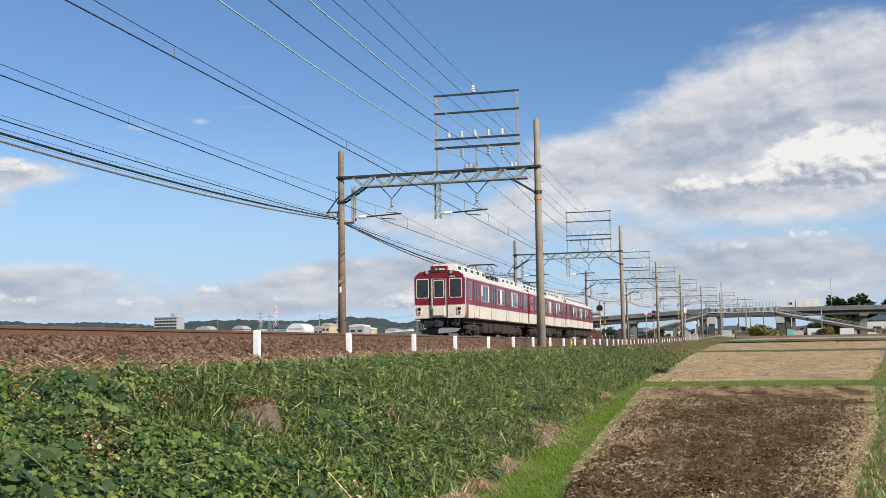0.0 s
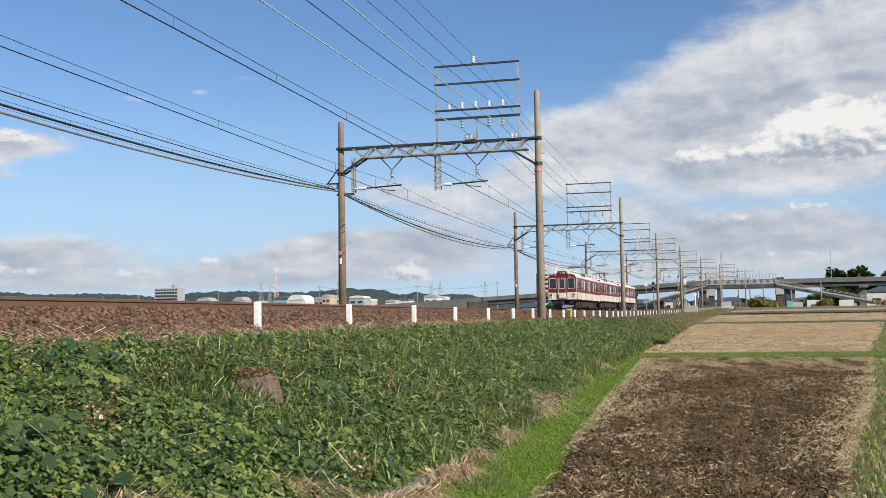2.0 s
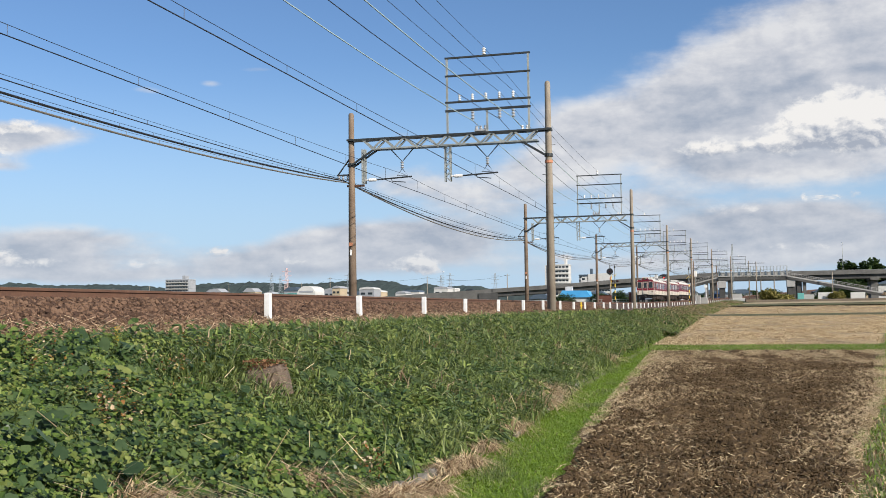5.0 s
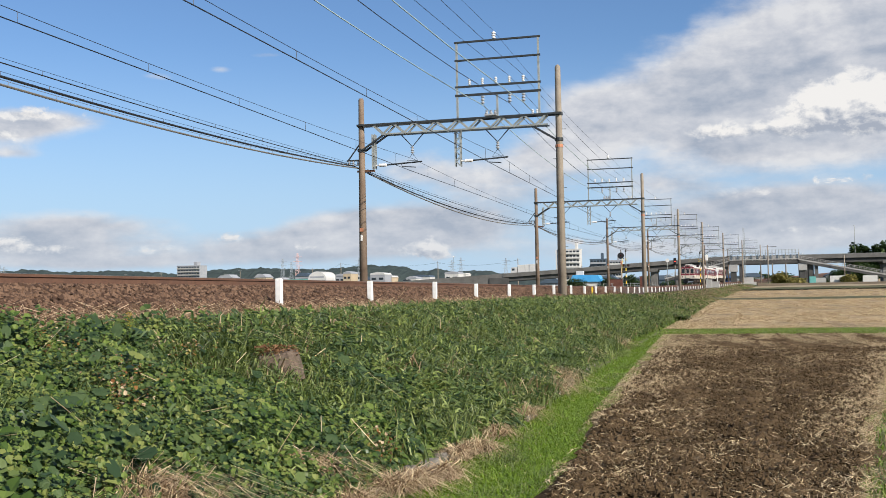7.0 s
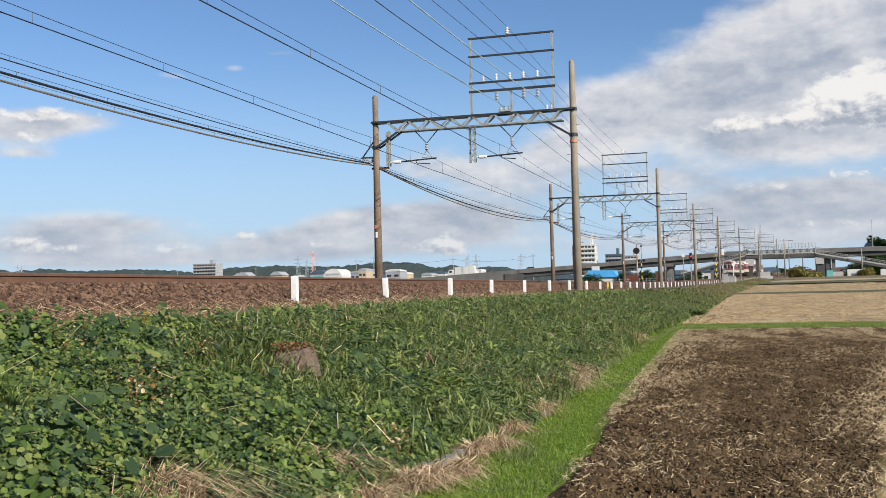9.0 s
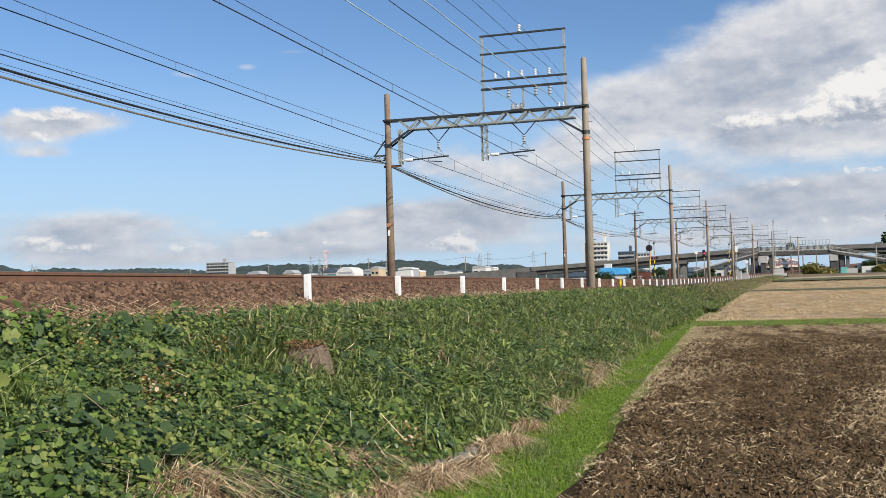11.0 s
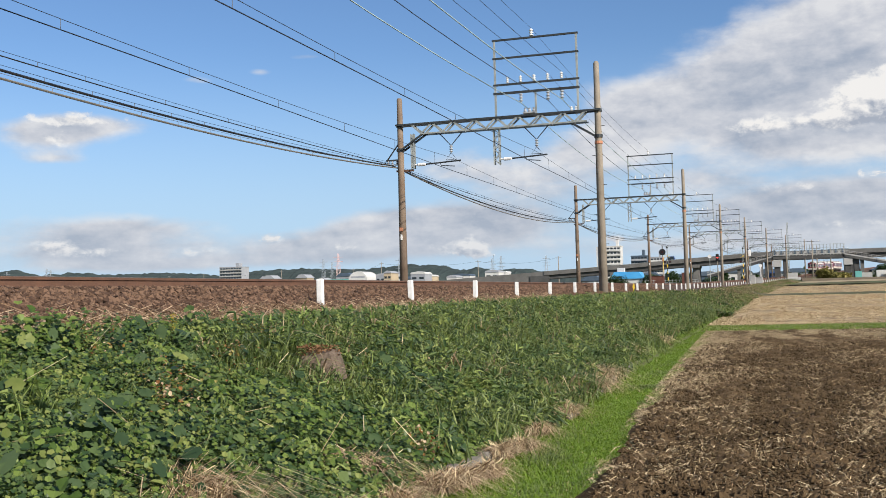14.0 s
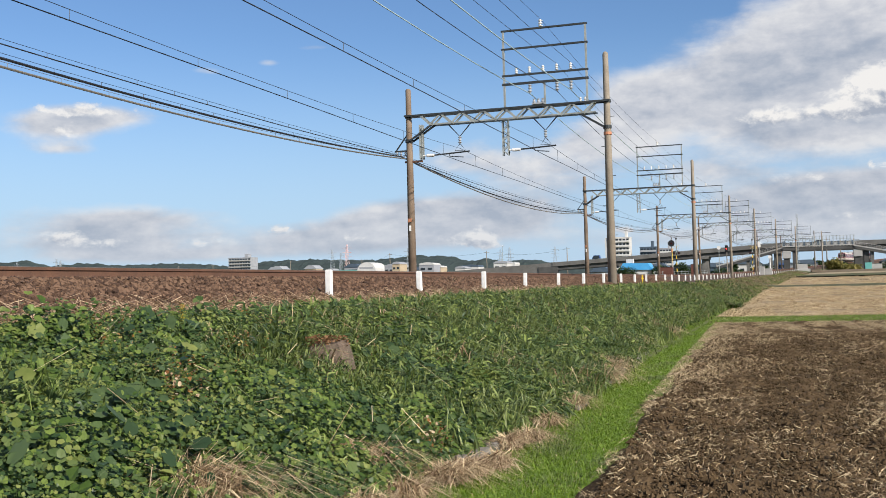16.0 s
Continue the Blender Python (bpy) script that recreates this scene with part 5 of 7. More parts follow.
def cab(car):
    f = -LONG
    end = part("end_wall", Geo().prism(rounded_rect(-HALF, HALF, 1.78, 3.30, 0.16, 4), f - 0.10, f + 0.3), M_RED, car, "maroon cab end")
    part("end_panel", Geo().prism(section(1.10, 1.80), f - 0.10, f + 0.3), M_CREAM, car, "cream lower cab end")
    o = [(-HALF + 0.02, 3.10), (HALF - 0.02, 3.10), (HALF - 0.06, 3.32), (1.10, 3.50), (0.6, 3.60), (-0.6, 3.60), (-1.10, 3.50), (-HALF + 0.06, 3.32)]
    part("cab_roof", Geo().prism(o, f - 0.08, f + 0.45), M_RED, car, "maroon cab roof edge")
    for x0, x1 in ((-1.26, -0.56), (0.56, 1.26)):
        w = part("cab_window", front_plate(Geo(), x0, x1, 2.14, 3.16, f - 0.12, f - 0.05), M_CREAM, car, "cream-framed cab window")
        part("pane", front_plate(Geo(), x0 + 0.045, x1 - 0.045, 2.185, 3.115, f - 0.127, f - 0.08, 0.05), M_GLASS, w)
    d = part("end_door", front_plate(Geo(), -0.42, 0.42, 1.12, 3.22, f - 0.135, f - 0.05, 0.07), M_CREAM, car, "end door with cream gangway frame")
    part("door_leaf", front_plate(Geo(), -0.35, 0.35, 1.75, 3.14, f - 0.142, f - 0.06, 0.05), M_RED, d)
    part("door_window", front_plate(Geo(), -0.29, 0.29, 2.14, 3.09, f - 0.150, f - 0.06, 0.05), M_CREAM, d)
    part("pane", front_plate(Geo(), -0.245, 0.245, 2.185, 3.045, f - 0.156, f - 0.06, 0.04), M_GLASS, d)
    part("step_plate", Geo().box((0.0, f - 0.20, 1.45), (0.62, 0.10, 0.46), 0.02), M_CREAM, d, "cream folded gangway plate")
    g = Geo()
    for s in (-1, 1):
        g.poly([(s * 0.46, f - 0.16, 1.15), (s * 0.46, f - 0.16, 3.2)], 0.022, 6)
    g.poly([(-0.46, f - 0.16, 3.2), (0.46, f - 0.16, 3.2)], 0.022, 6).poly([(-0.46, f - 0.16, 1.15), (0.46, f - 0.16, 1.15)], 0.022, 6)
    part("door_rail", g, M_STEEL_DARK, d)
    box = part("destination_box", Geo().box((0, f + 0.05, 3.64), (0.92, 0.34, 0.36), 0.04), M_RED, car, "maroon destination box")
    part("destination_sign", Geo().box((0.06, f - 0.125, 3.64), (0.64, 0.02, 0.20), 0.006), M_BLACK, box)
    for x, w in ((-0.14, 0.16), (0.10, 0.14), (0.27, 0.12)):
        part("sign_bar", Geo().box((x, f - 0.14, 3.64), (w, 0.014, 0.10)), M_GREEN_SIGN if x < 0 else M_CREAM, box)
    for s in (-1, 1):
        h = part("headlamp", Geo().lathe((s * 0.66, f + 0.05, 3.48), [(0, 0.105), (0.16, 0.11), (0.19, 0.10), (0.19, 0.08)], 16, (0, -1, 0)), M_BLACK, car, "round headlamp in a dark rim")
        part("lens", Geo().lathe((s * 0.66, f - 0.13, 3.48), [(0, 0.10), (0.025, 0.09), (0.045, 0.04)], 16, (0, -1, 0)), M_LAMP_GLASS, h)
        t = part("tail_lamp", front_plate(Geo(), s * 1.10 - 0.13, s * 1.10 + 0.13, 1.27, 1.70, f - 0.14, f - 0.05, 0.07), M_CREAM, car, "cream tail lamp housing")
        part("lens", Geo().lathe((s * 1.10, f - 0.13, 1.57), [(0, 0.10), (0.03, 0.09)], 14, (0, -1, 0)), M_TAIL, t)
        part("lens", Geo().lathe((s * 1.10, f - 0.13, 1.38), [(0, 0.065), (0.03, 0.06)], 12, (0, -1, 0)), M_BLACK, t)
        part("wiper", Geo().poly([(s * 0.9, f - 0.15, 2.12), (s * 0.75, f - 0.15, 2.55)], 0.012, 5), M_BLACK, car)
        part("grab_rail", Geo().poly([(s * 1.385, f + 0.12, 1.3), (s * 1.41, f + 0.1, 1.35), (s * 1.41, f + 0.1, 2.9)], 0.015, 5), M_ALU, car)
    part("number_bars", Geo().box((0.74, f - 0.105, 3.25), (0.30, 0.012, 0.07)).box((0.68, f - 0.105, 1.26), (0.22, 0.012, 0.05)), [M_ALU], car, "small pale number bars")
    # below the cab
    part("coupler", Geo().box((0, f - 0.25, 0.80), (0.34, 0.7, 0.30), 0.04).box((0, f - 0.62, 0.80), (0.26, 0.16, 0.40), 0.05), M_BLACK, car, "black coupler")
    g = Geo().prism([(-0.02, 0.30), (0.95, 0.36), (1.22, 0.56), (0.15, 0.60), (-0.02, 0.52)], f - 0.30, f - 0.24)
    part("snow_plough", g, M_GREY_SKIRT, car, "bent grey rail guard")
    g = Geo().prism([(0.02, 0.26), (-0.95, 0.30), (-1.22, 0.50), (-0.15, 0.60), (0.02, 0.52)], f - 0.10, f - 0.04)
    part("snow_plough", g, M_BLACK, car)
    part("front_gear", Geo().box((-0.6, f + 0.25, 0.80), (0.6, 0.5, 0.45), 0.04), M_BLACK, car)
    part("front_gear", Geo().box((0.75, f + 0.3, 0.86), (0.4, 0.4, 0.35), 0.04), M_BLACK, car)
    g = Geo()
    for x in (-1.15, -0.95, -0.5, 0.45, 0.9, 1.1):
        g.poly([(x, f - 0.05, 1.10), (x * 0.98, f - 0.12, 0.85), (x, f - 0.04, 0.62)], 0.022, 5)
    part("hoses", g, M_BLACK, car)


def plain_end(car, s):
    part("end_wall", Geo().box((0, s * (LONG + 0.02), 2.35), (2.62, 0.06, 2.3), 0.02), M_RED, car)
    part("gangway", Geo().box((0, s * (LONG + 0.17), 2.15), (1.1, 0.32, 2.05), 0.05), M_BLACK, car, "black bellows gangway")


def train_car(first, last, raised):
    car = thing("train_car", "maroon and cream electric train car with pale roof", "train car", group="cars of the train")
    part("lower_side", Geo().prism(section(1.10, 1.802), -LONG, LONG), M_CREAM, car, "cream lower side")
    part("upper_side", Geo().prism(section(1.802, 3.20), -LONG, LONG), M_RED, car, "maroon upper side")
    o = [(-HALF - 0.015, 3.20), (HALF + 0.015, 3.20), (HALF + 0.01, 3.30), (1.22, 3.46), (0.85, 3.58), (0.4, 3.64), (-0.4, 3.64), (-0.85, 3.58), (-1.22, 3.46), (-HALF - 0.01, 3.30)]
    part("roof", Geo().prism(o, -LONG - 0.02, LONG + 0.02), M_ROOF, car, "pale grey roof with cream edge")
    for s in (-1, 1):
        part("gutter", Geo().box((s * (HALF + 0.004), 0, 3.26), (0.03, 2 * LONG, 0.09), 0.01), M_CREAM, car, "cream gutter edge")
        part("sill", Geo().box((s * (HALF + 0.005), 0, 1.09), (0.04, 2 * LONG, 0.06)), M_UNDER, car)
    # doors and windows
    doors = (-7.1, -2.4, 2.3, 7.0)
    for s in (-1, 1):
        for yd in doors:
            d = part("door", side_plate(Geo(), s, yd - 0.66, yd + 0.66, 1.80, 3.12, 0.004, 0.04), M_RED, car, "double sliding door")
            part("door_foot", side_plate(Geo(), s, yd - 0.66, yd + 0.66, 1.14, 1.80, 0.004, 0.02), M_CREAM, d)
            part("door_gap", Geo().box((s * (HALF + 0.006), yd, 2.12), (0.01, 0.014, 1.94)), M_UNDER, d)
            for e in (-0.67, 0.67):
                part("door_edge", Geo().box((s * (HALF + 0.007), yd + e, 2.12), (0.012, 0.014, 1.96)), M_UNDER, d)
            for e in (-0.33, 0.33):
                part("door_window", side_plate(Geo(), s, yd + e - 0.19, yd + e + 0.19, 2.12, 2.98, 0.012, 0.06), M_GLASS, d)
            part("step", Geo().box((s * (HALF + 0.03), yd, 1.15), (0.06, 1.3, 0.03)), M_ALU, d)
        spans = [((doors[i] + doors[i + 1]) / 2, 2) for i in range(3)] + [(8.95, 1)] + ([(-8.95, 1)] if not first else [(-8.65, 1)])
        for k, (yw, panes) in enumerate(spans):
            half = 1.12 if panes == 2 else 0.50
            if yw == -8.65:
                half = 0.30
            w = part("window", side_plate(Geo(), s, yw - half, yw + half, 2.08, 3.02, 0.010, 0.06), M_ALU, car, "aluminium-framed window")
            for j in range(panes):
                c = yw if panes == 1 else yw + (-0.55 if j == 0 else 0.55)
                hw = half - 0.05 if panes == 1 else 0.49
                part("pane", side_plate(Geo(), s, c - hw, c + hw, 2.12, 2.98, 0.016, 0.04), M_GLASS, w)
                if panes == 2:
                    lo = 2.40 if (k + j) % 3 == 0 else 2.13
                    edge = c - hw + 0.01 if (k + j) % 2 == 0 else c + hw - 0.27
                    part("blind", side_plate(Geo(), s, edge, edge + 0.26, lo, 2.97, 0.019, 0.02), M_CURTAIN, w, "pale drawn blind")
        if first:
            c = part("cab_door", side_plate(Geo(), s, -9.70, -9.15, 1.14, 3.10, 0.006, 0.05), M_RED, car)
            part("cab_post", Geo().box((s * (HALF + 0.012), -9.86, 2.2), (0.03, 0.10, 2.0), 0.01), M_CREAM, car, "cream corner strip")
            part("pane", side_plate(Geo(), s, -9.62, -9.26, 2.12, 2.98, 0.014, 0.05), M_GLASS, c)
    # roof equipment
    ys = [y for y in [-8.3 + 1.56 * i for i in range(12)] if not (raised and -1.2 < y < 3.4)]
    for y in ys:
        u = part("roof_cooler", Geo().prism([(-0.74, 3.60), (0.74, 3.60), (0.66, 3.92), (0.52, 4.02), (-0.52, 4.02), (-0.66, 3.92)], y - 0.61, y + 0.61), M_ROOF, car, "pale grey roof cooler")
        for s in (-1, 1):
            part("grille", Geo().box((s * 0.705, y, 3.80), (0.06, 0.5, 0.16)), M_STEEL_DARK, u)
    if raised:
        pantograph(car, 1.0)
        g = Geo()
        for y, l in ((-0.9, 0.5), (2.9, 0.7)):
            g.box((0.3, y, 3.78), (0.6, l, 0.26), 0.03)
        part("roof_switch_gear", g, M_STEEL_DARK, car)
    # underframe
    part("underframe", Geo().box((0, 0, 0.98), (2.3, 19.6, 0.2), 0.02), M_UNDER, car)
    r = random.Random(12 + first * 3 + last * 5)
    for s in (-1, 1):
        y = -4.6
        while y < 4.4:
            l = r.choice((0.7, 1.1, 1.6, 2.2))
            h = r.choice((0.45, 0.55, 0.62))
            part("equipment_box", Geo().box((s * 0.92, y + l / 2, 0.90 - h / 2), (0.62, l, h), 0.03), M_UNDER, car, "brown dusty equipment box")
            y += l + r.uniform(0.12, 0.5)
    g = Geo()
    g.poly([(1.15, -9.3, 0.86), (1.15, 9.3, 0.86)], 0.03, 6).poly([(-1.15, -9.3, 0.86), (-1.15, 9.3, 0.86)], 0.03, 6)
    part("pipe", g, M_UNDER, car)
    for y in (-6.9, 6.9):
        bogie(car, y)
    if first:
        cab(car)
        plain_end(car, 1)
    else:
        plain_end(car, -1)
        plain_end(car, 1)
    return car


CAR = 20.7
cars = [train_car(True, False, True), train_car(False, False, True), train_car(False, True, False)]
# seconds and the place of the near end along the line
RUN = ((0.0, 54.0), (0.5, 65.6), (1.0, 77.8), (1.5, 89.8), (2.0, 102.0), (2.5, 114.6), (3.0, 127.2), (3.5, 139.2), (4.0, 150.8), (5.0, 174.9), (6.0, 199.2), (7.0, 223.4),
       (8.0, 247.0), (9.0, 269.0), (10.0, 293.0), (11.5, 329.0), (12.5, 353.0), (13.5, 376.0), (14.5, 399.0), (16.0, 434.0))
for c in cars:
    c.scale = (1, 1, 1.025)


# ---- level crossing and signals beside the line ----
def crossing_gear():
    # warning posts with flashing lamps
    def warning_post(u, y, label):
        p = thing("crossing_warning_post", label, "crossing signal", line_pose(u, y, 1.45), group="crossing signals")
        for k in range(8):
            part("pole_band", Geo().lathe((0, 0, 0.5 * k), [(0, 0.075), (0.5, 0.075)], 10), M_BLACK if k % 2 else M_YELLOW, p)
        part("upper_pole", Geo().tube((0, 0, 4.0), (0, 0, 6.0), 0.06), M_STEEL, p)
        c = part("cross_sign", Geo().bar((-0.4, -0.1, 4.5), (0.4, -0.1, 5.1), 0.10, 0.03).bar((-0.4, -0.12, 5.1), (0.4, -0.12, 4.5), 0.10, 0.03), M_YELLOW, p, "yellow and black crossed boards")
        for x in (-0.25, 0.05):
            part("stripe", Geo().box((x * 1.2, -0.15, 4.8 - x * 0.8), (0.12, 0.02, 0.12)), M_BLACK, c)
        for x in (-0.38, 0.38):
            l = part("warning_lamp", Geo().lathe((x, 0.05, 3.9), [(0, 0.20), (0.04, 0.21), (0.06, 0.10)], 16, (0, -1, 0)), M_BLACK, p, "round dark warning lamp")
            part("lens", Geo().lathe((x, -0.02, 3.9), [(0, 0.10), (0.06, 0.06)], 12, (0, -1, 0)), M_TAIL, l)
        part("bell", Geo().lathe((0, 0, 6.0), [(0, 0.10), (0.10, 0.16), (0.28, 0.10), (0.3, 0.03)], 12), M_BLACK, p)
        part("lamp_arm", Geo().poly([(0, 0, 5.8), (0.0, 0, 6.4), (0.35, 0, 6.5)], 0.035), M_BLACK, p)
        return p

    warning_post(-17.6, 166, "yellow and black striped crossing warning post with lamps")
    warning_post(-8.0, 188, "yellow and black striped crossing warning post with lamps")
    # barrier machines
    for u, y in ((-18.2, 164), (-7.4, 185)):
        b = thing("barrier_machine", "orange and black striped crossing barrier machine", "barrier", line_pose(u, y, 1.45), group="crossing barriers")
        part("cabinet", Geo().box((0, 0, 0.55), (0.55, 0.5, 1.1), 0.04), M_ORANGE, b, "orange cabinet")
        for z in (0.25, 0.7):
            part("stripe", Geo().box((0, -0.262, z), (0.56, 0.02, 0.18)), M_BLACK, b)
        part("arm", Geo().tube((0.1, 0, 1.15), (0.3, 0.6, 4.9), 0.05, 0.03), M_YELLOW, b, "raised yellow barrier arm")
        part("counterweight", Geo().box((0.0, -0.3, 0.95), (0.2, 0.3, 0.3), 0.03), M_BLACK, b)
    # equipment cabinets
    for u, y, w, h, m, lab in ((-18.3, 160, 1.9, 1.7, M_REDBOX, "red-brown steel relay cabinet"), (-19.9, 168, 1.5, 1.5, M_REDBOX, "red-brown steel relay cabinet"), (-16.6, 178, 0.9, 2.2, M_REDBOX, "tall red-brown equipment cabinet"),
                              (-6.9, 192, 1.0, 1.5, M_CONC_LIGHT, "pale concrete cabinet by the crossing"), (-6.2, 197, 1.4, 1.1, M_CONC_LIGHT, "low pale concrete block by the crossing")):
        c = thing("equipment_cabinet", lab, "cabinet", line_pose(u, y, 1.40), group="equipment cabinets")
        part("body", Geo().box((0, 0, h / 2), (w, 0.8, h), 0.03), m, c)
        part("lid", Geo().box((0, 0, h + 0.03), (w + 0.12, 0.92, 0.06), 0.01), m, c)
        part("door", Geo().box((-w * 0.24, -0.41, h / 2), (w * 0.44, 0.03, h * 0.85), 0.01), m, c)
        part("door", Geo().box((w * 0.24, -0.41, h / 2), (w * 0.44, 0.03, h * 0.85), 0.01), m, c)
    # round disc on a post
    d = thing("disc_signal", "round dark disc signal on a slim post", "signal", line_pose(-17.9, 163, 1.45))
    part("post", Geo().tube((0, 0, 0), (0, 0, 6.2), 0.07), M_CONC_POLE, d)
    part("disc", Geo().lathe((0, -0.1, 5.35), [(0, 0.50), (0.05, 0.50)], 24, (0, -1, 0)), M_BLACK, d)
    part("lens", Geo().lathe((0, -0.16, 5.35), [(0, 0.12), (0.05, 0.09)], 12, (0, -1, 0)), M_TAIL, d)
    part("finial", Geo().box((0, 0, 6.1), (0.12, 0.12, 0.4)), M_BLACK, d)
    part("box", Geo().box((0.05, -0.1, 4.2), (0.22, 0.2, 0.5), 0.02), M_ORANGE, d)
    # colour light signal
    s = thing("colour_light_signal", "railway colour light signal showing red", "signal", line_pose(-17.35, 230, 0.95))
    part("post", Geo().tube((0, 0, 0), (0, 0, 6.6), 0.09), M_CONC_POLE, s)
    part("head", Geo().box((0, -0.1, 6.0), (0.62, 0.2, 1.5), 0.1), M_BLACK, s)
    for z, m in ((6.45, M_BLACK), (6.05, M_SIGNAL_RED), (5.6, M_BLACK)):
        part("lens", Geo().lathe((0, -0.2, z), [(0, 0.17), (0.04, 0.15)], 14, (0, -1, 0)), m, s, "lit red lens" if m is M_SIGNAL_RED else "")
        part("hood", Geo().lathe((0, -0.2, z + 0.12), [(0, 0.13), (0.25, 0.12)], 10, (0, -1, 0)), M_BLACK, s)
    # white repeater and small posts
    w = thing("speed_sign", "round white sign on a slim grey post", "sign", line_pose(-15.0, 200, 1.45))
    part("post", Geo().tube((0, 0, 0), (0, 0, 5.4), 0.06), M_STEEL, w)
    part("plate", Geo().lathe((0, -0.08, 5.2), [(0, 0.36), (0.04, 0.36)], 20, (0, -1, 0)), M_PORCELAIN, w)
    w = thing("crossing_sign_post", "white post with round white sign by the crossing", "sign", line_pose(-6.6, 207, 1.5))
    part("post", Geo().tube((0, 0, 0), (0, 0, 3.2), 0.09), M_WHITE, w)
    part("plate", Geo().lathe((0, -0.10, 3.2), [(0, 0.32), (0.04, 0.32)], 20, (0, -1, 0)), M_WHITE, w)
    w = thing("white_lamp_box", "white box lamp on a steel post", "lamp", line_pose(-7.0, 190, 1.45))
    part("post", Geo().tube((0, 0, 0), (0, 0, 5.4), 0.06), M_STEEL, w)
    part("box", Geo().box((0, -0.1, 5.3), (0.45, 0.35, 1.0), 0.05), M_PORCELAIN, w)


def crossing_fence():
    f = thing("crossing_fence", "low grey mesh fence beside the level crossing", "fence", kind="structure")
    for k in range(16):
        part("fence_post", Geo().box(on_line(-18.6, 150 + k * 4, 1.9), (0.08, 0.08, 1.4)), M_STEEL, f)
    for z in (1.75, 2.1, 2.45):
        part("fence_rail", Geo().poly([on_line(-18.6, 150 + k * 4, z) for k in range(16)], 0.03, 4), M_STEEL, f)


M_SIGNAL_RED = glow("lit_red_signal", (1.0, 0.03, 0.02), 4.0)
crossing_gear()
crossing_fence()


# ---- footbridge ----
def footbridge():
    Y, zd = 300.0, 9.3
    x0, x1 = -0.4, 17.8
    b = thing("footbridge", "grey concrete and steel footbridge over the railway with stairs", "footbridge")
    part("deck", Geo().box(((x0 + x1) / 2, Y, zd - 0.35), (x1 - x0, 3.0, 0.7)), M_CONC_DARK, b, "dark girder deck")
    part("parapet", Geo().box(((x0 + x1) / 2, Y - 1.5, zd + 0.35), (x1 - x0, 0.10, 0.25)), M_CONC_LIGHT, b)
    for i in range(22):
        x = x0 + (x1 - x0) * i / 21
        for dy in (-1.5, 1.5):
            part("fence_post", Geo().box((x, Y + dy, zd + 1.5), (0.08, 0.08, 3.0 if 4 < i else 2.2)), M_STEEL, b)
        if i % 2 == 0 and i < 21:
            part("panel", Geo().box((x + 0.42, Y - 1.44, zd + 0.85), (0.45, 0.04, 1.3)), M_BLUE_GREY, b, "dark fence panel")
        elif i < 21:
            part("panel", Geo().box((x + 0.42, Y - 1.44, zd + 0.70), (0.5, 0.04, 0.9)), M_CONC_LIGHT, b, "pale fence panel")
    for z in (1.0, 2.0, 2.9):
        part("rail", Geo().box(((x0 + x1) / 2, Y - 1.5, zd + z), (x1 - x0, 0.05, 0.05)), M_STEEL, b)
    for x in (0.6, 18.6):
        part("pier", Geo().box((x, Y, 4.4), (1.6, 2.4, 9.0), 0.1), M_CONC_DARK, b, "dark pier")
        part("pier_head", Geo().box((x, Y - 0.9, 7.4), (2.2, 1.4, 2.0), 0.1), M_CONC_LIGHT, b, "pale concrete pier head")
        part("pier", Geo().box((x + 2.2, Y + 0.3, 4.2), (1.4, 2.2, 8.6), 0.1), M_CONC_DARK, b)
    # stairs on both sides
    for xa, za, xb, zb, dy in ((x1, zd, 42.0, 4.2, -0.6), (x0, zd, -18.0, 4.8, 0.0)):
        n = 40
        st = part("stair", Geo().bar((xa, Y + dy, za - 0.30), (xb, Y + dy, zb - 0.30), 2.4, 0.85), M_CONC_DARK, b, "long concrete stair flight")
        part("stringer", Geo().bar((xa, Y + dy - 1.22, za + 0.12), (xb, Y + dy - 1.22, zb + 0.12), 0.06, 0.35), M_CONC_LIGHT, st)
        part("handrail", Geo().bar((xa, Y + dy - 1.22, za + 1.1), (xb, Y + dy - 1.22, zb + 1.1), 0.08), M_CONC_LIGHT, st)
        part("handrail", Geo().bar((xa, Y + dy - 1.22, za + 0.72), (xb, Y + dy - 1.22, zb + 0.72), 0.05), M_CONC_LIGHT, st)
        for i in range(n + 1):
            s = i / n
            x, z = xa + (xb - xa) * s, za + (zb - za) * s
            part("baluster", Geo().box((x, Y + dy - 1.22, z + 0.6), (0.07, 0.06, 1.0)), M_CONC_LIGHT, st)
        for s in (0.18, 0.52, 0.80):
            x, z = xa + (xb - xa) * s, za + (zb - za) * s
            part("column", Geo().box((x, Y + dy, z / 2 + 0.3), (0.9, 1.0, z - 0.8)), M_CONCRETE, st)
        if xb > 0:
            part("landing", Geo().box((xb + 1.6, Y + dy, zb - 0.3), (3.4, 2.4, 0.8)), M_CONC_DARK, st)


footbridge()


# ---- road viaduct ----
def viaduct_top(x):
    return float(np.interp(x, (-260, -136, -119, -73, -50, -31, -4, 27, 51, 200), (0.6, 4.9, 5.9, 8.2, 9.3, 10.5, 11.9, 11.9, 11.9, 11.9)))


VY = 345.0


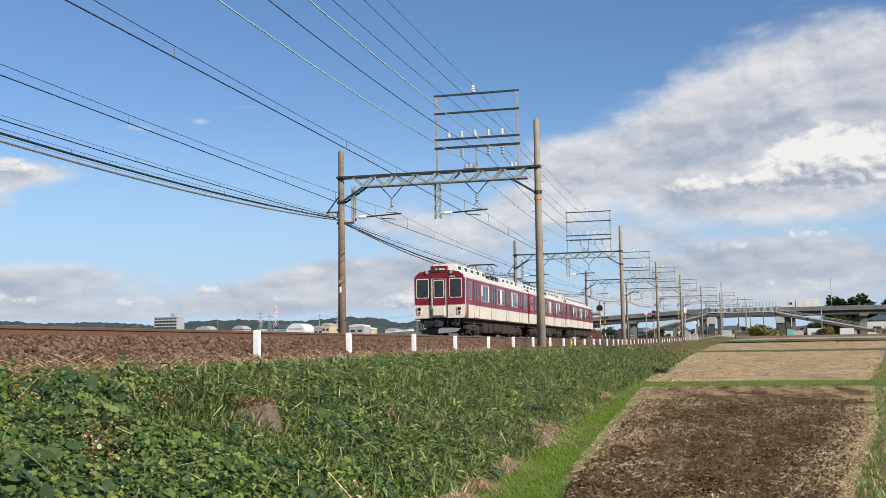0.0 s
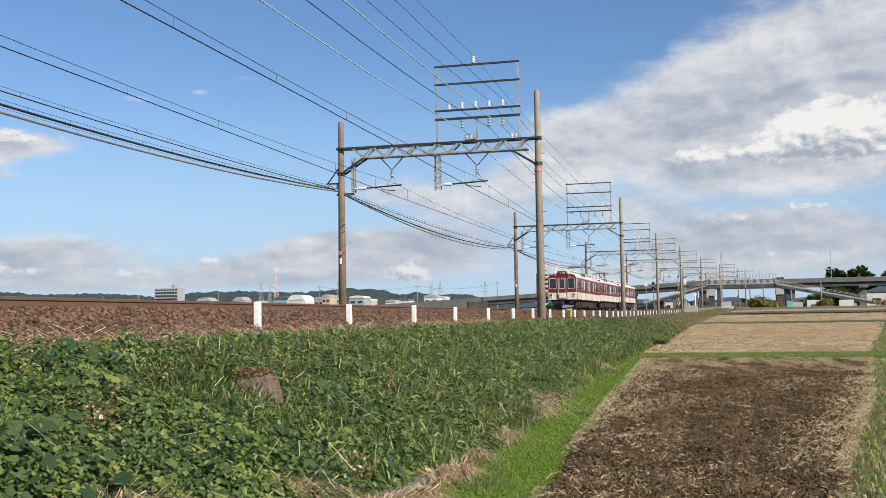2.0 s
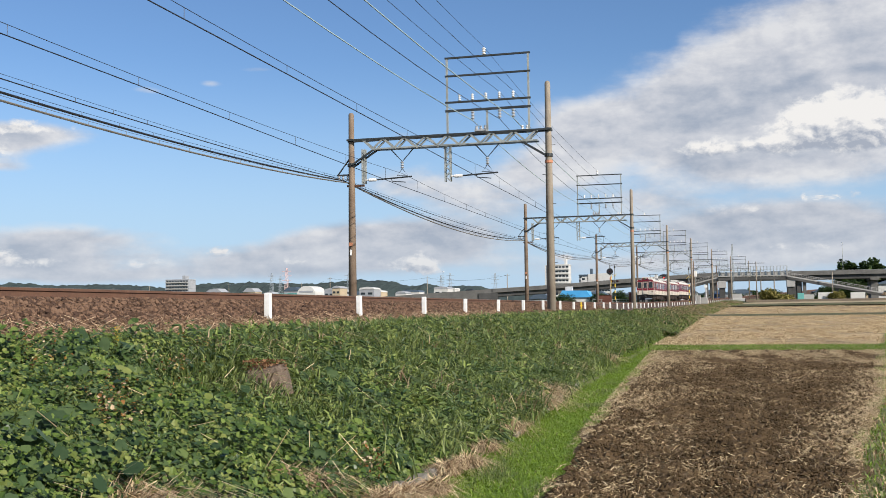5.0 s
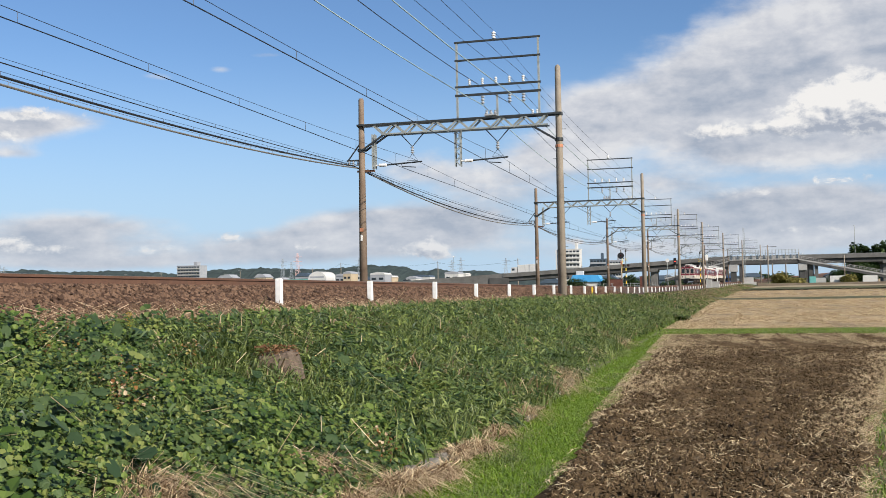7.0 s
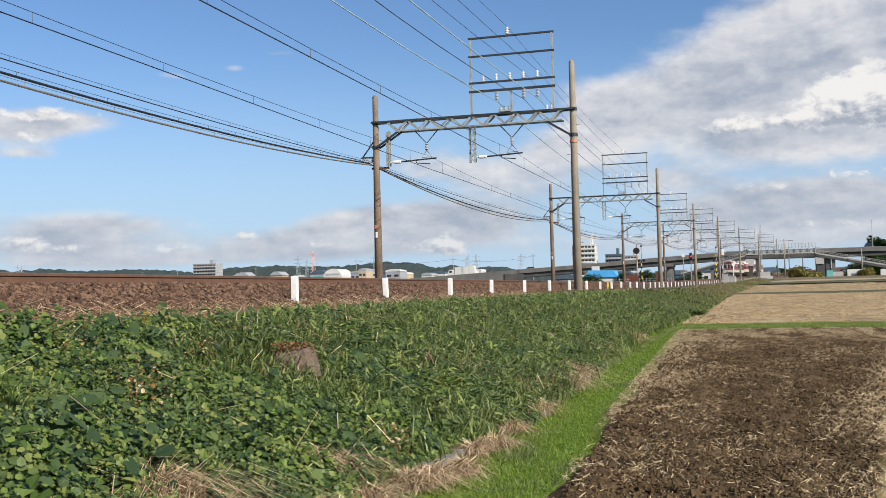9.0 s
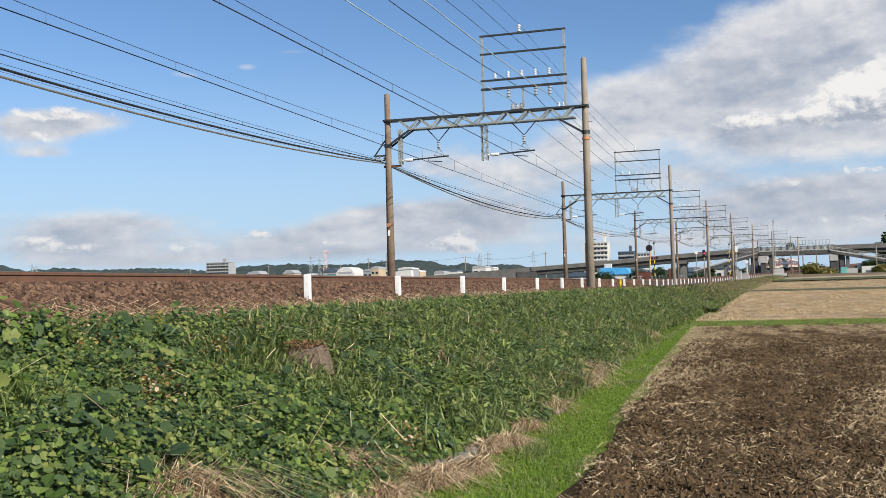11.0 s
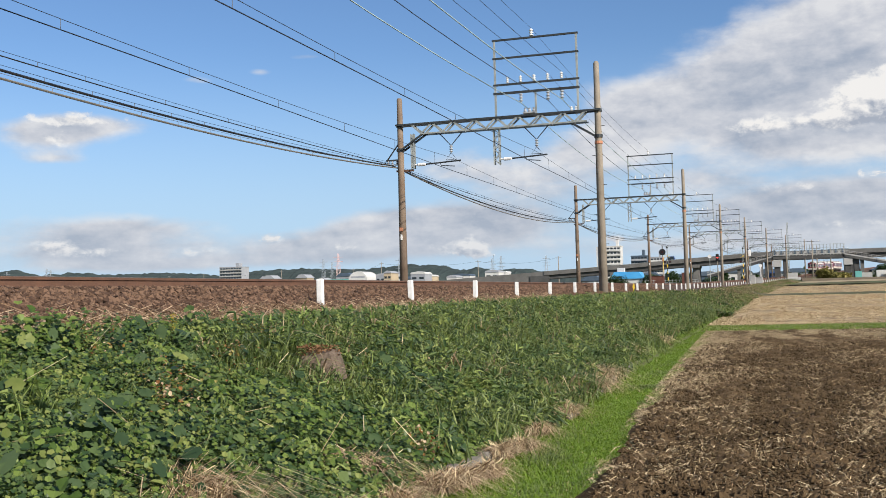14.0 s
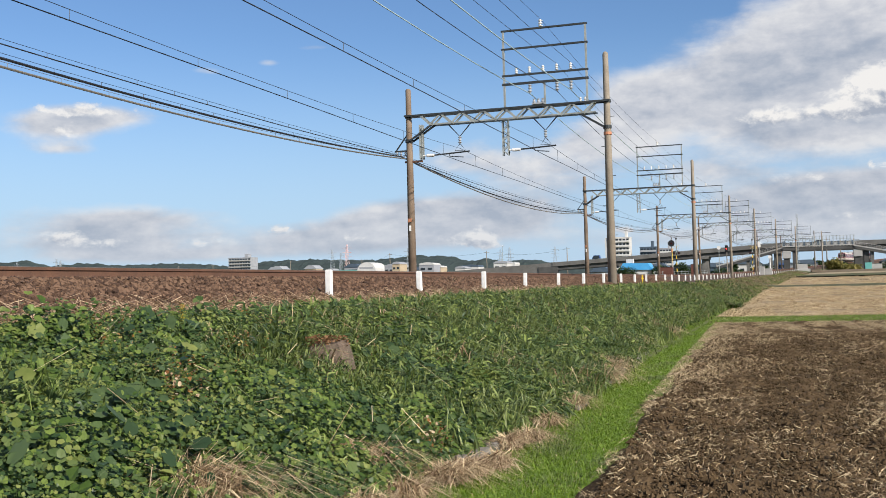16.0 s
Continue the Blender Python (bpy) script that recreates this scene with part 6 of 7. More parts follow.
def viaduct():
    v = thing("road_viaduct", "long weathered grey concrete road viaduct over the railway", "viaduct", kind="structure")
    xs = [-250, -200, -160, -136, -119, -96, -73]
    g = Geo()
    for dy in (-4.8,):
        vs = []
        for x in xs:
            vs += [(x, VY + dy, -1), (x, VY + dy, viaduct_top(x)), (x, VY - dy, viaduct_top(x)), (x, VY - dy, -1)]
        fs = [(0, 3, 2, 1), tuple(4 * (len(xs) - 1) + i for i in range(4))]
        for i in range(len(xs) - 1):
            fs += [(4 * i + k, 4 * i + (k + 1) % 4, 4 * i + 4 + (k + 1) % 4, 4 * i + 4 + k) for k in range(3)]
        g.add(vs, fs)
    part("retaining_wall", g, M_CONCRETE, v, "sloping concrete retaining wall of the ramp")
    part("abutment", Geo().box((-74.5, VY - 4.9, 3.4), (6.5, 0.5, 6.8)), M_CONC_DARK, v)
    xs = [-73, -50, -31, -17, -4, 12, 27, 51, 80, 120, 200]
    for a, b in zip(xs, xs[1:]):
        za, zb = viaduct_top(a), viaduct_top(b)
        for dy in (-4.9, 4.9):
            part("parapet", Geo().bar((a, VY + dy, za - 0.55), (b, VY + dy, zb - 0.55), 0.35, 1.1), M_CONCRETE, v, "concrete parapet")
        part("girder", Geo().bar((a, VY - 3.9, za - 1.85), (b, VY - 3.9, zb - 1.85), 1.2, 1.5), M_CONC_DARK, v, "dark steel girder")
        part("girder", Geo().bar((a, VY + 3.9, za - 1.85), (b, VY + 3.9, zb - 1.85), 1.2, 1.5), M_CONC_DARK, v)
        part("deck", Geo().bar((a, VY, za - 1.15), (b, VY, zb - 1.15), 10.4, 0.25), M_CONCRETE, v)
        part("rail_top", Geo().bar((a, VY - 4.9, za + 0.06), (b, VY - 4.9, zb + 0.06), 0.20, 0.06), M_STEEL, v)
    for x in (-50, -24, -2, 22, 45.5, 72, 100):
        z = viaduct_top(x) - 2.6
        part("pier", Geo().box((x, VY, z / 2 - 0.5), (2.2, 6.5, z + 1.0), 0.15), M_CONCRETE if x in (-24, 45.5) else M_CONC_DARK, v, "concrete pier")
        part("crosshead", Geo().box((x, VY, z - 0.1), (2.6, 9.4, 1.0), 0.1), M_CONCRETE, v)
    # noise wall and lamp columns on the deck
    part("noise_wall", Geo().box((75.5, VY - 4.7, 13.0), (46, 0.2, 2.6), 0.05), surface("grey_green_panels", (0.27, 0.31, 0.29), (0.34, 0.38, 0.36), 0.3, 0.6, 0.05, fine=2), v, "grey-green noise barrier panels")
    for x, h in ((-62, 7.5), (-14, 8.0), (36.5, 8.5), (63, 8.0), (-90, 7.0)):
        l = part("lamp_column", Geo().tube((x, VY - 4.9, viaduct_top(x)), (x, VY - 4.9, viaduct_top(x) + h), 0.09, 0.06), M_STEEL, v)
        part("lamp_head", Geo().box((x, VY - 4.4, viaduct_top(x) + h), (0.3, 1.2, 0.15), 0.04), M_PORCELAIN, l)


viaduct()


# ---- vehicles on the viaduct ----
def lorry():
    v = thing("box_lorry", "white box lorry driving over the viaduct", "lorry")
    part("cargo_box", Geo().box((1.6, 0, 2.2), (7.0, 2.4, 2.7), 0.06), M_WALL_WHITE, v, "white cargo box")
    part("box_seam", Geo().box((0.6, -1.21, 2.2), (0.12, 0.02, 2.6)), M_WALL_GREY, v)
    c = part("cab", Geo().prism([(-4.4, 0.5), (-2.1, 0.5), (-2.1, 2.9), (-3.9, 2.9), (-4.3, 1.9)], -1.15, 1.15), M_WALL_WHITE, v)
    part("windscreen", Geo().box((-4.13, 0, 2.3), (0.06, 2.0, 0.8)), M_GLASS, c)
    part("side_window", Geo().box((-3.4, -1.16, 2.2), (0.9, 0.04, 0.7), 0.01), M_GLASS, c)
    part("chassis", Geo().box((0.6, 0, 0.7), (9.0, 0.9, 0.25)), M_BLACK, v)
    for x in (-3.2, 2.6, 3.8):
        for s in (-1, 1):
            w = part("wheel", Geo().lathe((x, s * 0.85, 0.48), [(0, 0.44), (0.04, 0.48), (0.24, 0.48), (0.28, 0.44)], 18, (0, s, 0)), M_BLACK, v)
            part("rim", Geo().lathe((x, s * 1.10, 0.48), [(0, 0.25), (0.05, 0.2)], 12, (0, s, 0)), M_ALU, w)
    return v


def road_car(label, paint, tall=0.0):
    v = thing("car", label, "car", group="cars on the viaduct")
    part("body", Geo().prism([(-2.1, 0.35), (2.1, 0.35), (2.15, 0.85), (1.9, 0.98), (-1.1, 1.0), (-2.05, 0.85)], -0.82, 0.82), paint, v)
    part("cabin", Geo().prism([(-1.15, 0.98), (1.95, 0.98), (1.6, 1.50 + tall), (-0.35, 1.52 + tall)], -0.72, 0.72), paint, v)
    for s in (-1, 1):
        part("side_window", Geo().prism([(-0.85, 1.04), (1.6, 1.04), (1.4, 1.42 + tall), (-0.25, 1.44 + tall)], s * 0.73 - 0.01, s * 0.73 + 0.01), M_GLASS, v)
        for x in (-1.35, 1.35):
            part("wheel", Geo().lathe((x, s * 0.65, 0.32), [(0, 0.29), (0.03, 0.32), (0.17, 0.32), (0.2, 0.28)], 16, (0, s, 0)), M_BLACK, v)
    part("windscreen", Geo().bar((-1.10, 0, 1.02), (-0.38, 0, 1.48 + tall), 1.3, 0.02), M_GLASS, v)
    return v


M_CAR_DARK = surface("dark_car_paint", (0.02, 0.025, 0.04), (0.03, 0.035, 0.05), 1, 0.25, 0.0)
M_CAR_BLUE = surface("blue_lorry_paint", (0.025, 0.07, 0.22), (0.035, 0.09, 0.26), 1, 0.35, 0.0)
M_CAR_SILVER = surface("silver_car_paint", (0.40, 0.42, 0.45), (0.48, 0.50, 0.53), 1, 0.3, 0.0, metal=0.4)
# vehicle, seconds and where it is then, metres a second
TRAFFIC = (
    (lorry(), 0.0, 28.0, -13.5), (road_car("dark car driving over the viaduct", M_CAR_DARK, 0.15), 4.0, -5.0, -13.0), (road_car("dark small car driving down the ramp", M_CAR_DARK), 4.0, -69.0, -13.0),
    (road_car("tall blue van driving over the viaduct", M_CAR_BLUE, 0.8), 14.5, -39.0, -13.5), (road_car("silver car driving over the viaduct", M_CAR_SILVER), 11.5, 27.0, -13.5), (road_car("dark estate car driving over the viaduct", M_CAR_DARK, 0.1), 14.5, 28.5, -12.5),
)


# ---- under and behind the bridges ----
def parked_blue_van():
    v = thing("parked_lorry", "blue lorry parked beneath the footbridge", "lorry", pose(-0.6, 322, 2.4))
    part("cab", Geo().prism([(-1.2, 0.5), (1.2, 0.5), (1.2, 2.2), (0.9, 3.0), (-0.9, 3.0), (-1.2, 2.2)], -1.2, 1.0), M_CAR_BLUE, v, "blue cab")
    part("windscreen", Geo().box((0, -1.22, 2.2), (2.0, 0.05, 0.9), 0.01), M_GLASS, v)
    part("cargo_box", Geo().box((0, 3.6, 2.2), (2.4, 5.0, 2.8), 0.05), M_BLUE_GREY, v)
    for s in (-1, 1):
        for y in (-0.2, 4.5):
            part("wheel", Geo().lathe((s * 0.95, y, 0.48), [(0, 0.44), (0.05, 0.48), (0.25, 0.48), (0.28, 0.42)], 16, (s, 0, 0)), M_BLACK, v)


parked_blue_van()


def mast_with_cabinet():
    m = thing("lattice_mast", "tall slim lattice mast on a pale concrete base", "mast", pose(3.3, 280, 2.2))
    part("base", Geo().box((0.7, 0, 1.2), (2.9, 2.2, 2.4), 0.08), M_CONC_LIGHT, m, "pale concrete base")
    part("base_step", Geo().box((1.0, -0.4, 0.6), (3.6, 2.6, 1.2), 0.08), M_CONC_LIGHT, m)
    for sx in (-0.22, 0.22):
        for sy in (-0.22, 0.22):
            part("leg", Geo().tube((sx, sy, 2.6), (sx * 0.6, sy * 0.6, 15.2), 0.05), M_STEEL, m)
    g = Geo()
    for i in range(22):
        z = 2.8 + i * 0.56
        s = 1 if i % 2 else -1
        g.bar((-0.22 * s, -0.2, z), (0.22 * s, -0.2, z + 0.56), 0.04)
    part("lattice", g, M_STEEL, m)


mast_with_cabinet()


def line_mast(u, y, h, arms, label):
    p = thing("catenary_mast", label, "pole", line_pose(u, y, 1.45), group="masts beyond the crossing")
    part("pole", Geo().lathe((0, 0, -0.5), [(0, 0.19), (h, 0.12), (h + 0.05, 0.05)], 12), M_CONC_POLE, p, smooth=True)
    for z, a, b in arms:
        part("crossarm", Geo().box(((a + b) / 2, 0, z), (b - a, 0.1, 0.1)), M_STEEL_DARK, p)
        for k in range(4):
            x = a + (b - a) * (k + 0.5) / 4
            part("insulator", insulator((x, 0, z + 0.05), 1, 0.2, 0.06), M_PORCELAIN, p)


line_mast(-2.0, 286, 10.5, ((9.6, -2.2, 2.2), (6.5, -3.5, 0.2)), "concrete mast with crossarms beyond the crossing")
line_mast(1.0, 305, 8.5, ((7.6, -1.2, 1.2),), "concrete pole with a short crossarm")
line_mast(-4.5, 325, 9.5, ((8.4, -2.5, 1.0),), "concrete mast with a crossarm near the viaduct")
line_mast(3.5, 318, 9.0, ((8.0, -1.4, 1.4),), "concrete pole with a short crossarm")
line_mast(16.5, 296, 7.6, (), "plain slender concrete pole beside the stair")


def shrub(name, x, y, z, w, h, n, material, label, category="shrub", size=0.35, seed=0):
    r = np.random.default_rng(seed + 40)
    d = r.normal(size=(n, 3))
    d /= np.linalg.norm(d, axis=1)[:, None]
    rad = r.random(n) ** 0.35
    lump = np.array([1 + 0.35 * noise.noise((a * 2 + seed, b * 2, c * 2)) for a, b, c in d])
    px, py, pz = x + d[:, 0] * rad * lump * w / 2, y + d[:, 1] * rad * lump * w / 2, z + h * 0.5 + d[:, 2] * rad * lump * h / 2
    return leaves(name, px, py, np.maximum(pz, z), r.uniform(0.6, 1.3, n) * size, 0.2, [material], label, category)


def tree(x, y, z, w, h, label, material=None, seed=0, n=4200, size=1.1):
    t = thing("tree", label, "tree", pose(x, y, z), group="trees")
    trunk = Geo().lathe((0, 0, -0.3), [(0, 0.05 * h * 0.6), (h * 0.3, 0.035 * h * 0.6), (h * 0.8, 0.01 * h)], 8)
    part("trunk", trunk, surface("grey_bark", (0.06, 0.05, 0.04), (0.12, 0.10, 0.08), 3, 0.9, 0.3), t)
    r = random.Random(seed)
    for k in range(5):
        a = r.uniform(0, 6.28)
        part("limb", Geo().tube((0, 0, h * (0.25 + 0.08 * k)), (math.cos(a) * w * 0.32, math.sin(a) * w * 0.32, h * (0.5 + 0.09 * k)), 0.012 * h, 0.004 * h, 6), M_BARK, t)
    crown = shrub("crown", 0, 0, h * 0.22, w, h * 0.80, n, material or M_TREE, "", "", size, seed)
    crown.parent = t
    for key in ("label", "category", "kind"):
        if key in crown:
            del crown[key]
    return t


M_BARK = surface("limb_bark", (0.05, 0.042, 0.034), (0.10, 0.085, 0.07), 3, 0.9, 0.2)
tree(55.5, 420, 1.0, 11.5, 16.5, "dark rounded evergreen tree beyond the viaduct", seed=1)
tree(47.0, 424, 1.0, 9.0, 16.2, "dark rounded evergreen tree beyond the viaduct", seed=2)
tree(66.0, 415, 1.0, 8.5, 16.5, "brown-green tree beyond the viaduct", M_YELLOWISH, 3)
tree(38, 335, 1.2, 9.0, 7.5, "dark green tree below the viaduct", seed=4, size=0.4)
tree(31, 325, 1.2, 7.0, 5.5, "dark green tree below the viaduct", seed=5, size=0.4)
for k, (x, y, w, h) in enumerate(((-20, 480, 12, 7.5), (-4, 500, 13, 7.0), (12, 520, 14, 8.0), (26, 560, 15, 8.5), (70, 470, 12, 8.0), (84, 440, 12, 7.5), (-52, 460, 13, 6.5), (-36, 500, 14, 7.5), (96, 400, 11, 8.0))):
    tree(x, y, 0.3, w, h, "dark tree far beyond the viaduct", seed=20 + k, n=1700, size=1.1)
tree(-33.0, 228, 0.2, 6.0, 4.3, "round dark green tree beside the blue-roofed shed", seed=6, size=0.3, n=2000)
tree(-26.5, 236, 0.2, 5.0, 4.6, "round dark green tree beside the blue-roofed shed", seed=7, size=0.3, n=2000)
tree(-22.5, 244, 0.2, 4.0, 5.2, "dark green tree near the crossing", seed=8, size=0.3, n=1600)
# leafy masses added to darken the view under the deck, for unclear clutter
for k, (x, y, w, h) in enumerate(((-66, 366, 13, 3.6), (-48, 368, 12, 4.2), (-33, 366, 13, 4.8), (-19, 372, 12, 5.0), (-7, 376, 12, 5.2), (6, 384, 13, 5.4), (19, 392, 14, 5.6), (33, 384, 13, 5.2))):
    shrub("hedge", x, y, 0.2, w, h, 1500, M_TREE, "dark leafy filler added for the dim clutter behind the viaduct", "hedge", 0.6, 60 + k)
shrub("reed_clump", 12.4, 292, 2.3, 4.4, 3.4, 1500, M_YELLOWISH, "yellow-green clump of tall reeds below the footbridge", "reeds", 0.5, 1)
shrub("reed_clump", 16.0, 291, 2.3, 6.5, 2.0, 1200, M_YELLOWISH, "yellow-green clump of low reeds below the footbridge", "reeds", 0.45, 2)
shrub("reed_clump", 29.5, 293, 2.3, 4.5, 2.6, 900, M_YELLOWISH, "dry yellow-green weeds below the stair", "reeds", 0.45, 3)
shrub("reed_clump", 47.0, 280, 2.2, 14.0, 2.6, 2200, M_DRY, "dry brown reeds on the field's far edge", "reeds", 0.5, 4)
for x, w, h, m, lab in ((22.5, 3.2, 1.9, M_CONC_LIGHT, "pale sheet fence panel below the footbridge"), (27.2, 4.2, 2.4, M_WALL_WHITE, "white sheet fence panel below the stair"), (35.0, 3.6, 2.3, M_WALL_WHITE, "white sheet fence panel below the stair"), (20.7, 1.6, 2.3, M_TEAL, "teal tarpaulin-covered crate below the footbridge")):
    g = Geo().box((0, 0, h / 2), (w, 0.3 if m is not M_TEAL else 1.6, h), 0.04)
    solid("fence_panel" if m is not M_TEAL else "covered_crate", g, m, lab, "fence" if m is not M_TEAL else "crate", pose(x, 294, 2.35))


def shed():
    s = thing("shed", "low pale shed with a bright blue sheet roof", "shed", pose(-31.5, 238, 0.2))
    part("wall", Geo().box((0, 0, 1.9), (6.6, 6.0, 3.8)), M_WALL_WHITE, s)
    part("roof", Geo().prism([(-3.8, 3.7), (3.6, 3.7), (2.6, 5.2), (-2.9, 5.3)], -3.4, 3.4), M_BLUE_ROOF, s, "bright blue sheet roof")
    part("roof_vent", Geo().box((-1.6, -1, 5.7), (1.6, 1.4, 1.0), 0.05), M_WALL_WHITE, s)
    for x in (-1.8, 1.2):
        part("window", Geo().box((x, -3.02, 2.2), (1.3, 0.08, 1.0), 0.02), M_GLASS, s)


shed()


def block_of_flats(x, y, z, w, d, h, floors, bays, label, wall, face, side="front", stripes=0):
    b = thing("apartment_block", label, "apartment block", pose(x, y, z))
    part("wall", Geo().box((0, 0, h / 2), (w, d, h)), wall, b)
    part("roof", Geo().box((0, 0, h + 0.3), (w + 0.4, d + 0.4, 0.6)), wall, b)
    part("stair_tower", Geo().box((w * 0.22, 0, h + 2.2), (w * 0.14, d * 0.5, 4.0), 0.1), wall, b)
    fh = h / floors
    for f in range(floors):
        bal = part("balcony", Geo().box((0, -d / 2 - 0.6, f * fh + 0.65), (w * 0.96, 1.2, 1.1)), face, b, "long balcony front")
        for k in range(bays):
            wx = -w * 0.48 + w * 0.96 * (k + 0.5) / bays
            part("window", Geo().box((wx, -d / 2 - 0.04, f * fh + fh * 0.62), (w * 0.96 / bays * 0.72, 0.1, fh * 0.42)), M_GLASS, b)
    for k in range(stripes):
        part("fin", Geo().box((-w / 2 - 0.3, -d / 2 + d * (k + 0.5) / stripes, h / 2), (0.7, d / stripes * 0.4, h * 1.02)), M_WALL_GREY, b)
    return b


# white block in mid grey: half a passing cloud's shadow in the colours
block_of_flats(-497, 900, 0, 24, 14, 33, 11, 8, "white apartment block greyed for cloud shadow, with rows of balconies", M_WALL_GREY, M_CONC_LIGHT)
block_of_flats(-94.8, 652, 0, 9.0, 10, 28, 10, 4, "tall white apartment block with dark balconies", M_WALL_WHITE, M_WALL_WHITE)
t = thing("apartment_wing", "white apartment wing with dark vertical stripes", "apartment block", pose(-102.3, 652, 0))
part("wall", Geo().box((0, 0, 14.2), (6.2, 9, 28.4)), M_WALL_WHITE, t)
for x in (-1.6, 0.9):
    part("stripe", Geo().box((x, -4.52, 14.2), (1.1, 0.1, 28.0)), M_BLUE_GREY, t, "dark vertical window stripe")
block_of_flats(-79.5, 655, 0, 10, 10, 21.5, 8, 5, "dark grey apartment block with balconies", M_BLUE_GREY, M_WALL_GREY)
block_of_flats(-69.5, 660, 0, 7.5, 10, 20.5, 8, 4, "grey apartment block with balconies", M_WALL_GREY, M_WALL_WHITE)


def factory():
    f = thing("factory_hall", "white factory hall with a rounded roof", "factory", pose(-161.5, 400, 0))
    o = [(-4, 0), (4, 0), (4, 8.5)] + [(4 * math.cos(radians(a)), 8.5 + 3.4 * math.sin(radians(a))) for a in range(15, 180, 15)] + [(-4, 8.5)]
    part("hall", Geo().prism(o, -6, 6), M_WALL_WHITE, f)
    part("sign_bar", Geo().box((0, -6.05, 9.6), (6.0, 0.1, 0.7)), M_WALL_GREY, f)
    for x in (-3, 0, 3):
        part("window", Geo().box((x, -6.05, 7.2), (1.8, 0.1, 0.8)), M_GLASS, f)
    r = random.Random(21)
    x = -154.0
    k = 0
    while x < -100:
        w = r.uniform(3.0, 8.0)
        h = r.uniform(8.2, 10.6) - (x + 154) * 0.012
        wall = r.choice((M_WALL_WHITE, M_WALL_WHITE, M_WALL_GREY, M_WALL_TAN, M_WALL_WHITE))
        b = thing("works_building", "pale low works building beyond the railway", "building", pose(x + w / 2, 400 + r.uniform(-25, 25), 0), group="works buildings")
        part("wall", Geo().box((0, 0, h / 2), (w, 8, h)), wall, b)
        top = r.choice((M_WALL_WHITE, M_WALL_GREY, M_REDROOF, M_BLUE_GREY))
        part("roof", Geo().prism([(-w / 2 - 0.2, h - 0.05), (w / 2 + 0.2, h - 0.05), (w / 2 - 0.3, h + 0.55), (0, h + 0.9), (-w / 2 + 0.3, h + 0.55)], -4.2, 4.2), top, b)
        for q in range(2):
            part("window", Geo().box((-w * 0.25 + q * w * 0.5, -4.05, h - 1.6), (w * 0.3, 0.12, 0.8)), M_GLASS, b)
        x += w + r.uniform(-0.5, 1.2)
    # town further left, low behind the rails
    x = -330.0
    while x < -166:
        w = r.uniform(5, 12)
        h = r.uniform(9.5, 12.5)
        b = thing("house", "small pale house far beyond the railway", "house", pose(x, 520 + r.uniform(-40, 60), 0), group="far houses")
        part("wall", Geo().box((0, 0, h / 2), (w, 8, h)), r.choice((M_WALL_WHITE, M_WALL_TAN, M_WALL_GREY)), b)
        part("roof", Geo().prism([(-w / 2 - 0.4, h), (w / 2 + 0.4, h), (w * 0.2, h + 1.8), (-w * 0.2, h + 1.8)], -4.4, 4.4), r.choice((M_BLUE_GREY, M_WALL_GREY, M_REDROOF)), b)
        part("window", Geo().box((0, -4.05, h - 1.6), (w * 0.5, 0.1, 0.9)), M_GLASS, b)
        x += w + r.uniform(0, 14)
    # elevated teal railing
    g = thing("elevated_walkway", "teal steel elevated walkway on slim posts", "walkway", pose(-205, 420, 0))
    part("beam", Geo().box((8, 0, 9.1), (66, 1.2, 0.7)), M_TEAL, g)
    for i in range(22):
        part("post", Geo().box((-24 + i * 3.05, 0, 4.5), (0.35, 0.35, 9.0)), M_CONC_LIGHT, g)


M_REDROOF = surface("red_sheet_roof", (0.42, 0.07, 0.05), (0.52, 0.11, 0.08), 0.3, 0.6, 0.0)
factory()
# houses seen under the viaduct
r = random.Random(5)
for x, y, w, h, m in ((-62, 372, 8, 4.5, M_WALL_WHITE), (-52, 380, 9, 5.0, M_WALL_TAN), (-42, 375, 7, 5.2, M_WALL_WHITE), (-12, 390, 8, 6.0, M_WALL_WHITE), (58, 372, 16, 7.5, M_WALL_WHITE), (-2, 440, 10, 6.0, M_WALL_GREY), (7, 452, 9, 6.0, M_WALL_WHITE), (-14, 470, 9, 6.0, M_WALL_TAN), (9, 480, 9, 6.5, M_WALL_GREY), (45, 480, 12, 6.5, M_WALL_GREY), (57, 490, 10, 6.0, M_WALL_TAN), (-26, 420, 12, 5.5, M_BLUE_GREY), (-38, 430, 11, 5.0, M_WALL_GREY), (70, 380, 12, 7.0, M_WALL_GREY)):
    b = thing("house", "small pale house beyond the viaduct", "house", pose(x, y, 0.4), group="houses behind the viaduct")
    part("wall", Geo().box((0, 0, h / 2), (w, 7, h)), m, b)
    part("roof", Geo().prism([(-w / 2 - 0.5, h), (w / 2 + 0.5, h), (w * 0.22, h + 1.7), (-w * 0.22, h + 1.7)], -4, 4), M_BLUE_GREY, b)
    for k in range(3):
        part("window", Geo().box((-w * 0.3 + k * w * 0.3, -3.55, h * 0.65), (w * 0.16, 0.12, 1.0)), M_GLASS, b)


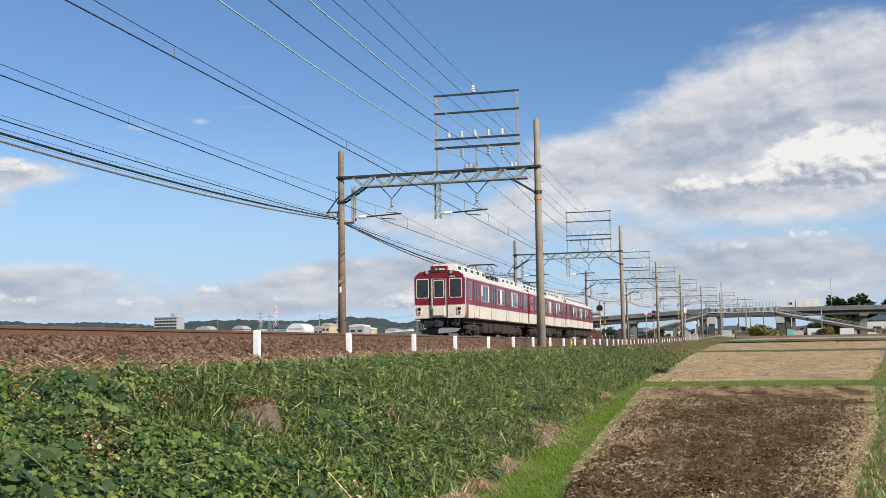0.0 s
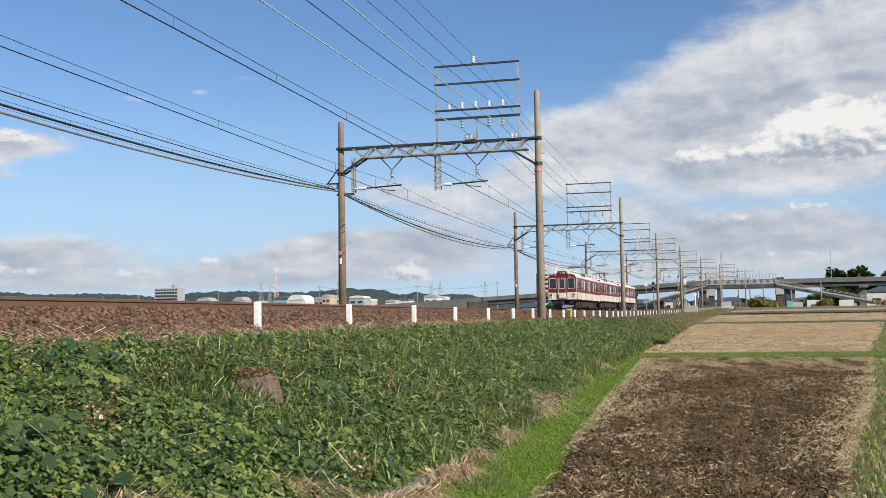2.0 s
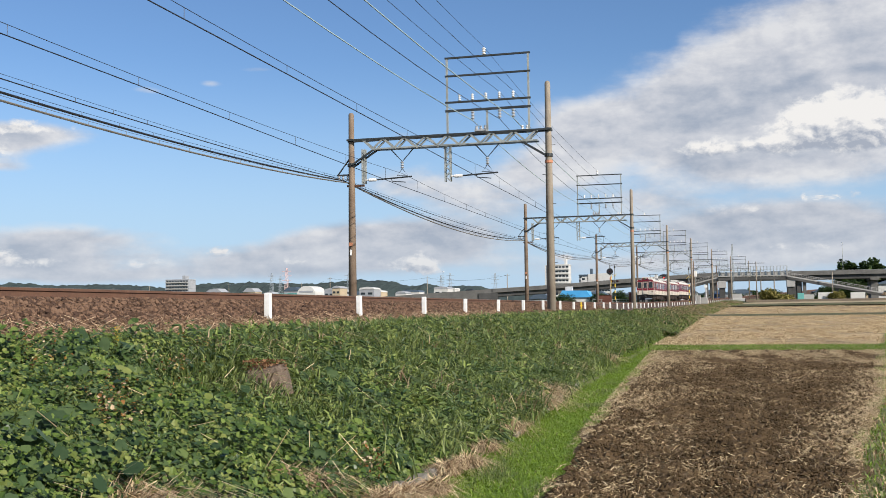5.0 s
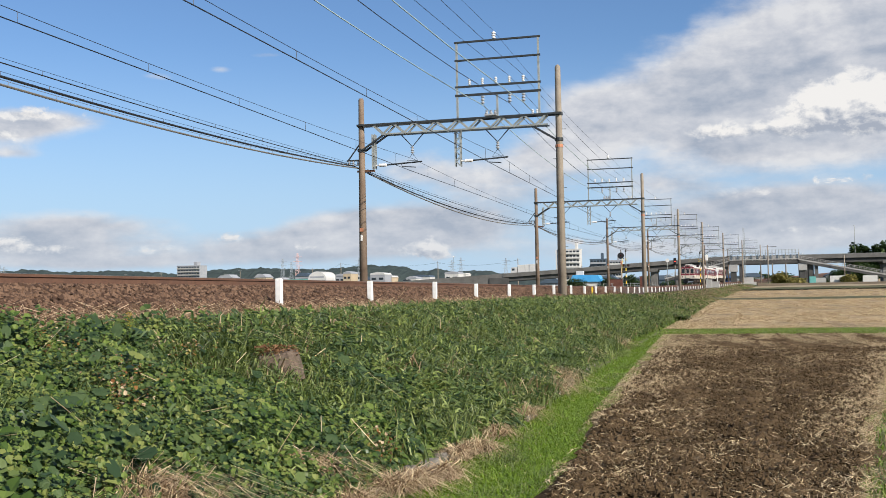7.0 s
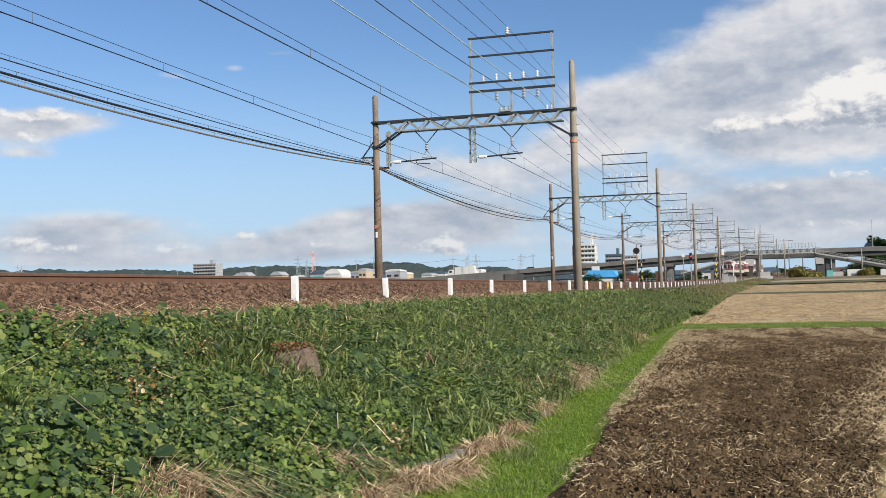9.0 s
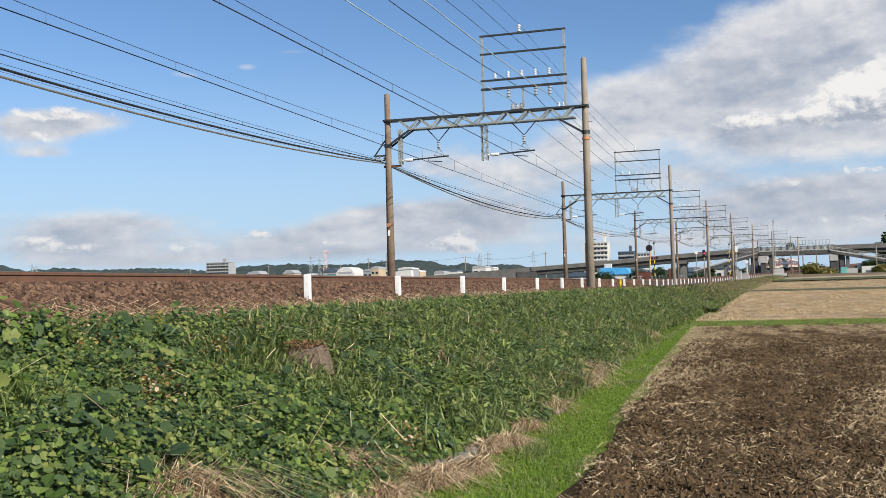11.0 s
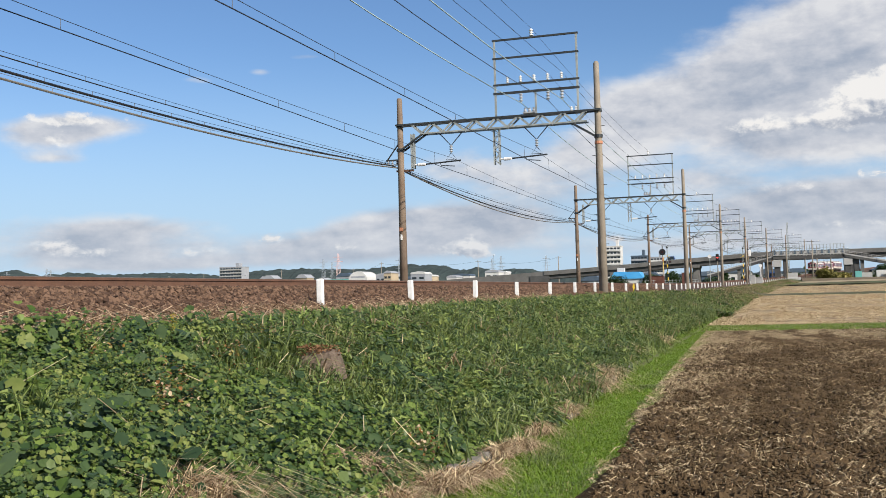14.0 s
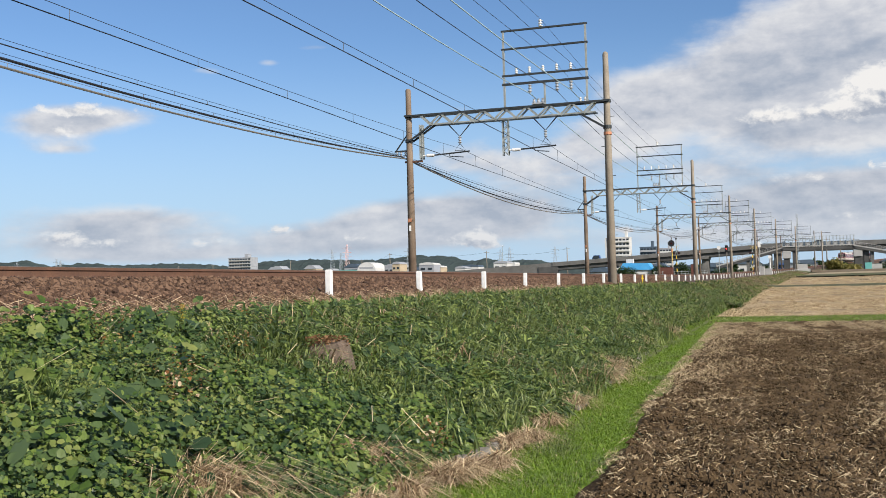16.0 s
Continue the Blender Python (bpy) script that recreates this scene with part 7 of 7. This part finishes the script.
# ---- hills and pylons ----
def hills():
    knots = ((-3200, 95), (-2600, 88), (-1895, 90), (-1825, 92), (-1765, 77), (-1672, 82), (-1557, 73), (-1398, 73), (-1260, 62), (-1126, 70), (-1010, 69), (-885, 64), (-820, 66), (-763, 71), (-697, 65), (-645, 52), (-619, 59), (-581, 50), (-531, 54), (-475, 45), (-380, 38), (-200, 30), (100, 26), (600, 30), (1500, 40))
    n = 700
    xs = np.linspace(-3200, 1500, n)
    base = np.interp(xs, [k[0] for k in knots], [k[1] for k in knots])
    vs = []
    for row, (dy, k) in enumerate(((-160, -0.3), (-120, 0.25), (-70, 0.62), (-30, 0.88), (0, 1.0), (120, 0.4))):
        for x, h in zip(xs, base):
            b = 3.6 * noise.noise((x * 0.035, row * 0.7, 4)) + 3.2 * noise.noise((x * 0.11, row * 1.3, 1)) * (k > 0)
            vs.append((x, 2200 + dy, h * k + b))
    fs = [(j * n + i, j * n + i + 1, (j + 1) * n + i + 1, (j + 1) * n + i) for j in range(5) for i in range(n - 1)]
    solid("wooded_hills", Geo().add(vs, fs), M_HILL, "low dark wooded hills on the horizon", "hills", kind="structure", smooth=False)


hills()


def pylon(x, y, h, label="slim lattice power pylon far beyond the fields", paint=None):
    p = thing("power_pylon", label, "pylon", pose(x, y, 0), group="power pylons")
    m = paint or M_STEEL_FAR
    for sx in (-1, 1):
        for sy in (-1, 1):
            part("leg", Geo().tube((sx * h * 0.07, sy * h * 0.07, 0), (sx * h * 0.012, sy * h * 0.012, h), h * 0.005, h * 0.003, 5), m, p)
    g = Geo()
    for k in range(12):
        z0, z1 = h * k / 12, h * (k + 1) / 12
        w0, w1 = h * (0.07 - 0.058 * k / 12), h * (0.07 - 0.058 * (k + 1) / 12)
        g.bar((-w0, -w0, z0), (w1, -w1, z1), h * 0.004).bar((w0, -w0, z0), (-w1, -w1, z1), h * 0.004)
    part("lattice", g, m, p)
    for z in (0.72, 0.82, 0.92):
        part("crossarm", Geo().bar((-h * 0.11, 0, h * z), (h * 0.11, 0, h * z), h * 0.008), m, p)
    return p


M_STEEL_FAR = surface("far_steel", (0.26, 0.29, 0.32), (0.34, 0.37, 0.40), 0.1, 0.7, 0.0)
M_TOWER_RED = surface("red_white_mast", (0.55, 0.16, 0.12), (0.75, 0.68, 0.66), 0.08, 0.7, 0.0)
for x, y, h in ((-930, 1700, 66), (-745, 1700, 64), (-560, 1250, 52), (-600, 1650, 66), (-386, 1500, 56), (-440, 1650, 58), (-318, 1500, 54), (-990, 1250, 54), (-1180, 1500, 62), (-1440, 1700, 70)):
    pylon(x, y, h)
pylon(-690, 1600, 74, "tall red and white telecommunication mast", M_TOWER_RED)
for k, (x, y, h) in enumerate(((-330, 560, 18.0), (-392, 620, 19.5), (-278, 560, 18.5), (-224, 540, 17.5), (-165, 430, 16.5), (-118, 420, 15.5), (-76, 380, 14.5), (-460, 640, 20.0))):
    u = thing("utility_pole", "slim grey concrete utility pole beyond the railway", "utility pole", pose(x, y, 0), group="utility poles")
    part("pole", Geo().tube((0, 0, 0), (0, 0, h), 0.22, 0.14, 8), M_CONC_POLE, u)
    part("crossarm", Geo().box((0, 0, h - 0.6), (2.2, 0.14, 0.14)), M_STEEL, u)
g = Geo()
pts = ((-460, 640, 20.0), (-392, 620, 19.5), (-330, 560, 18.0), (-278, 560, 18.5), (-224, 540, 17.5), (-165, 430, 16.5), (-118, 420, 15.5), (-76, 380, 14.5))
for a, b in zip(pts, pts[1:]):
    va, vb = Vector(a), Vector(b)
    g.poly([va.lerp(vb, i / 8) - Vector((0, 0, 6.0 * (i / 8) * (1 - i / 8) + 0.6)) for i in range(9)], 0.03, 4)
solid("power_line", g, M_WIRE, "thin power line between the utility poles", "wire")


def motions():
    for i, car in enumerate(cars):
        rows = []
        for t, y in RUN:
            c = y + 0.1 + LONG + i * CAR
            rows.append((t, line_pose(X_LEFT, c, RAIL_Z)))
        walk(car, rows)
    for vehicle, t0, x0, speed in TRAFFIC:
        rows = []
        for k in range(17):
            x = x0 + speed * (k - t0)
            slope = math.degrees(math.atan((viaduct_top(x + 3) - viaduct_top(x - 3)) / 6))
            rows.append((k, pose(x, VY - 2.0, viaduct_top(x) - 1.02, 0, -slope, 0)))
        walk(vehicle, rows)


motions()
